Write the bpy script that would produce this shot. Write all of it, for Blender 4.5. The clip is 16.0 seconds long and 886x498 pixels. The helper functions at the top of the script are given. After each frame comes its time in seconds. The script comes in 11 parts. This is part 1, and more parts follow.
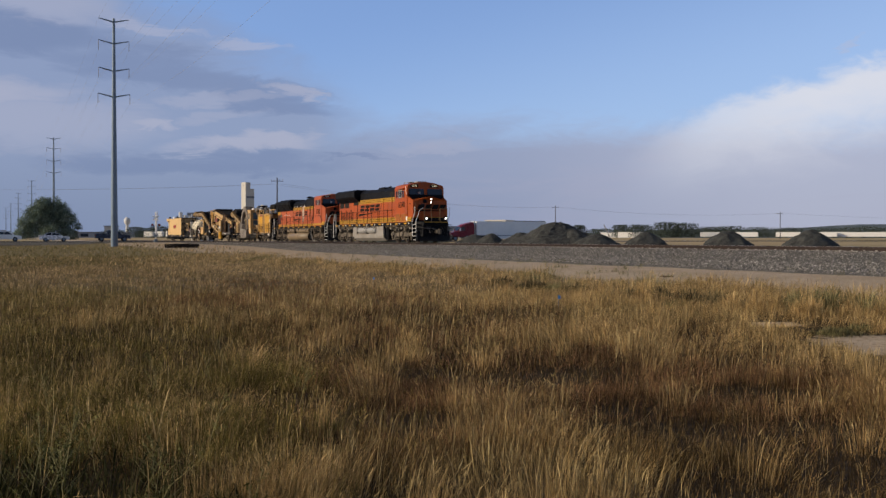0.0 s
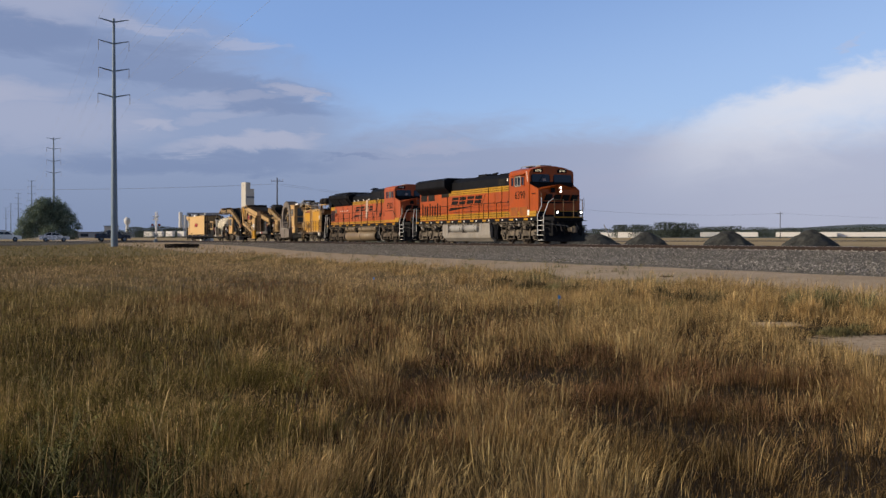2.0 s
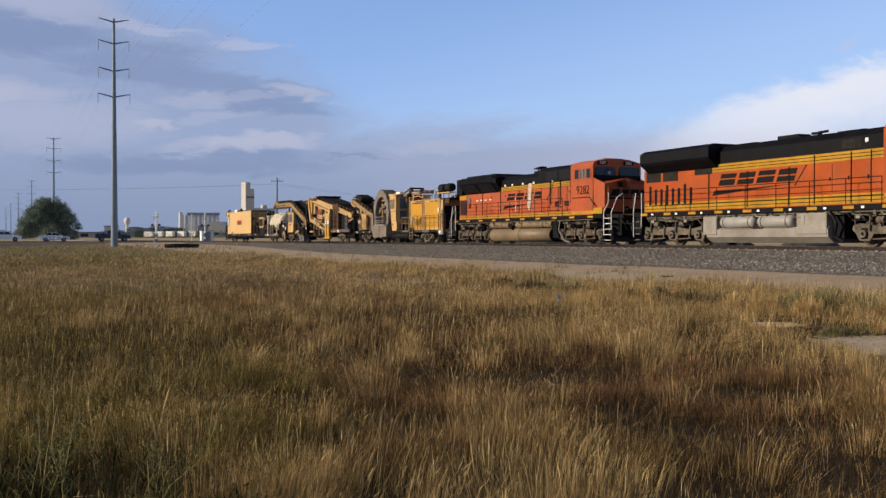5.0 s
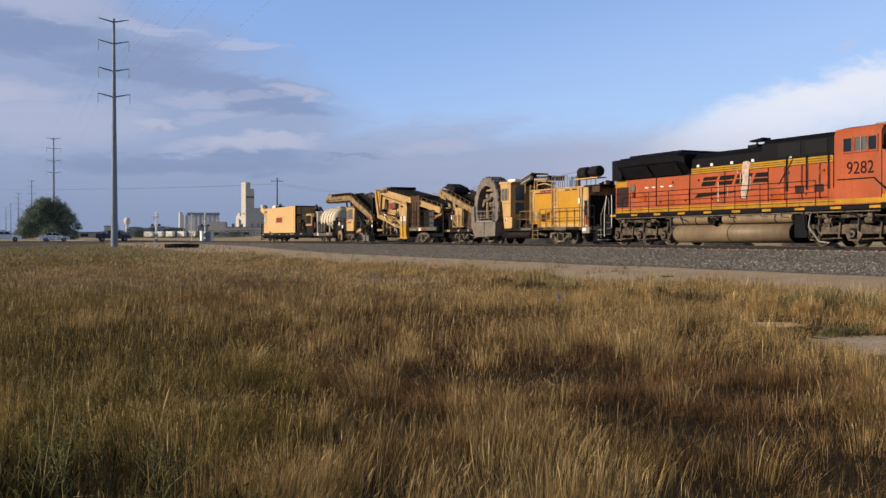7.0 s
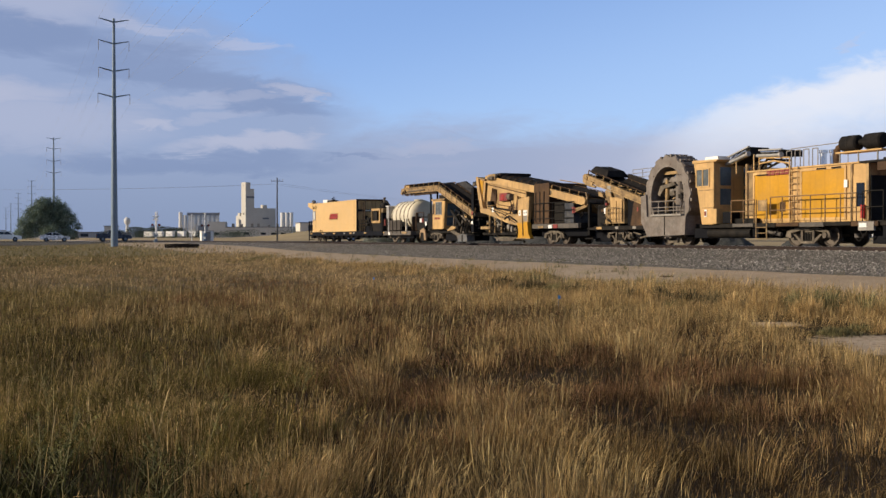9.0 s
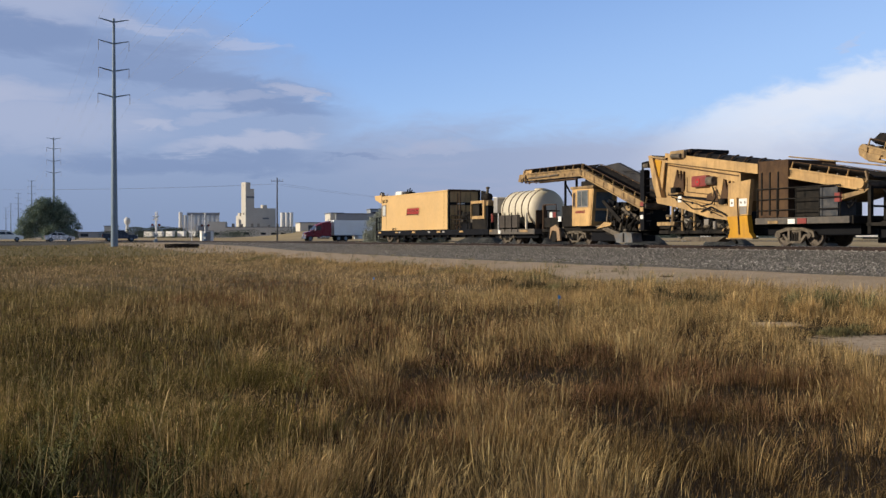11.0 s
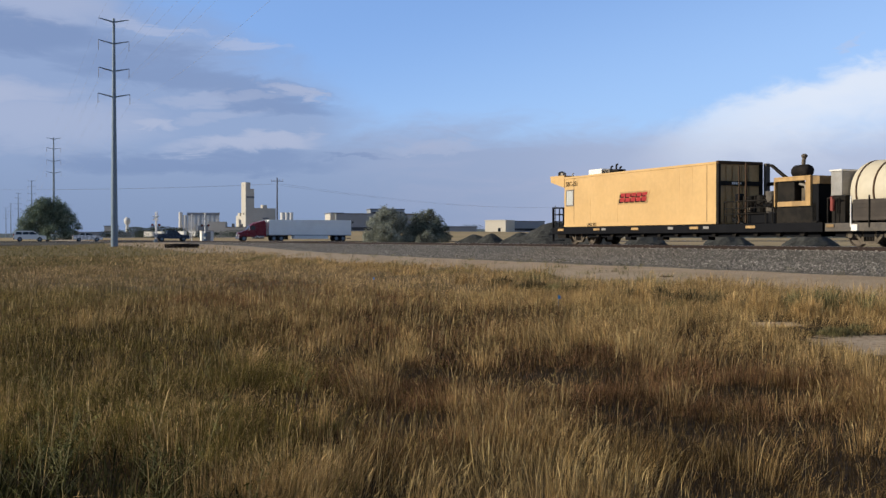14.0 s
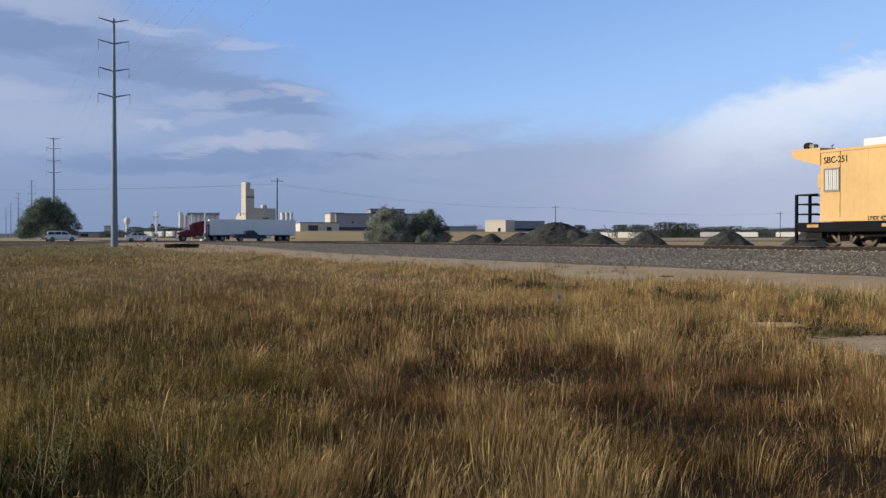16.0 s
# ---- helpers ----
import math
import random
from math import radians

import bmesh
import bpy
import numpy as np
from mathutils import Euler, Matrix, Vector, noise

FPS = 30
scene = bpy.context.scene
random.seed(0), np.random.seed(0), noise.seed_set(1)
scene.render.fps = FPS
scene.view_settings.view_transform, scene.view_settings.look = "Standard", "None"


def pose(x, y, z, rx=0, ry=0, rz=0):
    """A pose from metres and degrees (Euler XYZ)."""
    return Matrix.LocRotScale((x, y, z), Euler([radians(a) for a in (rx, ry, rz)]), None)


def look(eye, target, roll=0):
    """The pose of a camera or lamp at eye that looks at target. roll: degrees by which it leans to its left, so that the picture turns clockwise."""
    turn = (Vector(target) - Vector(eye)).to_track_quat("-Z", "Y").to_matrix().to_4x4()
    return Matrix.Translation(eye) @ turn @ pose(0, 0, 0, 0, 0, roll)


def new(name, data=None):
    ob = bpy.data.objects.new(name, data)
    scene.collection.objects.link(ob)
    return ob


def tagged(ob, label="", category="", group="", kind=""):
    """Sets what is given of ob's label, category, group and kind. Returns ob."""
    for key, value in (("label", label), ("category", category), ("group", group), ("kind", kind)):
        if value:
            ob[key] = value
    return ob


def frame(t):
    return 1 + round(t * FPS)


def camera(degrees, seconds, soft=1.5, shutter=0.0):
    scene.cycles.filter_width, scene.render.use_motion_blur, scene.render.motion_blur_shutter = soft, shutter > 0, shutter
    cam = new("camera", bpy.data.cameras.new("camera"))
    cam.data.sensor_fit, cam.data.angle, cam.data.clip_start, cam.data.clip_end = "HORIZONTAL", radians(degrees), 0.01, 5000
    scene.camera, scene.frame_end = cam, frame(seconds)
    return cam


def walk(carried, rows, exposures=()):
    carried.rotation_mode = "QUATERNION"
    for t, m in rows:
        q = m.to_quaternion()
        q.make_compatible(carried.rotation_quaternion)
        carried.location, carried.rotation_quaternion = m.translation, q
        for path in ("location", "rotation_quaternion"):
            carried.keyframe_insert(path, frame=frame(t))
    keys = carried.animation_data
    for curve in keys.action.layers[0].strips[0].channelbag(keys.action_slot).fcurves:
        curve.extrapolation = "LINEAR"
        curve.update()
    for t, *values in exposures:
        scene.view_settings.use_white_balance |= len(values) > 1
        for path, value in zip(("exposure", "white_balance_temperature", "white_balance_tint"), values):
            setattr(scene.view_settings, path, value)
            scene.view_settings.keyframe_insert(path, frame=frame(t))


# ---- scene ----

# ================= camera =================
cam = camera(45.93, 16.0, soft=1.45)
CAMERA_POSE = pose(0, 0, 1.6, 89.443, 0, 0)
walk(cam, [(0, CAMERA_POSE), (16, CAMERA_POSE)], exposures=[(0, -0.15, 6800, 10), (2.0, -0.11, 6800, 10), (3.5, 0.0, 6850, 10), (8.0, 0.08, 6850, 10), (9.0, 0.08, 6800, 9), (12.0, 0.03, 6500, 7), (16, 0.03, 6400, 6)])

# ================= sun and sky =================
SUN_TO = Vector((-0.955, -0.10, 0.0)).normalized()
SUN_EL = radians(19)
sun_dir = Vector((SUN_TO.x * math.cos(SUN_EL), SUN_TO.y * math.cos(SUN_EL), math.sin(SUN_EL)))
sun_data = bpy.data.lights.new("sun", "SUN")
sun_data.energy, sun_data.angle, sun_data.color = 5.0, radians(0.6), (1.0, 0.87, 0.69)
sun = new("sun", sun_data)
sun.matrix_world = look((0, 0, 60), Vector((0, 0, 60)) - sun_dir)


def sky_world():
    w = bpy.data.worlds.new("sky")
    w.use_nodes = True
    scene.world = w
    nt = w.node_tree
    nt.nodes.clear()
    N, L = nt.nodes.new, nt.links.new

    def math_node(op, a, b=None, c=None, clamp=False):
        n = N("ShaderNodeMath")
        n.operation, n.use_clamp = op, clamp
        for i, v in enumerate((a, b, c)):
            if v is None:
                continue
            if isinstance(v, (int, float)):
                n.inputs[i].default_value = v
            else:
                L(v, n.inputs[i])
        return n.outputs[0]

    def ramp(v, lo, hi):
        n = N("ShaderNodeMapRange")
        n.interpolation_type = "SMOOTHSTEP"
        L(v, n.inputs[0])
        n.inputs[1].default_value, n.inputs[2].default_value = lo, hi
        return n.outputs[0]

    def mix(f, a, b, mode="MIX"):
        n = N("ShaderNodeMix")
        n.data_type, n.blend_type = "RGBA", mode
        for i, v in ((0, f), (6, a), (7, b)):
            if isinstance(v, (int, float)):
                n.inputs[i].default_value = v
            elif isinstance(v, tuple):
                n.inputs[i].default_value = (*v, 1)
            else:
                L(v, n.inputs[i])
        return n.outputs[2]

    co = N("ShaderNodeTexCoord").outputs["Generated"]
    sep = N("ShaderNodeSeparateXYZ")
    L(co, sep.inputs[0])
    x, y, z = sep.outputs
    az = math_node("MULTIPLY", math_node("ARCTAN2", x, y), 57.2958)
    el = math_node("MULTIPLY", math_node("ARCSINE", z), 57.2958)

    def field(sx, sy, scale, detail, off, rough=0.55, dist=0.0):
        c = N("ShaderNodeCombineXYZ")
        L(math_node("MULTIPLY", az, sx), c.inputs[0])
        L(math_node("MULTIPLY", el, sy), c.inputs[1])
        c.inputs[2].default_value = off
        n = N("ShaderNodeTexNoise")
        n.inputs["Scale"].default_value, n.inputs["Detail"].default_value = scale, detail
        n.inputs["Roughness"].default_value, n.inputs["Distortion"].default_value = rough, dist
        L(c.outputs[0], n.inputs["Vector"])
        return n.outputs[0]

    sky = N("ShaderNodeTexSky")
    sky.sky_type, sky.sun_disc = "NISHITA", False
    sky.sun_elevation, sky.sun_rotation = SUN_EL, math.atan2(SUN_TO.x, SUN_TO.y)
    sky.air_density, sky.dust_density, sky.ozone_density = 1.0, 0.4, 2.5
    # brighter low down; unseen sky overhead dimmed and warmed to cut fill light
    tint = mix(ramp(el, 9, 32), SKY_TINT, SKY_ZENITH)
    clear = mix(1.0, sky.outputs[0], tint, "MULTIPLY")
    clear = mix(math_node("MULTIPLY", ramp(el, 34, 15), 0.70), clear, mix(ramp(math_node("SUBTRACT", el, math_node("MULTIPLY", az, 0.30)), 14, 2), CLEAR_HIGH, CLEAR_LOW))
    west = ramp(az, 2, -16)
    wide = ramp(az, 9, -9)
    # air currents fray every cloud's outline: wide rolls and fine shreds
    roll = math_node("SUBTRACT", field(0.16, 0.42, 1.0, 5, 3.1, 0.55, 0.4), 0.5)
    shred = math_node("SUBTRACT", field(0.42, 1.5, 1.0, 6, 7.7, 0.62, 0.8), 0.5)
    ax = math_node("ADD", az, math_node("MULTIPLY", roll, 9.0))
    ex = math_node("ADD", el, math_node("ADD", math_node("MULTIPLY", roll, 1.7), math_node("MULTIPLY", shred, 1.5)))

    def puff(a0, e0, ra, re, slope, amount):
        """A long, frayed cloud round a bearing and a height, in degrees."""
        da = math_node("SUBTRACT", ax, a0)
        de = math_node("SUBTRACT", math_node("SUBTRACT", ex, e0), math_node("MULTIPLY", da, slope))
        da, de = math_node("MULTIPLY", da, 1 / ra), math_node("MULTIPLY", de, 1 / re)
        r = math_node("ADD", math_node("MULTIPLY", da, da), math_node("MULTIPLY", de, de))
        return math_node("MULTIPLY", ramp(r, 1.25, 0.05), amount)

    def bank_of(rows):
        total = puff(*rows[0])
        for row in rows[1:]:
            total = math_node("MAXIMUM", total, puff(*row))
        return total

    # the stratus deck: thick to the west, its edge sinking towards the north, a low layer along the horizon
    deck_edge = math_node("ADD", ex, math_node("MULTIPLY", math_node("ADD", ax, 18.0), 0.50))
    deck = math_node("MULTIPLY", ramp(deck_edge, 15.4, 10.6), ramp(az, 2.0, -8.0))
    layer = ramp(math_node("ADD", ex, math_node("MULTIPLY", roll, 1.0)), 7.2, 4.6)
    cover = math_node("MAXIMUM", math_node("MULTIPLY", deck, 0.80), math_node("MULTIPLY", layer, 0.85))
    east = ramp(az, 2, 20)
    col = mix(cover, clear, mix(wide, mix(east, BANK_MID, BANK_EAST), BANK))
    # slate undersides
    dark = bank_of(((-22.5, 10.3, 6.0, 1.0, -0.05, 0.9), (-15.5, 8.9, 5.5, 1.0, -0.16, 0.75), (-10.5, 7.9, 5.0, 0.9, -0.22, 0.7), (-9.0, 7.0, 3.0, 0.6, -0.04, 0.8), (-13.0, 4.0, 8.0, 0.7, 0.0, 0.75), (-5.0, 4.4, 2.4, 0.22, -0.03, 0.8)))
    col = mix(math_node("MULTIPLY", dark, 0.66), col, SLATE)
    # sun-touched tops and streaks
    light = bank_of(((-21.5, 12.9, 4.2, 0.9, -0.08, 0.9), (-20.5, 11.7, 4.5, 0.45, -0.12, 0.45), (-24.0, 7.6, 6.0, 0.95, 0.03, 0.85), (-16.2, 10.9, 2.6, 0.32, -0.14, 0.65), (-11.8, 10.1, 2.6, 0.30, -0.03, 0.7),
                     (-8.7, 7.8, 2.1, 0.30, -0.22, 0.8), (-12.5, 7.4, 3.8, 0.42, 0.08, 0.45), (-16.0, 6.0, 1.9, 0.36, -0.02, 0.85), (-10.6, 5.15, 4.2, 0.55, 0.05, 0.9), (-12.4, 6.5, 2.4, 0.34, 0.10, 0.4), (-0.4, 5.0, 3.4, 0.42, 0.02, 0.45), (-22.5, 6.0, 8.0, 1.7, -0.03, 0.62), (-23.0, 12.2, 6.0, 1.5, -0.1, 0.6)))
    col = mix(math_node("MULTIPLY", light, 0.62), col, STREAK)
    # lilac mottles in the low layer
    mottle = field(0.14, 0.55, 1.0, 6, 11.3, 0.58, 0.5)
    col = mix(math_node("MULTIPLY", math_node("MULTIPLY", ramp(mottle, 0.48, 0.68), ramp(az, -8, 2)), math_node("MULTIPLY", layer, 0.35)), col, HAZE_LIGHT)
    # the tall white cloud to the north-east: a sharp sunlit brow, thinning downwards into the haze
    crisp = math_node("SUBTRACT", field(0.45, 0.9, 1.0, 8, 1.3, 0.6, 0.6), 0.5)
    brow = math_node("ADD", 6.0, math_node("MULTIPLY", math_node("SUBTRACT", az, 12.2), 0.55))
    brow = math_node("MINIMUM", brow, math_node("ADD", 7.4, math_node("MULTIPLY", math_node("SUBTRACT", az, 14.5), 0.22)))
    under = math_node("SUBTRACT", math_node("ADD", brow, math_node("ADD", math_node("MULTIPLY", crisp, 2.0), math_node("MULTIPLY", roll, 1.6))), el)
    rim = math_node("MULTIPLY", ramp(under, -0.35, 0.9), ramp(az, 9.0, 15.0))
    body = math_node("MULTIPLY", rim, ramp(under, 5.8, 1.0))
    body = math_node("MULTIPLY", body, ramp(el, 0.8, 3.8))
    body = math_node("MULTIPLY", body, math_node("ADD", 0.55, math_node("MULTIPLY", ramp(az, 11.0, 20.0), 0.45)))
    col = mix(math_node("MULTIPLY", body, 0.92), col, TOWER)
    col = mix(math_node("MULTIPLY", puff(21.5, 9.85, 1.0, 0.26, 0.5, 0.5), 0.7), col, STREAK)
    # pale haze at the horizon
    haze = ramp(el, 6.0, 0.0)
    col = mix(math_node("MULTIPLY", haze, 0.5), col, mix(wide, mix(east, HAZE_MID, HAZE_EAST), HAZE))
    bg = N("ShaderNodeBackground")
    L(col, bg.inputs[0])
    bg.inputs[1].default_value = SKY_STRENGTH
    out = N("ShaderNodeOutputWorld")
    L(bg.outputs[0], out.inputs[0])


SKY_STRENGTH = 0.10
SKY_TINT = (1.48, 1.53, 1.88)
SKY_ZENITH = (0.35, 0.31, 0.30)
CLEAR_HIGH = (2.35, 4.05, 8.1)
CLEAR_LOW = (3.75, 5.65, 9.5)
BANK = (2.85, 3.5, 5.4)
SLATE = (1.75, 2.5, 4.6)
HAZE_LIGHT = (4.4, 4.6, 6.3)
BANK_MID = (3.3, 3.75, 5.5)
BANK_EAST = (4.7, 5.0, 6.6)
HAZE_MID = (3.0, 3.5, 5.2)
HAZE_EAST = (4.1, 4.55, 6.1)
STREAK = (5.2, 5.4, 6.9)
TOWER = (7.6, 8.0, 9.2)
HAZE = (1.65, 2.35, 4.05)
sky_world()

# ================= materials =================


def material(name, base, rough=0.6, metal=0.0, vary=0.25, scale=3.0, grain=40.0, bump=0.15, dirt=None, dirt_amount=0.4, island=0.0, objvar=0.0, spec=0.22, stretch=(1, 1, 1), dist=0.01, streak=None, streak_amount=0.6):
    """A painted or natural surface: two scales of variation, fine relief, blotches of dirt."""
    m = bpy.data.materials.new(name)
    m.use_nodes = True
    nt = m.node_tree
    N, L = nt.nodes.new, nt.links.new
    bsdf = nt.nodes["Principled BSDF"]
    tc = N("ShaderNodeTexCoord")
    mp = N("ShaderNodeMapping")
    mp.inputs["Scale"].default_value = stretch
    L(tc.outputs["Object"], mp.inputs[0])

    def noise_node(s, d):
        n = N("ShaderNodeTexNoise")
        n.inputs["Scale"].default_value, n.inputs["Detail"].default_value = s, d
        L(mp.outputs[0], n.inputs["Vector"])
        return n.outputs[0]

    big, small = noise_node(scale, 4), noise_node(grain, 3)

    def map_range(v, lo, hi, a, b):
        n = N("ShaderNodeMapRange")
        L(v, n.inputs[0])
        for i, q in enumerate((lo, hi, a, b)):
            n.inputs[i + 1].default_value = q
        return n.outputs[0]

    def mul(a, b):
        n = N("ShaderNodeMath")
        n.operation = "MULTIPLY"
        L(a, n.inputs[0])
        L(b, n.inputs[1])
        return n.outputs[0]

    val = mul(map_range(big, 0.3, 0.7, 1 - vary, 1 + vary), map_range(small, 0.3, 0.7, 1 - vary * 0.6, 1 + vary * 0.6))
    if island:
        g = N("ShaderNodeNewGeometry")
        val = mul(val, map_range(g.outputs["Random Per Island"], 0, 1, 1 - island, 1 + island))
    if objvar:
        g = N("ShaderNodeObjectInfo")
        val = mul(val, map_range(g.outputs["Random"], 0, 1, 1 - objvar, 1 + objvar))
    mx = N("ShaderNodeMix")
    mx.data_type, mx.blend_type = "RGBA", "MULTIPLY"
    mx.inputs[0].default_value = 1.0
    mx.inputs[6].default_value = (*base, 1)
    L(val, mx.inputs[7])
    col = mx.outputs[2]
    if dirt:
        dm = N("ShaderNodeMix")
        dm.data_type = "RGBA"
        L(map_range(noise_node(scale * 1.7, 6), 0.42, 0.72, 0, dirt_amount), dm.inputs[0])
        L(col, dm.inputs[6])
        dm.inputs[7].default_value = (*dirt, 1)
        col = dm.outputs[2]
    if streak:
        # rain-washed runs down the sides
        sm = N("ShaderNodeMapping")
        sm.inputs["Scale"].default_value = (3.2, 3.2, 0.22)
        L(tc.outputs["Object"], sm.inputs[0])
        sn = N("ShaderNodeTexNoise")
        sn.inputs["Scale"].default_value, sn.inputs["Detail"].default_value = 1.6, 6
        L(sm.outputs[0], sn.inputs["Vector"])
        dm = N("ShaderNodeMix")
        dm.data_type = "RGBA"
        L(mul(map_range(sn.outputs[0], 0.5, 0.74, 0, streak_amount), map_range(big, 0.3, 0.62, 0.25, 1)), dm.inputs[0])
        L(col, dm.inputs[6])
        dm.inputs[7].default_value = (*streak, 1)
        col = dm.outputs[2]
    L(col, bsdf.inputs["Base Color"])
    L(map_range(big, 0.3, 0.7, max(0.02, rough - 0.1), min(1, rough + 0.1)), bsdf.inputs["Roughness"])
    bsdf.inputs["Metallic"].default_value = metal
    bsdf.inputs["Specular IOR Level"].default_value = spec
    if bump:
        b = N("ShaderNodeBump")
        b.inputs["Strength"].default_value, b.inputs["Distance"].default_value = bump, dist
        L(small, b.inputs["Height"])
        L(b.outputs[0], bsdf.inputs["Normal"])
    return m


def glow(name, colour, strength):
    m = bpy.data.materials.new(name)
    m.use_nodes = True
    b = m.node_tree.nodes["Principled BSDF"]
    b.inputs["Base Color"].default_value = (*colour, 1)
    b.inputs["Emission Color"].default_value = (*colour, 1)
    b.inputs["Emission Strength"].default_value = strength
    return m


DUST = (0.30, 0.23, 0.16)
ORANGE = material("orange_paint", (0.365, 0.064, 0.006), 0.40, vary=0.12, scale=0.7, grain=9, bump=0.03, dirt=(0.20, 0.055, 0.017), dirt_amount=0.5, streak=(0.15, 0.05, 0.018), streak_amount=0.45)
ORANGE_FADED = material("faded_orange_paint", (0.385, 0.075, 0.022), 0.5, vary=0.16, scale=0.7, grain=9, bump=0.03, dirt=(0.24, 0.075, 0.033), dirt_amount=0.5, streak=(0.16, 0.07, 0.04), streak_amount=0.6)
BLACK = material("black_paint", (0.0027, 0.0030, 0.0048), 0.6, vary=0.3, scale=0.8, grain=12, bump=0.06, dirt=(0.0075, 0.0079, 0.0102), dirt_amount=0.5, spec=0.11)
STRIPE = material("stripe_yellow", (0.41, 0.21, 0.009), 0.45, vary=0.15, scale=1.5, grain=14, bump=0.05, dirt=(0.22, 0.12, 0.03), dirt_amount=0.5)
LETTER = material("lettering_black", (0.010, 0.008, 0.007), 0.6, vary=0.25, scale=2, grain=20, bump=0, spec=0.08)
WHITE = material("white_paint", (0.75, 0.73, 0.69), 0.45, vary=0.1, scale=2, grain=20, bump=0.03)
YELLOW = material("machine_yellow", (0.475, 0.302, 0.128), 0.5, vary=0.14, scale=0.7, grain=8, bump=0.04, dirt=(0.26, 0.175, 0.09), dirt_amount=0.75, streak=(0.15, 0.085, 0.036), streak_amount=0.65)
YELLOW_PALE = material("container_yellow", (0.585, 0.385, 0.172), 0.5, vary=0.07, scale=0.5, grain=5, bump=0.04, dirt=(0.52, 0.33, 0.13), dirt_amount=0.3)
YELLOW_FRAME = material("pale_machine_yellow", (0.56, 0.35, 0.145), 0.5, vary=0.12, scale=0.7, grain=8, bump=0.03, dirt=(0.36, 0.23, 0.10), dirt_amount=0.6, streak=(0.17, 0.09, 0.036), streak_amount=0.6)
YELLOW_DEEP = material("deep_yellow_panel", (0.50, 0.25, 0.016), 0.45, vary=0.10, scale=0.7, grain=8, bump=0.03, dirt=(0.42, 0.23, 0.05), dirt_amount=0.5, streak=(0.24, 0.12, 0.03), streak_amount=0.5)
YELLOW_DIRTY = material("dirty_yellow", (0.35, 0.23, 0.105), 0.6, vary=0.25, scale=1.2, grain=10, bump=0.08, dirt=(0.095, 0.065, 0.04), dirt_amount=0.95, streak=(0.07, 0.045, 0.028), streak_amount=0.7)
TRUCK = material("grimy_truck_casting", (0.115, 0.088, 0.064), 0.8, vary=0.5, scale=2.6, grain=14, bump=0.2, dirt=(0.022, 0.018, 0.015), dirt_amount=0.9)
STEEL_DUST = material("dusty_steel", (0.135, 0.111, 0.084), 0.8, vary=0.4, scale=2.2, grain=18, bump=0.2, dirt=(0.045, 0.036, 0.03), dirt_amount=0.75)
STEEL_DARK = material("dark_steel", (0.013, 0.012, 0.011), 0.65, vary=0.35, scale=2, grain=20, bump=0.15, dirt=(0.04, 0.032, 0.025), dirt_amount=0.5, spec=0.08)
TANK_GREY = material("grey_tank_paint", (0.255, 0.235, 0.21), 0.55, vary=0.18, scale=1.2, grain=12, bump=0.05, dirt=(0.2, 0.16, 0.12), dirt_amount=0.6)
TANK_BROWN = material("dusty_brown_tank", (0.195, 0.143, 0.087), 0.5, vary=0.18, scale=1.2, grain=12, bump=0.04, dirt=(0.155, 0.105, 0.062), dirt_amount=0.8, streak=(0.27, 0.225, 0.165), streak_amount=0.5, spec=0.3)
WHEEL_STEEL = material("wheel_steel", (0.105, 0.087, 0.072), 0.6, 0.3, vary=0.3, scale=4, grain=25, bump=0.1, spec=0.08)
DIGGER = material("worn_digging_steel", (0.185, 0.16, 0.14), 0.7, 0.1, vary=0.25, scale=1.5, grain=12, bump=0.25, dirt=(0.12, 0.09, 0.07), dirt_amount=0.6)
BELT = material("black_rubber_belt", (0.014, 0.013, 0.013), 0.85, vary=0.3, scale=2, grain=20, bump=0.15, dirt=(0.05, 0.04, 0.033), dirt_amount=0.4, spec=0.08)
RUST_BOX = material("brown_stained_steel", (0.065, 0.040, 0.026), 0.75, vary=0.3, scale=1.4, grain=14, bump=0.15, dirt=(0.12, 0.07, 0.035), dirt_amount=0.6, spec=0.08)
POLY = material("cream_poly_tank", (0.58, 0.52, 0.40), 0.5, vary=0.06, scale=0.8, grain=6, bump=0.03, dirt=(0.55, 0.48, 0.36), dirt_amount=0.35)
RED = material("red_paint", (0.215, 0.045, 0.038), 0.45, vary=0.15, scale=3, grain=20, bump=0.05)
CHROME = material("chrome_pipe", (0.6, 0.6, 0.6), 0.2, 1.0, vary=0.1, scale=4, grain=30, bump=0)
WOOD_GREY = material("weathered_pole_wood", (0.085, 0.082, 0.080), 0.85, vary=0.3, scale=1.5, grain=30, bump=0.3, stretch=(3, 3, 0.3))
GALV = material("galvanised_pole_steel", (0.155, 0.20, 0.25), 0.5, 0.35, vary=0.1, scale=0.4, grain=6, bump=0.03)
CABLE = material("cable", (0.36, 0.38, 0.42), 0.5, 0.3, vary=0.1, bump=0)
CONCRETE = material("cream_concrete", (0.50, 0.475, 0.43), 0.85, vary=0.08, scale=0.05, grain=0.6, bump=0.1, dirt=(0.42, 0.39, 0.34), dirt_amount=0.3)
CREAM = material("pale_cream_concrete", (0.65, 0.635, 0.60), 0.8, vary=0.06, scale=0.05, grain=0.6, bump=0.05)
METAL_WALL = material("grey_metal_siding", (0.26, 0.28, 0.31), 0.6, vary=0.08, scale=0.05, grain=0.7, bump=0.05)
ROOF_GREY = material("grey_roof", (0.15, 0.16, 0.18), 0.7, vary=0.12, scale=0.05, grain=0.7, bump=0.05)
TAN_WALL = material("tan_wall_panels", (0.56, 0.52, 0.45), 0.8, vary=0.06, scale=0.05, grain=0.7, bump=0.05)
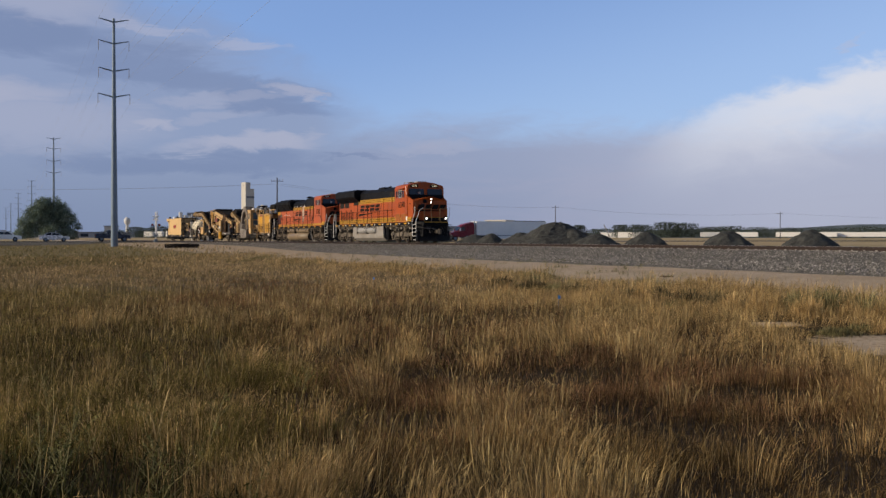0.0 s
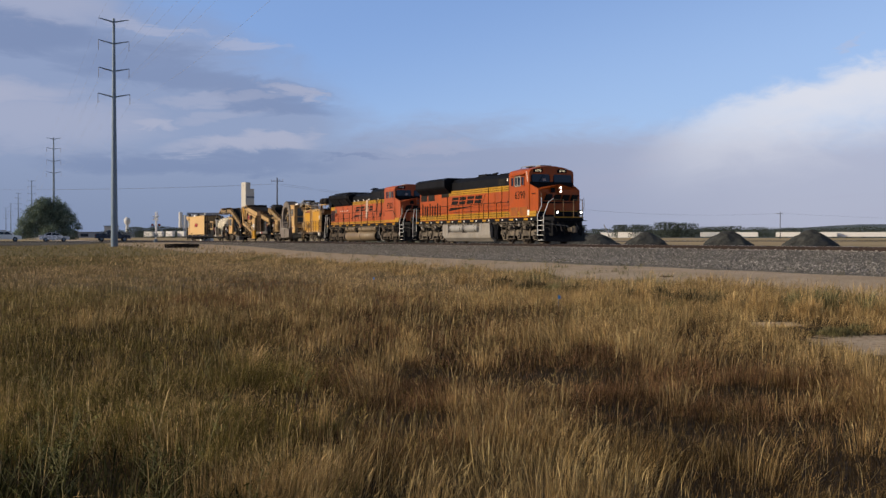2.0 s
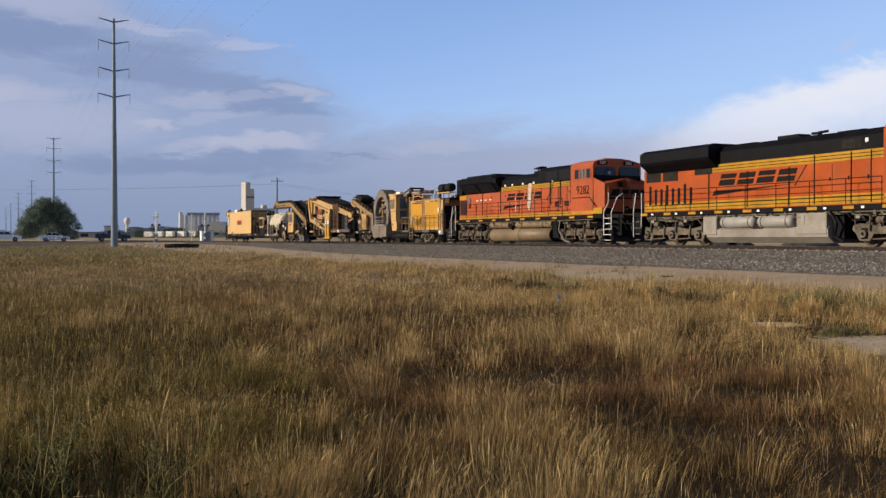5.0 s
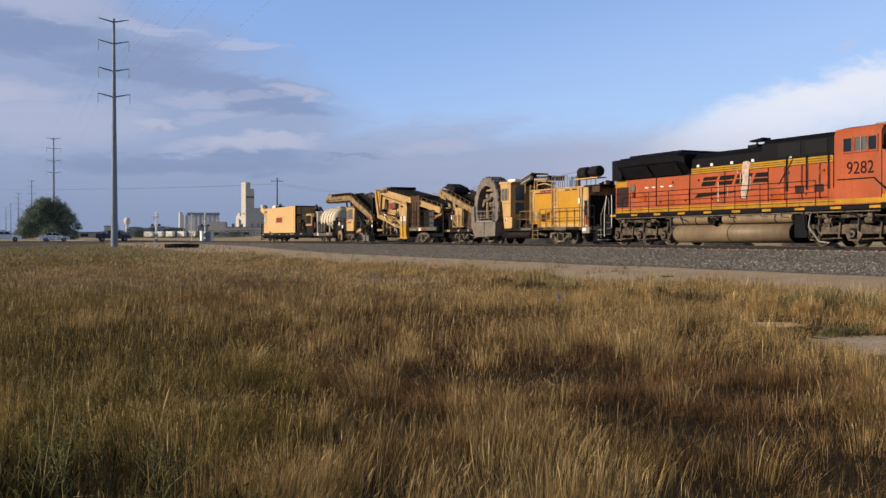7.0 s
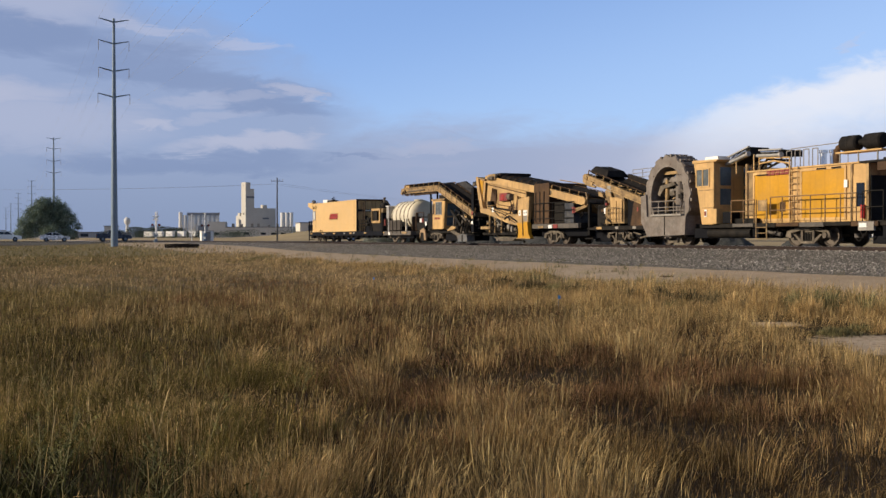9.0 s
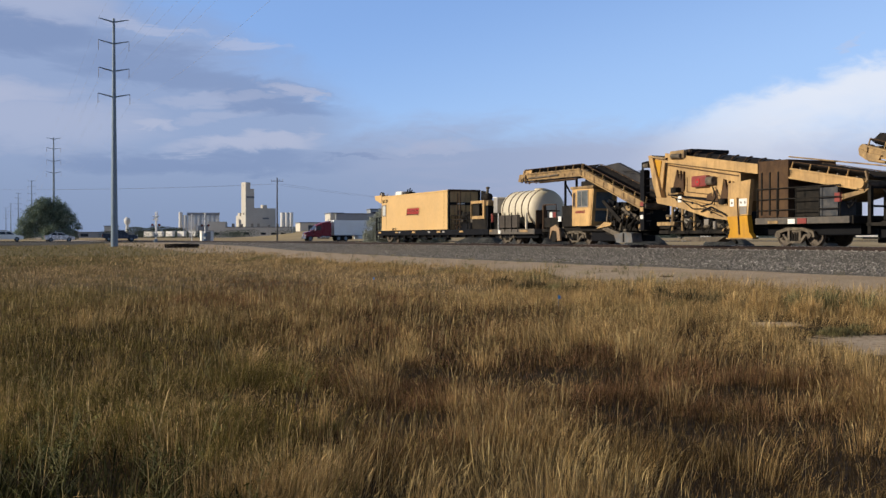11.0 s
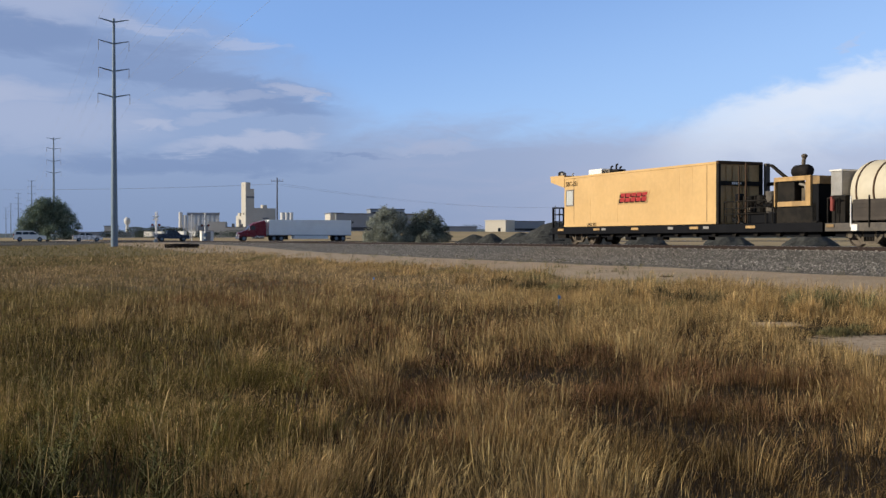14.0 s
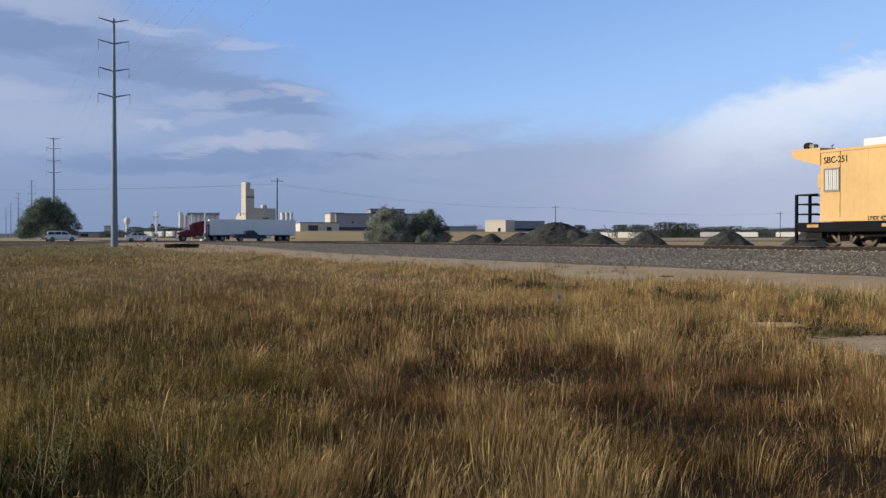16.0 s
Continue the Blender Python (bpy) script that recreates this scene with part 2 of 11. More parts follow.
DARK_GLASS = material("dark_window_glass", (0.008, 0.012, 0.020), 0.06, vary=0.1, bump=0, spec=0.45)
# the reflected sky is put into this cab glass as a blue-grey base
SKY_GLASS = material("sky_reflection_glass", (0.085, 0.115, 0.135), 0.15, vary=0.3, scale=2, bump=0, spec=0.4)
GREY_COVER = material("grey_rubber_cover", (0.040, 0.040, 0.045), 0.8, vary=0.25, scale=1.2, grain=12, bump=0.1, dirt=(0.075, 0.068, 0.06), dirt_amount=0.5, spec=0.1)
GREY_GLASS = material("grey_window_glass", (0.10, 0.11, 0.11), 0.2, vary=0.25, scale=3, bump=0)
BOARD_GLOW = glow("number_board_glow", (1.0, 0.86, 0.55), 0.45)
HEADLIGHT = glow("headlight_glow", (1.0, 0.95, 0.86), 4.0)
RUBBER = material("tyre_rubber", (0.02, 0.02, 0.02), 0.85, vary=0.2, bump=0.05)

# ================= builders =================


def part(name, bm, mat, parent=None, label="", q=None, smooth=False):
    """Links a bmesh as one mesh object under a thing; shifted so that track metre q of the thing is its origin."""
    if q is None and parent is not None:
        q = parent.get("q0", 0.0)
    if q:
        bmesh.ops.translate(bm, verts=bm.verts, vec=(-q, 0, 0))
    bmesh.ops.recalc_face_normals(bm, faces=bm.faces)
    me = bpy.data.meshes.new(name)
    bm.to_mesh(me)
    bm.free()
    me.materials.append(mat)
    if smooth:
        for p in me.polygons:
            p.use_smooth = True
    ob = new(name, me)
    if parent is not None:
        ob.parent = parent
        ob["q0"] = q or 0.0
    if label:
        ob["label"] = label
    return ob


def hexa(bm, p):
    v = [bm.verts.new(c) for c in p]
    for f in ((0, 3, 2, 1), (4, 5, 6, 7), (0, 1, 5, 4), (1, 2, 6, 5), (2, 3, 7, 6), (3, 0, 4, 7)):
        bm.faces.new([v[i] for i in f])
    return v


def box(x0, x1, y0, y1, z0, z1, bm=None, bevel=0.0):
    own = bm is None
    t = bmesh.new() if (own or bevel) else bm
    hexa(t, [(x0, y0, z0), (x1, y0, z0), (x1, y1, z0), (x0, y1, z0), (x0, y0, z1), (x1, y0, z1), (x1, y1, z1), (x0, y1, z1)])
    if bevel:
        bmesh.ops.bevel(t, geom=list(t.edges), offset=bevel, segments=2, affect="EDGES", profile=0.6)
    if own:
        return t
    if bevel:
        join(bm, t)
    return bm


def join(bm, other):
    me = bpy.data.meshes.new("join")
    other.to_mesh(me)
    other.free()
    bm.from_mesh(me)
    bpy.data.meshes.remove(me)
    return bm


def rod(p0, p1, r, bm=None, seg=8, r1=None):
    bm = bmesh.new() if bm is None else bm
    a, b = Vector(p0), Vector(p1)
    d = (b - a).normalized()
    u = d.orthogonal().normalized()
    w = d.cross(u)
    rings = []
    for c, rr in ((a, r), (b, r if r1 is None else r1)):
        rings.append([bm.verts.new(c + (u * math.cos(t) + w * math.sin(t)) * rr) for t in (2 * math.pi * (i + 0.5) / seg for i in range(seg))])
    for i in range(seg):
        j = (i + 1) % seg
        bm.faces.new((rings[0][i], rings[0][j], rings[1][j], rings[1][i]))
    bm.faces.new(rings[0][::-1])
    bm.faces.new(rings[1])
    return bm


def pipe(points, r, bm=None, seg=6):
    bm = bmesh.new() if bm is None else bm
    for a, b in zip(points, points[1:]):
        rod(a, b, r, bm, seg)
    return bm


def loft(rings, bm=None, caps=True):
    """Rings of equally many points, joined in order."""
    bm = bmesh.new() if bm is None else bm
    vs = [[bm.verts.new(p) for p in r] for r in rings]
    n = len(vs[0])
    for a, b in zip(vs, vs[1:]):
        for i in range(n):
            j = (i + 1) % n
            bm.faces.new((a[i], a[j], b[j], b[i]))
    if caps:
        bm.faces.new(vs[0][::-1])
        bm.faces.new(vs[-1])
    return bm


def plate(outline, y0, y1, bm=None):
    """A plate with an outline in (x, z), from y0 to y1."""
    return loft([[(x, y0, z) for x, z in outline], [(x, y1, z) for x, z in outline]], bm)


def section(outline, x0, x1, bm=None):
    """A bar with an outline in (y, z), from x0 to x1."""
    return loft([[(x0, y, z) for y, z in outline], [(x1, y, z) for y, z in outline]], bm)


def turned(profile, seg=24, axis="z", bm=None):
    """A turned body from (radius, height) pairs."""
    bm = bmesh.new() if bm is None else bm
    rings = []
    for r, h in profile:
        ring = []
        for i in range(seg):
            t = 2 * math.pi * i / seg
            c, s = r * math.cos(t), r * math.sin(t)
            ring.append({"z": (c, s, h), "y": (c, h, s), "x": (h, c, s)}[axis])
        rings.append(ring)
    return loft(rings, bm)


def thing(name, label, category, m=None, group="", kind="", q0=0.0):
    ob = new(name)
    ob.empty_display_size = 0.3
    if m is not None:
        ob.matrix_basis = m
    ob["q0"] = q0
    return tagged(ob, label, category, group, kind)


# ================= plan of the line =================
# e: the way the train goes; n: across the line, away from the viewer
E2 = Vector((0.4027, -0.9154))
N2 = Vector((0.9154, 0.4027))
HEADING = math.degrees(math.atan2(-0.9154, 0.4027))
CENTRE = 31.65
RAIL_Z = 1.29


def on_line(s, lat, z=0.0):
    """A place s metres along the line, lat metres beyond its centre."""
    p = N2 * (CENTRE + lat) + E2 * s
    return Vector((p.x, p.y, z))


def line_pose(s, lat=0.0, z=0.0, turn=0.0):
    p = on_line(s, lat, z)
    return pose(p.x, p.y, p.z, 0, 0, HEADING + turn)


def smooth(v, lo, hi):
    t = np.clip((v - lo) / (hi - lo), 0, 1)
    return t * t * (3 - 2 * t)


def ground_height(x, y):
    a = x * 0.9154 + y * 0.4027 - CENTRE
    near = 0.50 * smooth(-a, 22.0, 5.0) + 0.35 * smooth(y, 60, 150)
    far = np.full_like(a, 1.0)
    z = np.where(a < 0, near, far)
    k = smooth(a, -3.0, 3.0)
    z = near * (1 - k) + far * k
    z = z + (1.05 - z) * smooth(y, 150, 178)
    # plain behind the railway lifted to fit the camera's view, most below the factory
    bearing = np.clip(x / np.maximum(y, 1.0), -1.5, 1.5)
    lift = np.interp(bearing, [-0.165, -0.132, 0.084, 0.128], [0.0010, 0.0076, 0.0066, 0.0008])
    z = z + smooth(y, 240, 620) * (0.6 + lift * np.maximum(y, 0))
    bumps = 0.05 * np.sin(x * 0.71 + 1.3 * np.sin(y * 0.43)) * np.sin(y * 0.57 + 0.8 * np.sin(x * 0.31))
    return z + bumps * smooth(-a, 6, 10) * (1 - smooth(y, 60, 120))

# ================= ground, road, line =================


def graded(points):
    out = []
    for a, b, step in points:
        out += list(np.arange(a, b, step))
    return np.array(out + [points[-1][1]])


BARE = ((5.85, 18.6, 0.55, 0.55), (6.55, 15.4, 1.1, 1.3))


def zone_material():
    """Dry prairie: thatch under the grass, a bare dirt strip along the line, pale stubble far off."""
    m = bpy.data.materials.new("dry_prairie_ground")
    m.use_nodes = True
    nt = m.node_tree
    N, L = nt.nodes.new, nt.links.new
    bsdf = nt.nodes["Principled BSDF"]
    tc = N("ShaderNodeTexCoord")

    def noise_node(s, d=5):
        n = N("ShaderNodeTexNoise")
        n.inputs["Scale"].default_value, n.inputs["Detail"].default_value = s, d
        L(tc.outputs["Object"], n.inputs["Vector"])
        return n.outputs[0]

    def op(o, a, b):
        n = N("ShaderNodeMath")
        n.operation = o
        for i, v in enumerate((a, b)):
            if isinstance(v, (int, float)):
                n.inputs[i].default_value = v
            else:
                L(v, n.inputs[i])
        return n.outputs[0]

    def step(v, lo, hi):
        n = N("ShaderNodeMapRange")
        n.interpolation_type = "SMOOTHSTEP"
        L(v, n.inputs[0])
        n.inputs[1].default_value, n.inputs[2].default_value = lo, hi
        return n.outputs[0]

    def mix(f, a, b):
        n = N("ShaderNodeMix")
        n.data_type = "RGBA"
        L(f, n.inputs[0])
        for i, v in ((6, a), (7, b)):
            if isinstance(v, tuple):
                n.inputs[i].default_value = (*v, 1)
            else:
                L(v, n.inputs[i])
        return n.outputs[2]

    dot = N("ShaderNodeVectorMath")
    dot.operation = "DOT_PRODUCT"
    L(tc.outputs["Object"], dot.inputs[0])
    dot.inputs[1].default_value = (N2.x, N2.y, 0)
    wob = op("MULTIPLY", op("SUBTRACT", noise_node(0.35), 0.5), 5.0)
    a = op("ADD", op("SUBTRACT", dot.outputs["Value"], CENTRE), wob)
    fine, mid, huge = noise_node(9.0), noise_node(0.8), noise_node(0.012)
    # near-black thatch puts the shade between stalks into the ground colour
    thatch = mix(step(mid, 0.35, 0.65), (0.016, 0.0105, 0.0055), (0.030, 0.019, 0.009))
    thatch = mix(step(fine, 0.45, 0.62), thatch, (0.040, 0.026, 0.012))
    place = N("ShaderNodeSeparateXYZ")
    L(tc.outputs["Object"], place.inputs[0])
    # ground lightened with distance from the camera to suit the far view
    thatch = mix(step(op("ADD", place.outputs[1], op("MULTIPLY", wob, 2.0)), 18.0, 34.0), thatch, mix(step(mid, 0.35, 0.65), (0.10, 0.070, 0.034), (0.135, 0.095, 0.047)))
    dirt = mix(step(mid, 0.3, 0.7), (0.36, 0.285, 0.205), (0.44, 0.352, 0.262))
    dirt = mix(step(fine, 0.5, 0.7), dirt, (0.25, 0.19, 0.13))
    straw = mix(step(huge, 0.42, 0.6), (0.42, 0.325, 0.19), (0.32, 0.265, 0.15))
    straw = mix(step(mid, 0.4, 0.7), straw, (0.33, 0.25, 0.145))
    meadow_far = mix(step(mid, 0.35, 0.65), (0.150, 0.120, 0.054), (0.195, 0.150, 0.070))
    strip = op("MULTIPLY", step(a, -14.9, -12.8), step(a, -1.0, -3.0))
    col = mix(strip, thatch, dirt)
    # bare patches in the field
    sep = N("ShaderNodeSeparateXYZ")
    L(tc.outputs["Object"], sep.inputs[0])
    for px_, py_, rx_, ry_ in BARE:
        dx = op("DIVIDE", op("SUBTRACT", sep.outputs[0], px_), rx_)
        dy = op("DIVIDE", op("SUBTRACT", sep.outputs[1], py_), ry_)
        r = op("ADD", op("ADD", op("MULTIPLY", dx, dx), op("MULTIPLY", dy, dy)), op("ADD", op("MULTIPLY", wob, 0.15), op("ADD", op("MULTIPLY", op("SUBTRACT", noise_node(2.4), 0.5), 2.2), op("MULTIPLY", op("SUBTRACT", fine, 0.5), 1.2))))
        col = mix(step(r, 1.15, 0.75), col, dirt)
    col = mix(op("MULTIPLY", step(sep.outputs[1], 45, 80), op("SUBTRACT", 1.0, strip)), col, meadow_far)
    beyond = op("MAXIMUM", step(a, 4.0, 9.0), step(sep.outputs[1], 168, 185))
    beyond = op("MULTIPLY", beyond, op("SUBTRACT", 1.0, op("MULTIPLY", strip, 1.0)))
    col = mix(beyond, col, straw)
    L(col, bsdf.inputs["Base Color"])
    bsdf.inputs["Roughness"].default_value = 0.95
    bsdf.inputs["Specular IOR Level"].default_value = 0.15
    b = N("ShaderNodeBump")
    b.inputs["Strength"].default_value, b.inputs["Distance"].default_value = 0.6, 0.05
    L(fine, b.inputs["Height"])
    L(b.outputs[0], bsdf.inputs["Normal"])
    return m


def grid_mesh(name, xs, ys, height, mat):
    gx, gy = np.meshgrid(xs, ys)
    gz = height(gx, gy)
    verts = np.stack([gx, gy, gz], -1).reshape(-1, 3)
    nx, ny = len(xs), len(ys)
    i = np.arange(nx * ny).reshape(ny, nx)
    quads = np.stack([i[:-1, :-1], i[:-1, 1:], i[1:, 1:], i[1:, :-1]], -1).reshape(-1, 4)
    me = bpy.data.meshes.new(name)
    me.from_pydata(verts.tolist(), [], quads.tolist())
    me.materials.append(mat)
    for p in me.polygons:
        p.use_smooth = True
    return new(name, me)


xs = graded([(-4000, -400, 300), (-400, -100, 25), (-100, 90, 1.5), (90, 400, 25), (400, 4000, 300)])
ys = graded([(-400, -20, 40), (-20, 185, 1.5), (185, 400, 15), (400, 1200, 40), (1200, 4500, 220)])
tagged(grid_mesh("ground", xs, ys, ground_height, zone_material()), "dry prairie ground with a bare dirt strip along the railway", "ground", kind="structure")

BALLAST = material("crushed_ballast", (0.118, 0.109, 0.099), 0.9, vary=0.5, scale=6, grain=26, bump=1.0, dist=0.05, dirt=(0.17, 0.158, 0.142), dirt_amount=0.5)
STONE = material("ballast_stone", (0.205, 0.190, 0.172), 0.85, vary=0.2, scale=8, grain=40, bump=0.1, island=0.85)
CHIP = material("pale_stone_chip", (0.52, 0.49, 0.45), 0.8, vary=0.1, bump=0, island=0.3)
ASPHALT = material("worn_asphalt", (0.075, 0.072, 0.07), 0.85, vary=0.2, scale=0.3, grain=8, bump=0.2)
RAIL_STEEL = material("rusty_rail", (0.030, 0.019, 0.016), 0.65, 0.3, vary=0.25, scale=2, grain=20, bump=0.1)
RAIL_TOP = material("polished_rail_head", (0.42, 0.39, 0.36), 0.3, 1.0, vary=0.1, scale=1, grain=20, bump=0)
TIE_OLD = material("old_creosoted_tie", (0.022, 0.017, 0.014), 0.9, vary=0.4, scale=3, grain=25, bump=0.3, objvar=0.4)
TIE = material("creosoted_tie", (0.075, 0.055, 0.042), 0.85, vary=0.3, scale=3, grain=25, bump=0.2, objvar=0.3)

S0, S1 = -1500, 140
bed = tagged(thing("ballast_bed", "", ""), "grey crushed-stone railway ballast bed with sloping shoulders", "ballast", kind="structure")
bed.matrix_basis = line_pose(0)
outline = [(-7.8, 0.36), (-7.0, 0.545), (-4.4, 0.72), (-2.0, 1.10), (2.0, 1.10), (4.0, 0.7), (4.0, 0.2), (-7.8, 0.2)]
steps_ = [S0, -800, -500] + list(range(-300, S1 + 1, 4))
bm = loft([[(s, y, z + (0.014 * math.sin(s * 0.9 + y) + 0.008 * math.sin(s * 2.3 + 2 * y) if -7.4 < y < -1.9 and z > 0.3 else 0)) for y, z in outline] for s in steps_])
part("shoulder", bm, BALLAST, bed)


def ballast_stones():
    rng = np.random.default_rng(4)
    n = 92000
    s = -150 + 160 * rng.random(n) ** 0.62
    y = -7.3 + 6.5 * rng.random(n)
    y = np.where(rng.random(n) < 0.06, y - 1.2 * rng.random(n), y)
    z = np.interp(y, [-9, -7.3, -7.0, -4.4, -2.0, 0], [0.47, 0.50, 0.545, 0.72, 1.10, 1.10])
    r = 0.014 + 0.020 * rng.random(n) ** 1.5
    base = np.array([(1, 0, 0), (-0.5, 0.87, 0), (-0.5, -0.87, 0), (0.1, 0.1, 0.9)], float)
    v = base[None] * r[:, None, None] * (0.6 + 0.8 * rng.random((n, 4, 3)))
    ang = rng.random(n) * 6.28
    c, d = np.cos(ang)[:, None], np.sin(ang)[:, None]
    vx, vy = v[..., 0] * c - v[..., 1] * d + 0.4 * r[:, None] * rng.standard_normal((n, 4)), v[..., 0] * d + v[..., 1] * c
    vz = v[..., 2] + 0.3 * r[:, None] * rng.random((n, 4)) * 2
    co = np.stack([vx + s[:, None], vy + y[:, None], vz + z[:, None] + 0.008], -1).reshape(-1, 3)
    tri = np.array([(0, 1, 3), (1, 2, 3), (2, 0, 3)])
    f = (tri[None] + 4 * np.arange(n)[:, None, None]).reshape(-1, 3)
    me = bpy.data.meshes.new("ballast_stones")
    me.from_pydata(co.tolist(), [], f.tolist())
    me.materials.append(STONE)
    ob = new("ballast_stones", me)
    ob.matrix_basis = line_pose(0)
    tagged(ob, "loose grey and pale crushed stones on the ballast shoulder", "stones", kind="stuff")
    # a sprinkling of chalk-white chips
    pick = rng.choice(n, 2600, replace=False)
    me2 = bpy.data.meshes.new("pale_chips")
    c2 = co.reshape(n, 4, 3)[pick] + np.array([0.03, 0.0, 0.012])
    me2.from_pydata(c2.reshape(-1, 3).tolist(), [], (tri[None] + 4 * np.arange(len(pick))[:, None, None]).reshape(-1, 3).tolist())
    me2.materials.append(CHIP)
    ob2 = new("pale_chips", me2)
    ob2.matrix_basis = line_pose(0)
    tagged(ob2, "scattered chalk-white stone chips in the ballast", "stones", kind="stuff")


def rails():
    track = tagged(thing("track", "", ""), "single railway track with rusty steel rails on wooden ties", "track", kind="structure")
    track.matrix_basis = line_pose(0)
    prof = [(-0.07, 1.11), (0.07, 1.11), (0.07, 1.125), (0.012, 1.14), (0.012, 1.24), (0.036, 1.25), (0.036, 1.284), (-0.036, 1.284), (-0.036, 1.25), (-0.012, 1.24), (-0.012, 1.14), (-0.07, 1.125)]
    for y in (-0.7525, 0.7525):
        r = part("rail", section([(a + y, b) for a, b in prof], S0, S1), RAIL_STEEL, track)
        part("rail_head", box(S0, S1, y - 0.030, y + 0.030, 1.2845, 1.289), RAIL_TOP, r, "polished running surface")
    bm = box(-0.115, 0.115, -1.3, 1.3, 0.94, 1.107, bevel=0.015)
    tie = part("tie", bm, TIE, track)
    plate_ = bmesh.new()
    for y in (-0.7525, 0.7525):
        box(-0.09, 0.09, y - 0.19, y + 0.19, 1.107, 1.121, plate_)
        for dy in (-0.12, 0.12):
            box(-0.03, 0.03, y + dy - 0.03, y + dy + 0.03, 1.12, 1.165, plate_)
    pl = part("tie_plate", plate_, WHITE_CLIP, tie, "pale rail fastenings")
    for i in range(149):
        t2, p2 = tie.copy(), pl.copy()
        scene.collection.objects.link(t2)
        scene.collection.objects.link(p2)
        p2.parent = t2
        t2.location.x = -88 + 0.61 * (i + 1)
    tie.location.x = -88


# pale clip colour carries the glint of the fastenings
WHITE_CLIP = material("pale_clip_steel", (0.34, 0.31, 0.28), 0.5, 0.4, vary=0.3, scale=5, grain=30, bump=0)

# the crossing road, square to the line
ROAD_S, ROAD_Z = -181.0, 1.20


def crossing():
    road = tagged(thing("road", "", ""), "grey two-lane asphalt road crossing the railway on a low bank", "road", kind="structure")
    road.matrix_basis = line_pose(ROAD_S, 0, 0, 90)
    bm = section([(-9.0, 0.6), (-5.6, 1.08), (5.6, 1.08), (9.0, 0.6)], -260, 320)
    part("road_bank", bm, BALLAST, road)
    part("carriageway", section([(-5.2, 1.05), (-5.2, 1.17), (0, 1.215), (5.2, 1.17), (5.2, 1.05)], -260, 320), ASPHALT, road)
    for y in (-4.9, 4.9, -0.12, 0.12):
        for x0, x1 in ((-200, -3.2), (3.2, 260)):
            zz = 1.215 - abs(y) / 5.2 * 0.045 + 0.004
            part("lane_line", box(x0, x1, y - 0.06, y + 0.06, zz - 0.02, zz), WHITE if abs(y) > 1 else STRIPE, road)


def crossing_signal(s, lat, label, flip=1):
    t = thing("crossing_signal", label, "signal", line_pose(s, lat, 1.05, 0), "crossing signals")
    part("mast", rod((0, 0, 0), (0, 0, 4.9), 0.11, seg=10), WHITE, t)
    part("base_box", box(-0.25, 0.25, -0.25, 0.25, 0, 0.5, bevel=0.02), GALV, t)
    bm = bmesh.new()
    for a in (35, -35):
        c, d = math.cos(radians(a)) * 0.6, math.sin(radians(a)) * 0.6
        loft([[(0.1, -c - d * 0.15, 3.9 - d + c * 0.15), (0.1, -c + d * 0.15, 3.9 - d - c * 0.15), (0.1, c + d * 0.15, 3.9 + d - c * 0.15), (0.1, c - d * 0.15, 3.9 + d + c * 0.15)],
              [(0.13, -c - d * 0.15, 3.9 - d + c * 0.15), (0.13, -c + d * 0.15, 3.9 - d - c * 0.15), (0.13, c + d * 0.15, 3.9 + d - c * 0.15), (0.13, c - d * 0.15, 3.9 + d + c * 0.15)]], bm)
    part("crossbuck", bm, WHITE, t)
    for y in (-0.55, 0.55):
        lamp = part("signal_lamp", rod((0.0, y, 2.8), (0.18, y, 2.8), 0.2, seg=14), BLACK, t)
        part("lens", rod((0.18, y, 2.8), (0.2, y, 2.8), 0.13, seg=14), RED, lamp)
    part("lamp_arm", rod((0, -0.5, 2.8), (0, 0.5, 2.8), 0.035), GALV, t)
    gate = part("gate_mechanism", box(-0.2, 0.2, -0.3, 0.3, 0.9, 1.5, bevel=0.03), GALV, t)
    part("gate_arm", rod((0.25 * flip, 0, 1.2), (0.3 * flip, 0.2, 5.0), 0.09, seg=6, r1=0.06), WHITE, gate, "raised striped gate arm")
    return t


# ================= grass =================


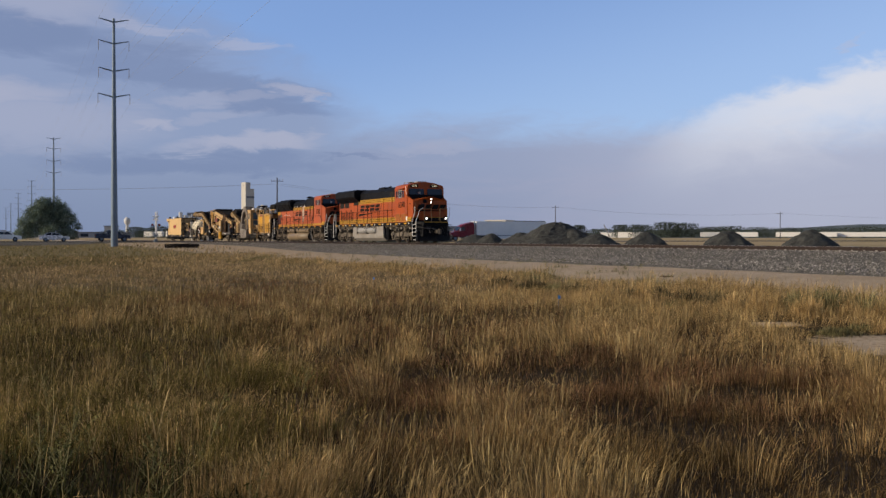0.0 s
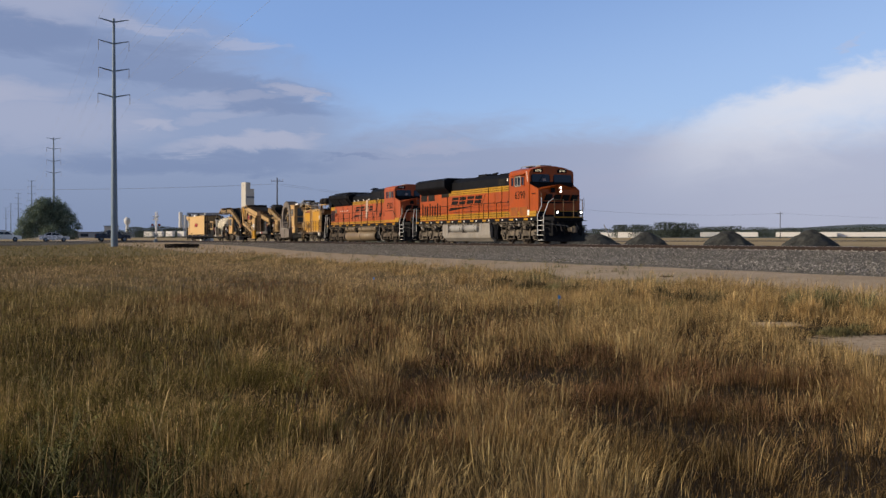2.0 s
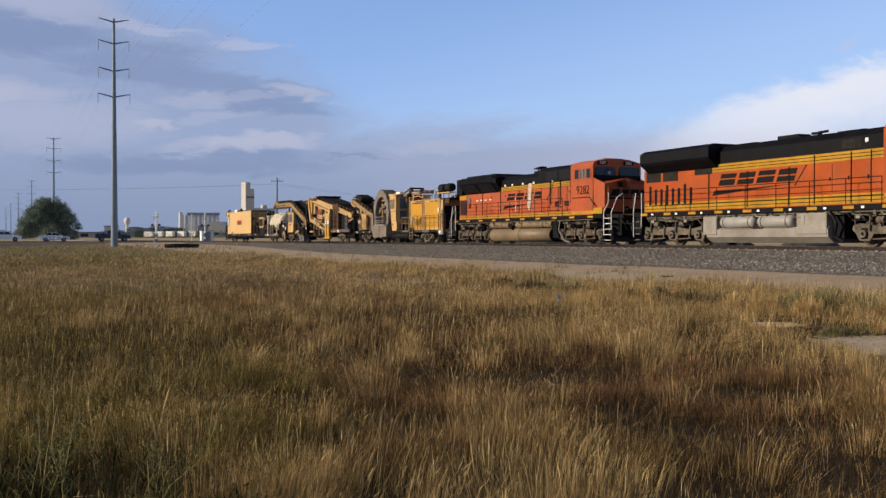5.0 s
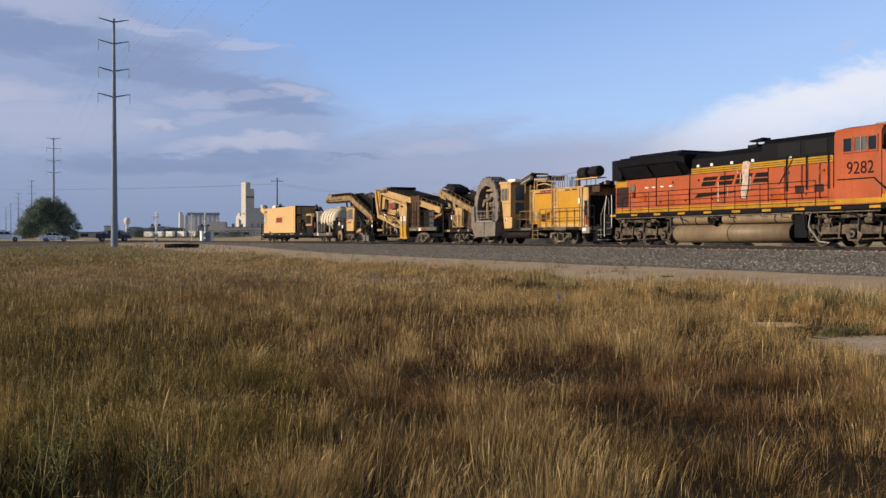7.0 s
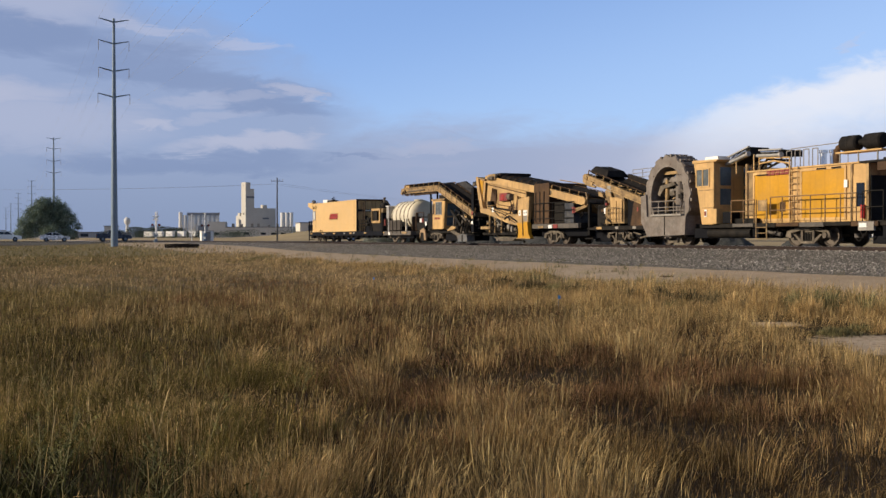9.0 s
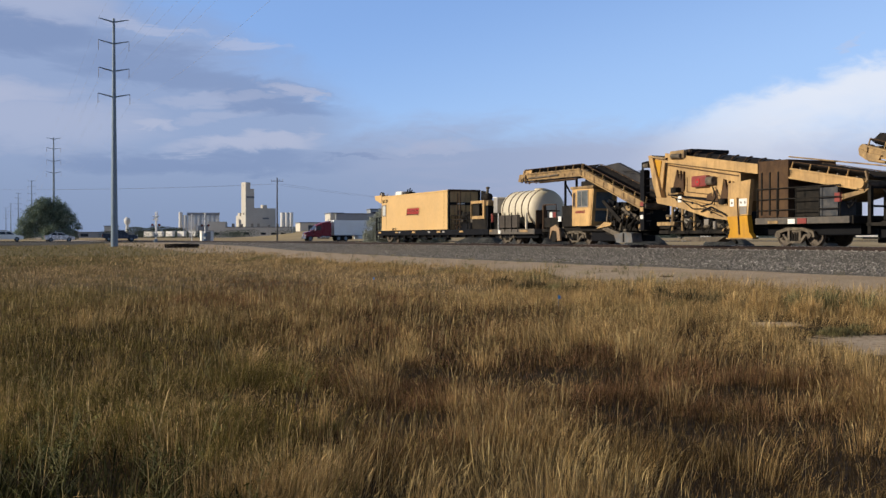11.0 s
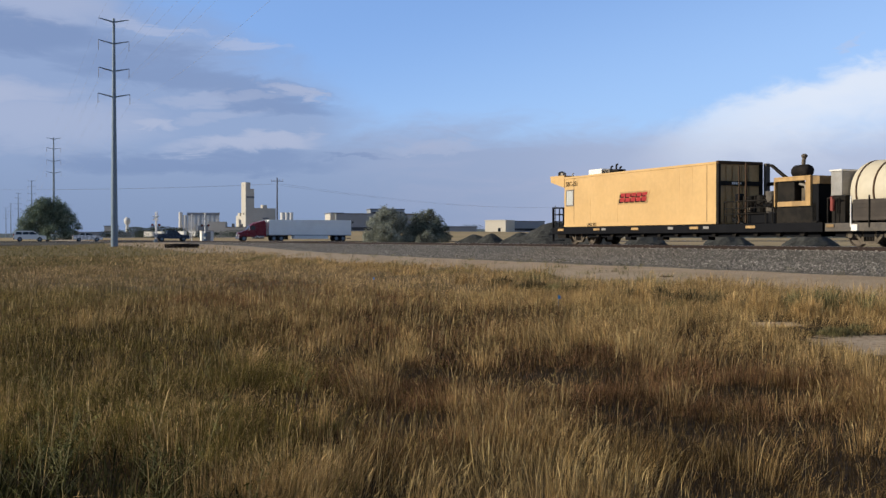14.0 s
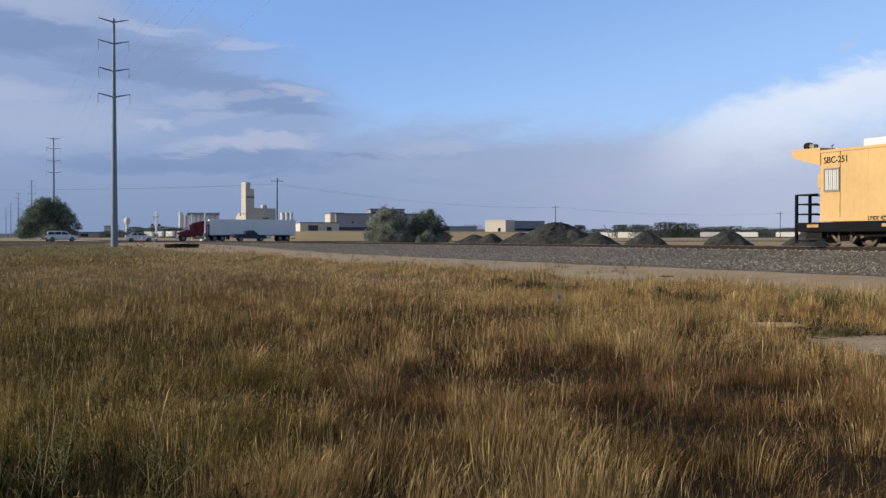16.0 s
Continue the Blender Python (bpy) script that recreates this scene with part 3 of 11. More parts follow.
def blades(name, label, rng, n, x, y, h, w, lean, mat, head=0.35, fan=None, tips=None):
    """Upright dry stalks, one small strip each, some widening to a head; tips gathers the stalks' ends."""
    z = ground_height(x, y)
    ang = rng.random(n) * np.pi
    ux, uy = np.cos(ang) * w, np.sin(ang) * w
    la, lm = rng.random(n) * 6.283, lean * h * np.abs(rng.standard_normal(n))
    lx, ly = np.cos(la) * lm + 0.08 * h, np.sin(la) * lm
    if fan is not None:
        lx, ly = lx + fan[0] * h, ly + fan[1] * h
    lm = np.minimum(np.hypot(lx, ly), 1.1 * h)
    hd = rng.random(n) < head
    mid = np.where(hd, 0.74 + 0.08 * rng.random(n), 0.5 + 0.1 * rng.random(n))
    wm = np.where(hd, 1.6, 0.75)
    wb = np.where(hd, 0.32, 1.0)
    co = np.empty((n, 5, 3))
    co[:, 0] = np.stack([x - ux * wb, y - uy * wb, z - 0.03], -1)
    co[:, 1] = np.stack([x + ux * wb, y + uy * wb, z - 0.03], -1)
    mx, my, mz = x + lx * mid ** 1.6, y + ly * mid ** 1.6, z + h * mid
    co[:, 2] = np.stack([mx + ux * wm, my + uy * wm, mz], -1)
    co[:, 3] = np.stack([mx - ux * wm, my - uy * wm, mz], -1)
    co[:, 4] = np.stack([x + lx, y + ly, z + h * (1 - 0.25 * (lm / h) ** 2)], -1)
    if tips is not None:
        tips.append(np.concatenate([co[:, 4], co[:, 4] - (co[:, 2] + co[:, 3]) / 2], 1))
    base = 5 * np.arange(n)[:, None]
    loops = (base + np.array([[0, 1, 2, 3, 3, 2, 4]])).reshape(-1)
    me = bpy.data.meshes.new(name)
    me.vertices.add(5 * n)
    me.vertices.foreach_set("co", co.reshape(-1))
    me.loops.add(7 * n)
    me.loops.foreach_set("vertex_index", loops.astype(np.int32))
    me.polygons.add(2 * n)
    starts = (7 * np.arange(n)[:, None] + np.array([[0, 4]])).reshape(-1)
    me.polygons.foreach_set("loop_start", starts.astype(np.int32))
    me.update(calc_edges=True)
    me.validate()
    me.materials.append(mat)
    return tagged(new(name, me), label, "grass", kind="stuff")


def seed_heads(label, rng, tips, share, length, width, mat):
    """Small husky heads at the ends of stalks, one bent leaf-shaped flake each; their pale colour also carries sun
    glints.
    """
    p = tips[rng.random(len(tips)) < share]
    n = len(p)
    top, way = p[:, :3], p[:, 3:]
    way = way / np.linalg.norm(way, axis=1)[:, None] + 0.18 * rng.standard_normal((n, 3))
    le = (length * (0.6 + 0.8 * rng.random(n)))[:, None]
    a = rng.random(n) * np.pi
    side = np.stack([np.cos(a), np.sin(a), np.zeros(n)], -1) * (width * (0.6 + 0.8 * rng.random(n)))[:, None]
    foot = top - way * le * 0.8
    mid = top - way * le * 0.35
    co = np.stack([foot, mid + side, top + way * le * 0.2, mid - side], 1).reshape(-1, 3)
    me = bpy.data.meshes.new("seed_heads")
    me.vertices.add(4 * n)
    me.vertices.foreach_set("co", co.reshape(-1))
    me.loops.add(4 * n)
    me.loops.foreach_set("vertex_index", np.arange(4 * n).astype(np.int32))
    me.polygons.add(n)
    me.polygons.foreach_set("loop_start", (4 * np.arange(n)).astype(np.int32))
    me.update(calc_edges=True)
    me.validate()
    me.materials.append(mat)
    return tagged(new("seed_heads", me), label, "grass", kind="stuff")


def grass_material(name, dark, body, bright):
    """One kind of grass: each stalk its own shade, with slow drift over the field."""
    m = bpy.data.materials.new(name)
    m.use_nodes = True
    nt = m.node_tree
    N, L = nt.nodes.new, nt.links.new
    bsdf = nt.nodes["Principled BSDF"]
    tc, geo = N("ShaderNodeTexCoord"), N("ShaderNodeNewGeometry")
    ramp = N("ShaderNodeValToRGB")
    L(geo.outputs["Random Per Island"], ramp.inputs[0])
    els = ramp.color_ramp.elements
    dark = tuple(0.86 * u + 0.14 * v for u, v in zip(dark, body))
    els[0].color, els[1].color = (*dark, 1), (*bright, 1)
    els[1].position = 0.98
    for p, c in ((0.35, body), (0.75, tuple(0.55 * u + 0.45 * v for u, v in zip(body, bright)))):
        e = els.new(p)
        e.color = (*c, 1)
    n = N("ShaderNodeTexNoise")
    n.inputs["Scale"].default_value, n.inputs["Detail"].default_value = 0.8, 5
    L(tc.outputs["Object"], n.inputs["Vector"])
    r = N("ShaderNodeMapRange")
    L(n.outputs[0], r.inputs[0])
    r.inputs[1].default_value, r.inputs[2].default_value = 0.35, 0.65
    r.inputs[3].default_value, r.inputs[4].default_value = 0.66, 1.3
    # tuft-sized noise puts lit and shaded mottling into the colour
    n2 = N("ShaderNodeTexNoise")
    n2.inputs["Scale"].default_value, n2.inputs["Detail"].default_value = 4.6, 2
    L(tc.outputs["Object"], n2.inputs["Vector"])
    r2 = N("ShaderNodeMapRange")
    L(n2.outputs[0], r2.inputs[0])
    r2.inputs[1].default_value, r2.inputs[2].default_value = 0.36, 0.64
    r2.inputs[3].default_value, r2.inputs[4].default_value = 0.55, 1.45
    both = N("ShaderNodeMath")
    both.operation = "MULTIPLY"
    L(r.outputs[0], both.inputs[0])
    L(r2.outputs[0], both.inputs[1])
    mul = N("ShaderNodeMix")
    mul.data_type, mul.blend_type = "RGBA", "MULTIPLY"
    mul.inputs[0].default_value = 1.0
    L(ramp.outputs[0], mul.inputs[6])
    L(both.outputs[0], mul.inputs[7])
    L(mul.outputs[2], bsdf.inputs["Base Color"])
    bsdf.inputs["Roughness"].default_value = 0.75
    bsdf.inputs["Specular IOR Level"].default_value = 0.08
    tr = N("ShaderNodeBsdfTranslucent")
    L(mul.outputs[2], tr.inputs[0])
    ms = N("ShaderNodeMixShader")
    ms.inputs[0].default_value = 0.22
    L(bsdf.outputs[0], ms.inputs[1])
    L(tr.outputs[0], ms.inputs[2])
    L(ms.outputs[0], nt.nodes["Material Output"].inputs[0])
    return m


# near-black first colours put the shade between stalks into each grass
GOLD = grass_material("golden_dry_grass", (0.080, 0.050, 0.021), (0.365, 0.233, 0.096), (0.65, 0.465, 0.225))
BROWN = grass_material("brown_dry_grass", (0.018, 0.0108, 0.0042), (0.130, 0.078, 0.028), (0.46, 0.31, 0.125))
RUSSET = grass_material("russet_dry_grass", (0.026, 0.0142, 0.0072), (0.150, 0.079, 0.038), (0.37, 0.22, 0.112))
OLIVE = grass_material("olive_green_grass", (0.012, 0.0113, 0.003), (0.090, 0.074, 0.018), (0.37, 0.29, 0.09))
# far-band copies of the grasses, lightened and evened to suit the distant view
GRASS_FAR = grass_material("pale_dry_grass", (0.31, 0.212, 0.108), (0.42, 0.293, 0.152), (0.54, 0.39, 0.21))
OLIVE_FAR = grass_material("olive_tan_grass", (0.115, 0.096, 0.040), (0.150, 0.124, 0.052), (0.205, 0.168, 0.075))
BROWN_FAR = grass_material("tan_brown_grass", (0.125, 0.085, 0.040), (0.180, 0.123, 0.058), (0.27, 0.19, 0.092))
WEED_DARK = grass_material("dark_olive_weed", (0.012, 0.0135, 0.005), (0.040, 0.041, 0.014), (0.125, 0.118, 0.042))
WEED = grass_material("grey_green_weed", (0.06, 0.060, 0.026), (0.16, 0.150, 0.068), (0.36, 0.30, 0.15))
# dead leaves darkened so their colour carries the shade between stalks
LITTER = grass_material("dead_leaves_in_shade", (0.010, 0.0065, 0.003), (0.034, 0.020, 0.008), (0.17, 0.11, 0.045))
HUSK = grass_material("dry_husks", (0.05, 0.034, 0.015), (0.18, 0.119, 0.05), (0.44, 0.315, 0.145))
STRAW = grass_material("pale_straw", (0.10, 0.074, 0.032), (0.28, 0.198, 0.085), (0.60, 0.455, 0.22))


def lumps(x, y, size, seed):
    """Smooth random relief in 0..1 with lumps of about that size."""
    x, y = 0.83 * x + 0.56 * y, 0.83 * y - 0.56 * x
    u, v = x / size, y / size
    i, j = np.floor(u).astype(np.int64), np.floor(v).astype(np.int64)
    fu, fv = u - i, v - j
    fu, fv = fu * fu * (3 - 2 * fu), fv * fv * (3 - 2 * fv)

    def cell(a, b):
        n = np.sin(a * 127.1 + b * 311.7 + seed * 74.7) * 43758.5453
        return n - np.floor(n)
    return (cell(i, j) * (1 - fu) + cell(i + 1, j) * fu) * (1 - fv) + (cell(i, j + 1) * (1 - fu) + cell(i + 1, j + 1) * fu) * fv


def in_field(x, y, rng):
    """Where grass grows: short of the dirt strip's ragged edge, off the bare patches."""
    a = x * N2.x + y * N2.y - CENTRE
    edge = -15.0 + 3.0 * lumps(x, y, 1.4, 9) + 5.5 * np.clip((y - 55) / 60, 0, 1) + 0.35 * rng.standard_normal(len(x))
    ok = a < edge
    for cx, cy, rx, ry in BARE:
        ok &= ((x - cx) / rx) ** 2 + ((y - cy) / ry) ** 2 + 1.3 * (lumps(x, y, 0.4, 4) - 0.5) > 0.6 + 0.9 * rng.random(len(x))
    return ok


def low_in_front(x, y):
    """Growth kept low in front of the bare patches so the camera sees them."""
    f = np.ones(len(x))
    for cx, cy, rx, ry in BARE:
        r = ((x - cx) / (rx * 1.15)) ** 2 + ((y - cy + ry + 0.9) / (ry + 1.3)) ** 2
        f = np.minimum(f, np.clip(0.28 + 0.72 * (r - 0.6) / 0.8, 0.28, 1))
    return f


HOLLOWS = ((2.85, 7.2, 0.55, 0.8), (3.2, 8.7, 0.5, 0.5), (2.55, 6.3, 0.35, 0.5), (2.0, 8.4, 0.9, 0.7), (1.75, 6.3, 0.5, 0.7), (-1.9, 6.1, 0.5, 0.6), (-2.5, 6.5, 0.9, 1.0), (1.0, 11.6, 1.6, 0.8), (-0.3, 8.8, 0.8, 0.5), (-1.9, 10.2, 0.7, 0.6), (3.2, 10.4, 0.7, 0.5), (0.5, 6.6, 0.35, 0.4), (-4.2, 12.9, 0.8, 0.5), (-2.9, 12.4, 0.6, 0.4), (-1.4, 12.3, 0.7, 0.35), (-3.3, 8.6, 0.6, 0.5), (-0.9, 7.6, 0.45, 0.4), (1.7, 9.6, 0.6, 0.35), (-1.3, 9.0, 0.5, 0.35))


def hollow(x, y):
    """Thinly grown places, set from the camera's view where the field looks dark."""
    f = np.zeros(len(x))
    for cx, cy, rx, ry in HOLLOWS:
        r = ((x - cx) / rx) ** 2 + ((y - cy) / ry) ** 2 + 0.9 * (lumps(x, y, 0.45, 41) - 0.5)
        f = np.maximum(f, np.clip(1.5 - r, 0, 1))
    return f


def spots(rng, y0, y1, n, power):
    y = y0 + (y1 - y0) * rng.random(n) ** power
    x = (rng.random(n) - 0.5) * (y * 1.0 + 3)
    ok = in_field(x, y, rng)
    return x[ok], y[ok]


def kinds(rng, x, y):
    """Which grass grows where: 0 golden, 1 brown, 2 russet, 3 olive."""
    u = x / y
    a = x * N2.x + y * N2.y - CENTRE
    big = lumps(x, y, 2.2 + 0.10 * y, 31)
    small = lumps(x, y, 0.8 + 0.07 * y, 32)
    w = np.empty((len(x), 4))
    fringe = np.clip((a + 23.5) / 5, 0, 1) * np.clip(u * 4 + 1.2, 0.2, 1)
    w[:, 0] = 0.20 + 0.55 * np.clip(u * 2.5 + 0.1, 0, 1) * small * np.clip((y - 8.0) / 4, 0, 1) + 0.35 * np.clip((y - 26) / 14, 0, 1) + 1.6 * fringe + 0.5 * np.clip(small - 0.6, 0, 1)
    w[:, 1] = 0.35 + 0.35 * lumps(x, y, 1.2 + 0.06 * y, 33)
    w[:, 2] = 2.2 * np.clip(1.15 - np.abs(u - 0.05) / 0.45, 0, 1) * np.clip((y - 6.5) / 3, 0, 1) * np.clip((52 - y) / 16, 0, 1) * np.clip(big * 1.6 - 0.22, 0, 1) * (1 - 0.8 * fringe)
    w[:, 3] = 0.06 + 1.6 * np.clip(-u * 3.0 + 0.05, 0, 1) * (0.35 + 0.9 * (1 - big)) + 0.5 * np.clip(small - 0.72, 0, 1)
    w[:, 3] *= np.clip(1 - (y - 18) / 22, 0.35, 1)
    w[:, 0] *= 1 - 0.8 * hollow(x, y)
    w = w ** 4
    c = np.cumsum(w, 1) / w.sum(1)[:, None]
    return (rng.random(len(x))[:, None] > c).sum(1)


def meadow():
    rng = np.random.default_rng(11)
    sorts = ((GOLD, "golden dry prairie grass in loose tussocks"), (BROWN, "brown dry prairie grass in dense tussocks"),
             (RUSSET, "reddish-brown dry prairie grass"), (OLIVE, "olive-green prairie grass going dry"))
    # tussocks: near, middle, far
    for y0, y1, n, power, per, rad, hh, ww in ((4.2, 12.0, 9500, 0.8, 30, 0.07, 0.36, 0.0010),
                                               (10.0, 30.0, 16000, 0.8, 19, 0.10, 0.33, 0.0016),
                                               (23.0, 85.0, 18000, 0.9, 11, 0.24, 0.28, 0.0064)):
        tx, ty = spots(rng, y0, y1, n, power)
        keep = rng.random(len(tx)) < np.clip(1.9 * lumps(tx, ty, 0.55 + 0.02 * y1, 7) - 0.18 + 0.015 * ty, 0.03, 1) * (1 - 0.95 * hollow(tx, ty))
        tx, ty = tx[keep], ty[keep]
        kind = kinds(rng, tx, ty)
        th = hh * (0.35 + 0.45 * rng.random(len(tx)) ** 2 + 0.60 * lumps(tx, ty, 0.8 + 0.03 * y1, 5)) * low_in_front(tx, ty) * (1 - 0.45 * hollow(tx, ty))
        th *= np.array([1.2, 0.85, 0.72, 0.95])[kind]
        tr = rad * (0.5 + rng.random(len(tx)))
        wind = 0.3 * rng.standard_normal((2, len(tx)))
        for i, (mat, label) in enumerate(sorts):
            s = np.repeat(np.nonzero(kind == i)[0], per)
            if not len(s):
                continue
            m = len(s)
            g = rng.standard_normal((2, m))
            x, y = tx[s] + g[0] * tr[s], ty[s] + g[1] * tr[s]
            ok = in_field(x, y, rng)
            s, g, x, y = s[ok], g[:, ok], x[ok], y[ok]
            m = len(s)
            h = th[s] * (0.22 + 0.78 * rng.random(m))
            fan = (0.17 * g[0] + wind[0][s], 0.17 * g[1] + wind[1][s])
            tips = []
            blades("dry_grass", label, rng, m, x, y, h, ww * (0.45 + 0.6 * rng.random(m)), 0.22, (GRASS_FAR, BROWN_FAR, RUSSET, OLIVE_FAR)[i] if y1 > 40 else mat, 0.12, fan, tips)
            if y1 < 40:
                seed_heads("dry seed heads on the " + label.split(" prairie")[0] + " grass", rng, tips[0], ((0.5, 0.35, 0.35, 0.3) if y1 < 20 else (0.34, 0.2, 0.22, 0.18))[i], 0.05 if y1 < 20 else 0.06, 0.0018 if y1 < 20 else 0.0024, (STRAW, HUSK, RUSSET, GOLD)[i])
    # loose golden fans standing proud of the rest
    for y0, y1, cnt, ww in ((4.6, 9.5, 120, 0.0011), (9.0, 27.0, 260, 0.0019)):
        tx, ty = spots(rng, y0, y1, cnt, 0.85)
        keep = (tx / ty > -0.26 + 0.1 * rng.standard_normal(len(tx))) & (hollow(tx, ty) < 0.3)
        tx, ty = tx[keep], ty[keep]
        s = np.repeat(np.arange(len(tx)), 110)
        m = len(s)
        g = rng.standard_normal((2, m))
        tr = (0.05 + 0.09 * rng.random(len(tx)))[s]
        h = (0.28 + 0.18 * rng.random(len(tx)))[s] * (0.45 + 0.55 * rng.random(m)) * low_in_front(tx, ty)[s]
        lean = 0.2 * rng.standard_normal((2, len(tx)))
        tips = []
        blades("golden_tufts", "loose fans of tall golden grass", rng, m, tx[s] + g[0] * tr, ty[s] + g[1] * tr, h, ww * (0.5 + 0.6 * rng.random(m)), 0.12, GOLD, 0.15, (0.2 * g[0] + lean[0][s], 0.2 * g[1] + lean[1][s]), tips)
        seed_heads("pale seed heads on the golden tufts", rng, tips[0], 0.6, 0.06, ww * 1.9, STRAW)
    # thick stands of pale stalks and lone golden clumps: place, radius, height
    for mat, label, stands in ((GOLD, "thick golden clumps of standing grass", ((-0.95, 6.1, 0.16, 0.40), (-0.72, 6.5, 0.14, 0.38), (-1.35, 6.3, 0.16, 0.32), (0.62, 5.9, 0.16, 0.45), (2.95, 13.4, 0.26, 0.42), (1.62, 16.4, 0.22, 0.5), (2.1, 16.0, 0.2, 0.45), (2.4, 15.2, 0.18, 0.4), (-6.2, 18.7, 0.4, 0.5), (-3.1, 30.0, 0.5, 0.5), (-2.05, 7.6, 0.2, 0.35), (0.35, 8.4, 0.2, 0.3))),
                               (STRAW, "thick stands of pale straw stalks", ((0.15, 6.1, 0.22, 0.36), (0.45, 6.4, 0.22, 0.38), (0.85, 6.2, 0.2, 0.38), (0.28, 7.1, 0.26, 0.32), (0.75, 7.2, 0.24, 0.34), (1.1, 6.7, 0.2, 0.34), (-0.25, 6.6, 0.22, 0.30), (-0.5, 7.6, 0.3, 0.26)))):
        p = np.array(stands)
        k = np.repeat(np.arange(len(p)), 300 if mat is GOLD else 130)
        g = rng.standard_normal((2, len(k)))
        h = p[k, 3] * (0.45 + 0.6 * rng.random(len(k)))
        lean = 0.16 * rng.standard_normal((2, len(p)))
        tips = []
        blades("grass_clumps", label, rng, len(k), p[k, 0] + p[k, 2] * g[0], p[k, 1] + p[k, 2] * g[1], h, (0.0007 + 0.00006 * p[k, 1]) * (1.0 if mat is GOLD else 1.7) * (0.5 + 0.7 * rng.random(len(k))), 0.14, mat, 0.12, (0.14 * g[0] + lean[0][k], 0.14 * g[1] + lean[1][k]), tips)
        seed_heads("pale seed heads on the thick clumps", rng, tips[0], 0.5, 0.05, 0.0019, STRAW)
    # low growth that fills the middle and far field
    for mat, n in ((BROWN_FAR, 24000), (GRASS_FAR, 20000), (OLIVE_FAR, 26000)):
        x, y = spots(rng, 20.0, 90.0, n, 1.1)
        if mat is GRASS_FAR:
            keep = x / y > -0.12 + 0.06 * rng.standard_normal(len(x))
            x, y = x[keep], y[keep]
        m = len(x)
        blades("grass_leaves", "short grass filling the middle of the field", rng, m, x, y, (0.08 + 0.12 * rng.random(m)) * low_in_front(x, y), 0.0012 + 0.00016 * y, 0.4, mat, 0.1)
    for mat, label in ((OLIVE_FAR, "short olive-tan grass at the far edge of the field"), (GRASS_FAR, "short pale dry grass at the far edge of the field")):
        x, y = spots(rng, 60.0, 172.0, 30000, 1.0)
        east = x / y > -0.2 + 0.12 * rng.standard_normal(len(x))
        keep = east if mat is GRASS_FAR else ~east
        x, y = x[keep], y[keep]
        blades("dry_grass", label, rng, len(x), x, y, 0.2 * (0.5 + 0.8 * rng.random(len(x))), np.full(len(x), 0.022), 0.3, mat)
    # single stalks with pale heads, standing out of the tussocks
    x, y = spots(rng, 4.2, 30.0, 19000, 0.8)
    keep = rng.random(len(x)) < np.clip(2.2 * lumps(x, y, 1.1, 14) - 0.5, 0.06, 1) * (1 - 0.92 * hollow(x, y))
    x, y = x[keep], y[keep]
    n = len(x)
    blades("pale_stalks", "taller pale straw stalks among the brown grass", rng, n, x, y, (0.22 + 0.20 * rng.random(n)) * low_in_front(x, y), 0.0005 + 0.0005 * rng.random(n) + 0.00007 * y, 0.3, STRAW, 0.8)
    # broken stalks that lie across the others
    x, y = spots(rng, 4.2, 24.0, 10000, 0.8)
    keep = rng.random(len(x)) > 0.75 * hollow(x, y)
    x, y = x[keep], y[keep]
    n = len(x)
    fan = (0.9 * rng.standard_normal(n), 0.9 * rng.standard_normal(n))
    blades("broken_stalks", "thin broken straw stalks leaning across the grass", rng, n, x, y, (0.14 + 0.18 * rng.random(n)) * low_in_front(x, y), 0.0008 + 0.0005 * rng.random(n) + 0.00005 * y, 0.3, STRAW, 0.1, fan)
    # low leaves that close the gaps, the dead ones darkened as if shaded
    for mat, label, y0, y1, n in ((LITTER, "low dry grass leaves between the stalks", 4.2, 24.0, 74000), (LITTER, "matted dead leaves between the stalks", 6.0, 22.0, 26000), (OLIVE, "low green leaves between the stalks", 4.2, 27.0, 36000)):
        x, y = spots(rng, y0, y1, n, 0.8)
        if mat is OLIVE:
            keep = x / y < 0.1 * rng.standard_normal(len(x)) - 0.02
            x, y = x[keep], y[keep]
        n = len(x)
        blades("grass_leaves", label, rng, n, x, y, (0.05 + 0.13 * rng.random(n)) * low_in_front(x, y), 0.0013 + 0.0010 * rng.random(n) + 0.00009 * y, 0.8, mat, 0.0)


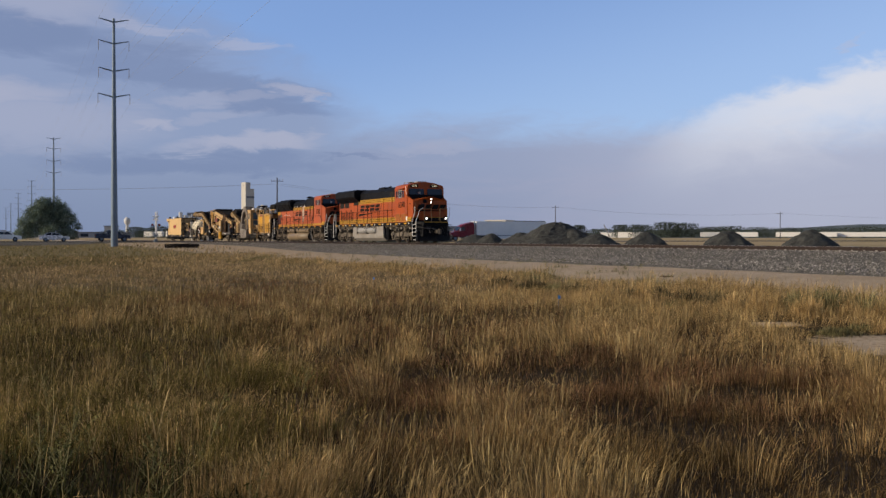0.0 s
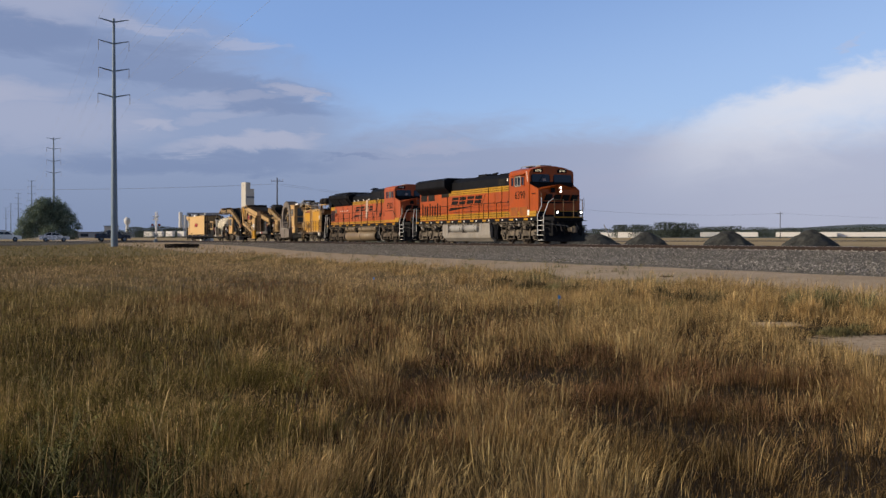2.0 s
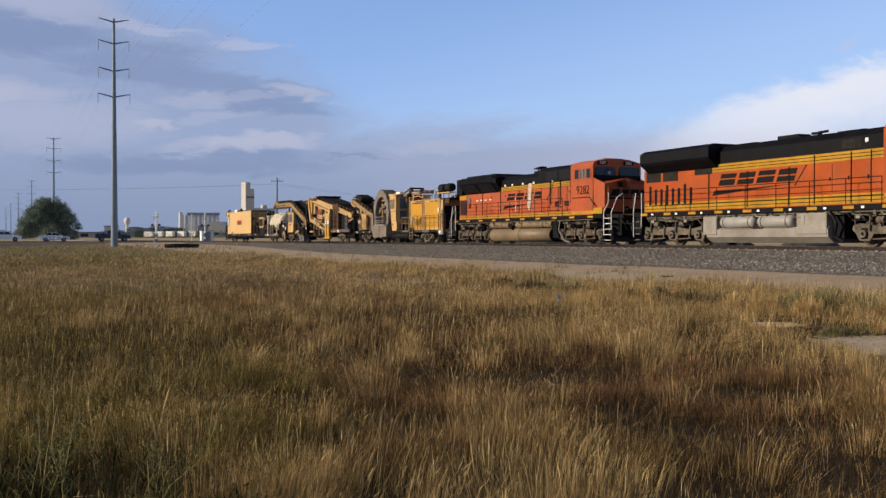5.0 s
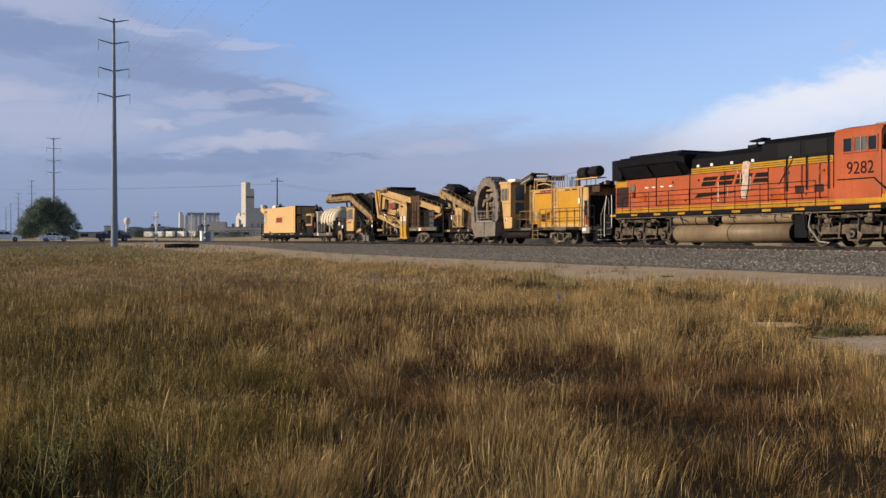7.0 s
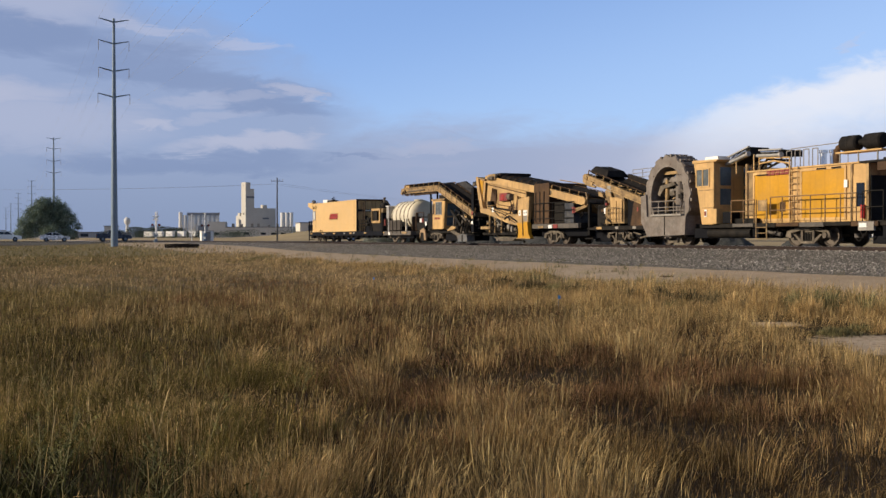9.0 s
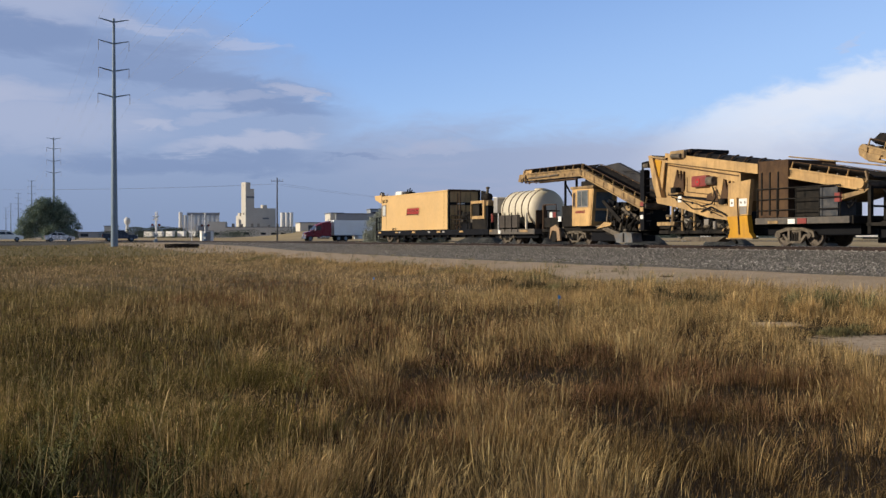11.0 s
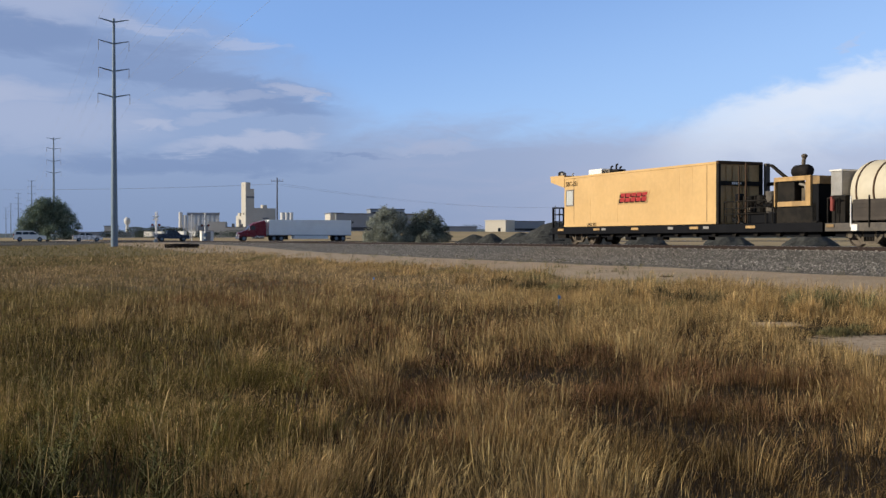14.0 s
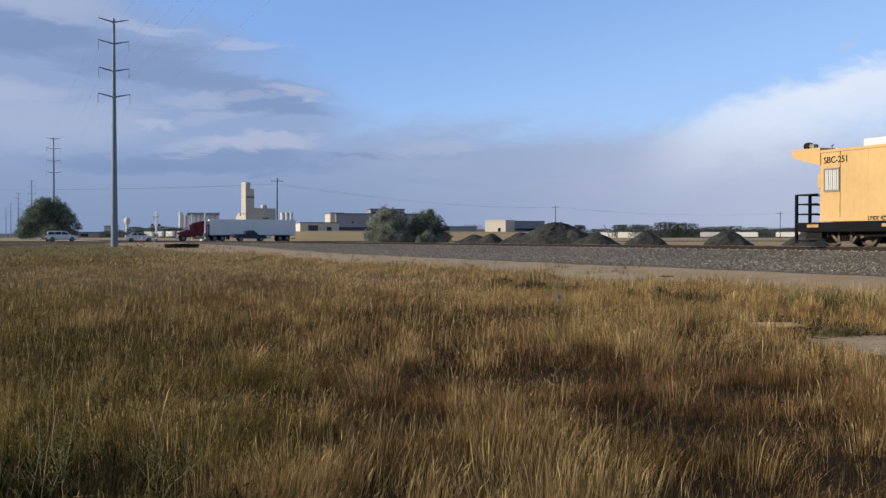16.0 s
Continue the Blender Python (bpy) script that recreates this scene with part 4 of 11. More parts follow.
def branched_weeds(rng):
    """Pale-stemmed weeds with side shoots and small leaves."""
    stem, leaf = bmesh.new(), []
    for k in range(26):
        x, y = -2.35 + 0.75 * rng.standard_normal(), 6.3 + 0.9 * rng.standard_normal()
        if k > 20:
            x, y = -3.4 + 2.5 * rng.random(), 8.0 + 4.0 * rng.random()
        h = 0.30 + 0.22 * rng.random()
        z = float(ground_height(np.array([x]), np.array([y]))[0])
        dx, dy = 0.12 * rng.standard_normal(2)
        top = (x + dx, y + dy, z + h)
        rod((x, y, z - 0.02), top, 0.0022, stem, 4, 0.001)
        for i in range(11):
            f = 0.22 + 0.07 * i
            p = Vector((x + dx * f, y + dy * f, z + h * f))
            a = 6.283 * rng.random()
            le = (0.16 - 0.10 * f) * (0.6 + 0.8 * rng.random())
            q = p + Vector((math.cos(a) * le, math.sin(a) * le, le * (0.7 + 0.5 * rng.random())))
            rod(tuple(p), tuple(q), 0.0013, stem, 3, 0.0008)
            for j in range(9):
                c = np.array(p.lerp(q, 0.25 + 0.75 * rng.random())) + 0.006 * rng.standard_normal(3)
                u, w = rng.standard_normal((2, 3)) * (0.004 + 0.004 * rng.random())
                leaf.append([c - u, c + w * 0.5, c + u, c - w * 0.5])
    co = np.array(leaf).reshape(-1, 3)
    me = bpy.data.meshes.new("weed_leaves")
    me.from_pydata(co.tolist(), [], np.arange(len(co)).reshape(-1, 4).tolist())
    me.materials.append(WEED_LEAF)
    tagged(new("weed_leaves", me), "small grey-green leaves of branching weeds", "weeds", kind="stuff")
    tagged(part("weed_stems", stem, WEED_STEM), "thin pale branching weed stems", "weeds", kind="stuff")


WEED_LEAF = grass_material("grey_green_leaf", (0.03, 0.032, 0.010), (0.088, 0.088, 0.026), (0.25, 0.235, 0.085))
WEED_STEM = material("pale_weed_stem", (0.33, 0.29, 0.13), 0.8, vary=0.3, bump=0)


SHRUB = grass_material("dark_olive_bush", (0.030, 0.026, 0.014), (0.085, 0.070, 0.036), (0.20, 0.16, 0.085))


def scrap_board(x, y):
    z = float(ground_height(np.array([x]), np.array([y]))[0])
    t = thing("wood_scrap", "short weathered brown board lying on the dirt strip", "board", pose(x, y, z + 0.02, 0, 0, 8))
    part("plank", box(-0.22, 0.24, -0.05, 0.05, 0, 0.035, bevel=0.006), TIE, t)
    part("splinter", box(-0.10, 0.14, 0.06, 0.085, 0, 0.02, bevel=0.004), TIE, t)


def weeds():
    """Scattered grey-green weeds along the dirt strip and at the viewer's feet."""
    rng = np.random.default_rng(21)
    k = 110
    for mat, label, m in ((WEED, "grey-green weeds along the dirt strip", 150), (GOLD, "ragged golden grass along the dirt strip", 300)):
        s = -75 + 80 * rng.random(m) ** 0.6
        lat = -14.6 + 1.0 * rng.standard_normal(m)
        p = np.array([on_line(a, b).to_tuple()[:2] for a, b in zip(s, np.minimum(lat, -12.6))])
        i = np.repeat(np.arange(m), k)
        g = rng.standard_normal((2, m * k))
        x, y = p[i, 0] + 0.24 * g[0], p[i, 1] + 0.24 * g[1]
        h = (0.14 + 0.42 * rng.random(m) ** 1.6)[i] * (0.35 + 0.7 * rng.random(len(x)))
        blades("weeds", label, rng, len(x), x, y, h, 0.0018 + 0.0018 * rng.random(len(x)), 0.25, mat, 0.45, (0.2 * g[0], 0.2 * g[1]))
    k = 24
    p = np.array([on_line(-85 + 90 * rng.random() ** 0.7, -6.0 - 8.0 * rng.random()).to_tuple()[:2] for _ in range(170)])
    x = np.repeat(p[:, 0], k) + 0.12 * rng.standard_normal(len(p) * k)
    y = np.repeat(p[:, 1], k) + 0.12 * rng.standard_normal(len(p) * k)
    blades("weeds", "sparse low tufts on the bare dirt strip", rng, len(x), x, y, 0.06 + 0.14 * rng.random(len(x)), 0.004 + 0.003 * rng.random(len(x)), 0.6, WEED, 0.3)
    # low bushy weeds where the grass meets the strip: bearing, distance, radius, height
    for mat, label, spots_ in ((SHRUB, "low dark olive weed bushes beside the dirt strip", ((0.055, 33, 0.6, 0.36), (0.085, 31, 0.7, 0.38), (0.125, 29, 0.6, 0.34), (0.205, 24.5, 0.55, 0.42), (0.235, 23.4, 0.5, 0.45), (0.262, 23, 0.5, 0.42), (0.18, 25.5, 0.4, 0.35), (0.29, 22, 0.35, 0.3), (0.155, 24, 0.5, 0.2))),
                               (WEED, "low green weed bushes beside the dirt strip", ((0.335, 21.0, 0.4, 0.5), (0.365, 20.6, 0.4, 0.62), (0.405, 20.2, 0.45, 0.5), (0.43, 19.8, 0.4, 0.45), (0.375, 16.8, 0.4, 0.16), (0.40, 17.4, 0.35, 0.14), (0.105, 29.5, 0.3, 0.4), (0.22, 22.6, 0.3, 0.25))),
                               (GOLD, "tall golden grass bushes beside the dirt strip", ((0.30, 21, 0.25, 0.6), (0.318, 20.5, 0.2, 0.55), (0.35, 19.5, 0.35, 0.6), (0.275, 21.8, 0.25, 0.5), (0.19, 24, 0.25, 0.5), (0.425, 19.0, 0.3, 0.6), (0.39, 19.2, 0.25, 0.5), (0.02, 34, 0.5, 0.5), (0.15, 26.5, 0.4, 0.5), (0.06, 30, 0.5, 0.45)))):
        p = np.array(spots_)
        k = 900
        i = np.repeat(np.arange(len(p)), k)
        g = rng.standard_normal((2, len(i)))
        x, y = p[i, 0] * p[i, 1] + 0.5 * p[i, 2] * g[0], p[i, 1] + 0.5 * p[i, 2] * g[1]
        dome = np.clip(1 - 0.28 * (g[0] ** 2 + g[1] ** 2), 0.25, 1)
        wide = 0.0055 if mat is SHRUB else 0.004 if mat is WEED else 0.0022
        blades("weeds", label, rng, len(x), x, y, p[i, 3] * dome * (0.35 + 0.75 * rng.random(len(x))), wide * (0.5 + rng.random(len(x))), 0.3 if mat is GOLD else 0.55, mat, 0.3, (0.3 * g[0], 0.3 * g[1]))
    m = 130
    i = np.repeat(np.arange(m), 26)
    g = rng.standard_normal((2, m * 26))
    px_, py_ = -2.7 + 0.75 * rng.standard_normal(m), 6.2 + 0.8 * rng.standard_normal(m)
    x, y = px_[i] + 0.05 * g[0], py_[i] + 0.05 * g[1]
    blades("weeds", "dark olive weeds among the near grass", rng, len(x), x, y, (0.12 + 0.2 * rng.random(m))[i] * (0.4 + 0.6 * rng.random(len(x))), 0.002 + 0.003 * rng.random(len(x)), 0.3, WEED_DARK, 0.3, (0.4 * g[0], 0.4 * g[1]))
    branched_weeds(rng)
    x = -2.6 + 0.8 * rng.standard_normal(90)
    y = 6.0 + 0.9 * rng.standard_normal(90)
    blades("weed_stems", "thin pale weed stems among dark green weeds", rng, 90, x, y, 0.32 + 0.25 * rng.random(90), np.full(90, 0.002), 0.35, STRAW, 0.5)


def marker_flag(x, y):
    z = float(ground_height(np.array([x]), np.array([y]))[0])
    t = thing("marker_flag", "small blue plastic marker flag on a wire stake", "flag", pose(x, y, z), "marker flags")
    part("stake", rod((0, 0, 0), (0, 0, 0.36), 0.006, seg=5), GALV, t)
    part("flag", loft([[(0, -0.004, 0.27), (0.06, 0.012, 0.28), (0.045, 0.012, 0.34), (0, -0.004, 0.36)], [(0, 0.004, 0.27), (0.06, 0.018, 0.28), (0.045, 0.018, 0.34), (0, 0.004, 0.36)]]), BLUE_FLAG, t)


BLUE_FLAG = material("blue_plastic_flag", (0.05, 0.26, 0.62), 0.5, vary=0.1, bump=0)

# ================= poles and wires =================


def at(px_, dist):
    """Sideways metres of a bearing, given as its tangent in thousandths, at a distance."""
    return px_ / 1000 * dist


def steel_pole(x, y, z, height, base_r, label, turn):
    t = thing("transmission_pole", label, "power pole", pose(x, y, z, 0, 0, turn), "steel transmission poles")
    part("shaft", rod((0, 0, 0), (0, 0, height), base_r, seg=16, r1=base_r * 0.34), GALV, t, smooth=False)
    for k, (f, half) in enumerate(((1.0, 1.95), (0.905, 1.95), (0.785, 1.95), (0.672, 2.05))):
        zz = height * f - 0.15
        arm = bmesh.new()
        for sgn in (-1, 1):
            rod((0, 0, zz - 0.35), (sgn * half, 0, zz + 0.1), 0.11, arm, 8, 0.06)
        part("crossarm", arm, GALV, t)
        if k:
            for sgn in (-1, 1):
                part("insulator", rod((sgn * half, 0, zz + 0.05), (sgn * half, 0, zz - 1.25), 0.035, seg=8), TANK_GREY, t)
    return t


def wire(a, b, sag, r, label, name="power_line"):
    n = 28
    cu = bpy.data.curves.new(name, "CURVE")
    cu.dimensions, cu.bevel_depth, cu.bevel_resolution = "3D", r, 1
    sp = cu.splines.new("POLY")
    sp.points.add(n)
    a, b = Vector(a), Vector(b)
    for i in range(n + 1):
        t = i / n
        p = a.lerp(b, t)
        sp.points[i].co = (p.x, p.y, p.z - 4 * sag * t * (1 - t), 1)
    cu.materials.append(CABLE)
    return tagged(new(name, cu), label, "power line", "overhead lines")


def transmission_line():
    # the line runs beside the railway, each pole placed to fit the camera's view
    d = Vector((-71.0, 169.0))
    turn = math.degrees(math.atan2(d.y, d.x)) - 90
    pts = []
    for x, y in ((27, -29), (-44, 140), (-115, 309), (-210, 534), (-277, 682), (-360, 871), (-418, 1000)):
        p = Vector((x, y))
        z = 0.55 if y < 200 else 1.0
        steel_pole(p.x, p.y, z, 30.5, 0.47, "tall grey steel transmission pole with four crossarms in dry grass", turn)
        pts.append((p, z, 30.5))
    side = Vector((math.cos(radians(turn)), math.sin(radians(turn))))
    for (pa, za, ha), (pb, zb, hb) in list(zip(pts, pts[1:]))[:4]:
        for f, half, drop, sag in ((1.0, 1.95, 0.1, 2.0), (0.905, 1.95, 1.3, 3.0), (0.785, 1.95, 1.3, 3.0), (0.672, 2.05, 1.3, 3.0)):
            for sgn in (-1, 1):
                o = side * sgn * half
                wire((pa.x + o.x, pa.y + o.y, za + ha * f - drop), (pb.x + o.x, pb.y + o.y, zb + hb * f - drop), sag, 0.0065, "thin overhead transmission wire between steel poles")


def wood_pole(x, y, z, h, label):
    t = thing("utility_pole", label, "power pole", pose(x, y, z), "wooden utility poles")
    part("shaft", rod((0, 0, 0), (0, 0, h), 0.17, seg=10, r1=0.11), WOOD_GREY, t)
    part("crossarm", box(-1.15, 1.15, -0.05, 0.05, h - 0.74, h - 0.64, bevel=0.01), WOOD_GREY, t)
    for a in (-1.05, -0.45, 0.45, 1.05):
        part("insulator", rod((a, 0, h - 0.6), (a, 0, h - 0.38), 0.05, seg=8), TANK_GREY, t)


def distribution_line():
    pts = [(-150.0, 200.0, 13.4), (-31.4, 198.0, 12.2), (38.5, 358.0, 12.0), (129.0, 400.0, 10.9), (330, 520, 11)]
    for x, y, h in pts[1:4]:
        wood_pole(x, y, 1.0, h, "weathered wooden utility pole with one crossarm")
    for (xa, ya, ha), (xb, yb, hb) in zip(pts, pts[1:]):
        for o in (-1.05, 1.05):
            wire((xa + o, ya, 1 + ha - (1.2 if ya < 250 else 0.5)), (xb + o, yb, 1 + hb - (1.2 if yb < 250 else 0.5)), 1.6, 0.013, "thin overhead wire between wooden poles")


# ================= trees =================
BARK = material("grey_bark", (0.11, 0.085, 0.065), 0.9, vary=0.3, scale=4, grain=25, bump=0.4)
LEAF_DARK = grass_material("dark_green_leaves", (0.115, 0.135, 0.11), (0.175, 0.20, 0.165), (0.25, 0.27, 0.22))
LEAF_BLUE = grass_material("blue_green_leaves", (0.070, 0.100, 0.078), (0.135, 0.180, 0.140), (0.26, 0.315, 0.24))
LEAF_OLIVE = grass_material("grey_olive_leaves", (0.205, 0.225, 0.19), (0.27, 0.29, 0.25), (0.34, 0.355, 0.305))
LEAF_FAR = grass_material("distant_leaves", (0.034, 0.047, 0.038), (0.052, 0.068, 0.054), (0.085, 0.10, 0.08))


def tree(name, label, x, y, z, height, lobes, leaf, count, mat, seed, group=""):
    """A tapered trunk with limbs, and a crown of many small leaves gathered round uneven lobes (x, y, z, radius in heights)."""
    rng = np.random.default_rng(seed)
    t = thing(name, label, "tree", pose(x, y, z), group)
    bm = bmesh.new()
    rod((0, 0, 0), (0.02 * height, 0, 0.42 * height), 0.035 * height, bm, 8, 0.02 * height)
    for lx, ly, lz, lr in lobes:
        rod((0, 0, 0.12 * height + 0.2 * height * rng.random()), (lx * height, ly * height, lz * height), 0.018 * height, bm, 6, 0.006 * height)
    part("trunk", bm, BARK, t)
    lob = np.array(lobes) * height
    wts = lob[:, 3] ** 2
    pick = rng.choice(len(lob), count, p=wts / wts.sum())
    d = rng.standard_normal((count, 3))
    d /= np.linalg.norm(d, axis=1)[:, None]
    # small tufts within every lobe
    tuft = rng.standard_normal((len(lob), 40, 3))
    tuft /= np.linalg.norm(tuft, axis=2)[..., None]
    tuft *= (0.55 + 0.5 * rng.random((len(lob), 40)))[..., None]
    c = lob[pick, :3] + lob[pick, 3][:, None] * (tuft[pick, rng.integers(0, 40, count)] * [1, 1, 0.85] + 0.17 * rng.standard_normal((count, 3)))
    c[:, 2] = np.maximum(c[:, 2], 0.05 * height)
    u = rng.standard_normal((count, 3))
    u /= np.linalg.norm(u, axis=1)[:, None]
    v = np.cross(u, d)
    v /= np.linalg.norm(v, axis=1)[:, None] + 1e-6
    sz = leaf * (0.5 + rng.random(count))[:, None]
    co = np.stack([c - u * sz, c + v * sz * 0.45, c + u * sz, c - v * sz * 0.45], 1).reshape(-1, 3)
    me = bpy.data.meshes.new("crown")
    me.from_pydata(co.tolist(), [], (4 * np.arange(count)[:, None] + np.arange(4)).tolist())
    me.materials.append(mat)
    ob = new("crown", me)
    ob.parent = t
    return t


def trees():
    tree("cottonwood", "dark green bushy tree standing behind the road", -87.0, 230.0, 1.0, 10.4,
         [(-0.10, 0, 0.72, 0.24), (0.20, 0, 0.70, 0.22), (-0.30, 0, 0.58, 0.20), (0.36, 0, 0.52, 0.20), (0.05, 0, 0.45, 0.28), (-0.44, 0, 0.36, 0.20), (0.46, 0.05, 0.30, 0.19), (-0.34, 0.1, 0.22, 0.22), (0.15, -0.1, 0.2, 0.25), (0.0, 0.2, 0.6, 0.25), (-0.55, 0, 0.16, 0.14), (-0.02, -0.1, 0.80, 0.14), (0.50, -0.05, 0.14, 0.16), (-0.16, -0.15, 0.55, 0.18)], 0.15, 42000, LEAF_BLUE, 1)
    tree("olive_bush", "grey-green olive bush beside the railway", -6.9, 131.0, 0.95, 4.9,
         [(-0.30, 0, 0.55, 0.22), (0.0, 0, 0.75, 0.22), (0.28, 0, 0.6, 0.22), (-0.42, 0, 0.25, 0.2), (0.4, 0, 0.3, 0.2), (0.0, -0.2, 0.35, 0.3), (0.05, 0.25, 0.5, 0.3), (-0.12, 0.1, 0.72, 0.18), (-0.5, 0, 0.14, 0.17), (-0.2, -0.15, 0.14, 0.22), (0.2, -0.15, 0.14, 0.22), (0.5, 0, 0.14, 0.18)], 0.075, 38000, LEAF_OLIVE, 2)
    tree("dark_bush", "dark green shrub with ragged top beside the railway", -2.0, 133.0, 0.95, 4.7,
         [(-0.25, 0, 0.65, 0.2), (0.02, 0, 0.78, 0.18), (0.22, 0, 0.6, 0.2), (0.42, 0, 0.38, 0.18), (-0.4, 0, 0.35, 0.2), (0.1, -0.15, 0.35, 0.28), (-0.1, 0.2, 0.45, 0.28), (0.5, 0, 0.18, 0.15), (-0.45, 0, 0.15, 0.18), (-0.15, -0.1, 0.14, 0.22), (0.25, -0.1, 0.14, 0.22)], 0.085, 27000, LEAF_DARK, 3)
    tree("low_bush", "low pale green bush at the foot of a shrub", -2.0, 128.0, 0.95, 1.7,
         [(0, 0, 0.6, 0.4), (0.4, 0, 0.4, 0.35), (-0.45, 0, 0.35, 0.35)], 0.08, 3500, LEAF_OLIVE, 4)


def far_woods():
    """Belts of distant trees towards the horizon, kept as one mass."""
    rng = np.random.default_rng(8)
    co, n = [], 0

    def clump(x, y, w, h, k):
        nonlocal n
        g = float(ground_height(np.array([x]), np.array([float(y)]))[0])
        c = np.stack([x + w * 0.42 * rng.standard_normal(k), y + w * 0.3 * rng.standard_normal(k), g + h * (0.02 + 0.95 * rng.random(k) ** 0.8)], -1)
        keep = ((c[:, 0] - x) / (0.62 * w)) ** 2 + ((c[:, 2] - g - 0.45 * h) / (0.62 * h)) ** 2 < 0.8 + 0.4 * rng.random(k)
        c = c[keep]
        u = rng.standard_normal((len(c), 3))
        u /= np.linalg.norm(u, axis=1)[:, None]
        v = rng.standard_normal((len(c), 3))
        v /= np.linalg.norm(v, axis=1)[:, None]
        s = (0.05 * h * (0.6 + rng.random(len(c))))[:, None]
        co.append(np.stack([c - u * s, c + v * s, c + u * s], 1))

    for k in range(45):
        dist = 780 + 240 * rng.random()
        clump(at(-330 + 800 * rng.random(), dist), dist, 14 + 12 * rng.random(), 3.5 + 4.0 * rng.random(), 900)
    for b, dist, w, h in ((130, 720, 9, 9), (170, 700, 11, 9), (188, 690, 14, 9), (214, 680, 18, 10.5), (231, 690, 17, 10), (258, 720, 18, 8), (275, 730, 18, 8.5), (300, 760, 20, 8), (150, 780, 16, 7), (330, 800, 24, 8), (370, 820, 28, 8), (400, 800, 26, 9), (425, 820, 26, 8),
                          (-294, 760, 12, 8), (-283, 780, 14, 7.5), (-270, 800, 18, 9), (-312, 790, 10, 6), (-255, 800, 14, 8)):
        clump(at(b, dist), dist, w, h, 2200)
    for k in range(70):
        dist = 1250 + 500 * rng.random()
        clump(at(150 + 300 * rng.random(), dist), dist, 26 + 26 * rng.random(), 8 + 7 * rng.random(), 420)
    for k in range(34):
        dist = 620 + 120 * rng.random()
        clump(at(-318 + 125 * rng.random(), dist), dist, 10 + 8 * rng.random(), 2.6 + 2.2 * rng.random(), 900)
    v = np.concatenate(co).reshape(-1, 3)
    me = bpy.data.meshes.new("far_trees")
    me.from_pydata(v.tolist(), [], np.arange(len(v)).reshape(-1, 3).tolist())
    me.materials.append(LEAF_FAR)
    tagged(new("far_trees", me), "distant belt of dark green trees on the plain", "trees", kind="stuff")
    # the low swell of land on the horizon, distance haze put into its colour
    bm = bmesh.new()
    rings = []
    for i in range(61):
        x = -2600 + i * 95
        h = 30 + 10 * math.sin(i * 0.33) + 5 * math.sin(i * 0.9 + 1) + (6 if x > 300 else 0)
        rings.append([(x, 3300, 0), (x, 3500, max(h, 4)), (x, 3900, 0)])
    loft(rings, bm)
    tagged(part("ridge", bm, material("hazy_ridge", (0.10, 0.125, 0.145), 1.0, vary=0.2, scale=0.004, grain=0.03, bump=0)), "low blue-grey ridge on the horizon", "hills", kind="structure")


# ================= gravel piles, ties =================
PILE = material("dark_gravel", (0.037, 0.039, 0.038), 0.95, vary=0.55, scale=1.6, grain=9, bump=1.0, dist=0.08, dirt=(0.09, 0.087, 0.08), dirt_amount=0.6)


def gravel_pile(x, y, w, h, seed, label):
    rng = random.Random(seed)
    bm = bmesh.new()
    seg, lev = 40, 14
    rings = []
    for j in range(lev + 1):
        f = j / lev
        ring = []
        for i in range(seg):
            t = 2 * math.pi * i / seg
            nz = noise.noise(Vector((math.cos(t) * 1.6 + seed, math.sin(t) * 1.6, f * 2.5)))
            r = 0.5 * w * (1 - f * 0.97) * (1 + 0.16 * nz)
            zz = h * (f ** 0.95) * (1 - 0.14 * f ** 6) + 0.06 * h * noise.noise(Vector((math.cos(t) * r * 2, math.sin(t) * r * 2, seed)))
            ring.append((r * math.cos(t), r * math.sin(t), zz if j else -0.15))
        rings.append(ring)
    loft(rings, bm)
    me = part("gravel_mound", bm, PILE, None)
    me.location = (x, y, 1.0)
    return tagged(me, label, "gravel pile", "gravel piles beyond the track")


def gravel_piles():
    for b, dist, w, h in ((30, 128, 5.6, 1.1), (46, 124, 4.4, 1.2), (75, 121, 6.0, 1.3), (108, 119, 12.6, 2.4), (126, 116, 5.5, 1.55), (147, 112, 6.0, 1.1), (194, 103, 4.9, 1.25), (272, 92, 5.2, 1.30), (351, 83, 5.0, 1.27)):
        gravel_pile(at(b, dist), dist, w * 0.90, h * 1.2, b * 0.37, "conical pile of dark grey gravel on dry ground")


def tie_stack():
    x, y = at(-251, 112), 112
    for i, (dx, dy, dz, r) in enumerate(((-0.3, 0, 0, 4), (0.5, 0.3, 0, -7), (0.05, 0.62, 0, 2), (0.6, 0.12, 0.2, 9), (-0.5, 0.5, 0.2, -5))):
        t = thing("railway_tie", "discarded dark creosoted railway tie lying in a stack", "railway tie", pose(x + dx, y + dy, 0.66 + dz, 0, 1.5 * (1 if i % 2 else -1), r), "stacked ties")
        part("beam", box(-1.35, 1.35, -0.115, 0.115, 0, 0.2, bevel=0.015), TIE_OLD, t)


# ================= far buildings =================


def house(name, label, x, y, w, d, h, wall, roof_mat, turn=0, windows=(), roof_h=0.6, doors=()):
    z = float(ground_height(np.array([x]), np.array([float(y)]))[0]) - 0.3
    t = thing(name, label, "building", pose(x, y, z, 0, 0, turn), "distant buildings")
    part("wall", box(-w / 2, w / 2, 0, d, 0, h), wall, t)
    part("roof", box(-w / 2 - 0.4, w / 2 + 0.4, -0.4, d + 0.4, h, h + roof_h, bevel=0.1), roof_mat, t)
    for wx, wz, ww, wh in windows:
        part("window", box(wx - ww / 2, wx + ww / 2, -0.06, 0.05, wz, wz + wh), DARK_GLASS, t)
    return t


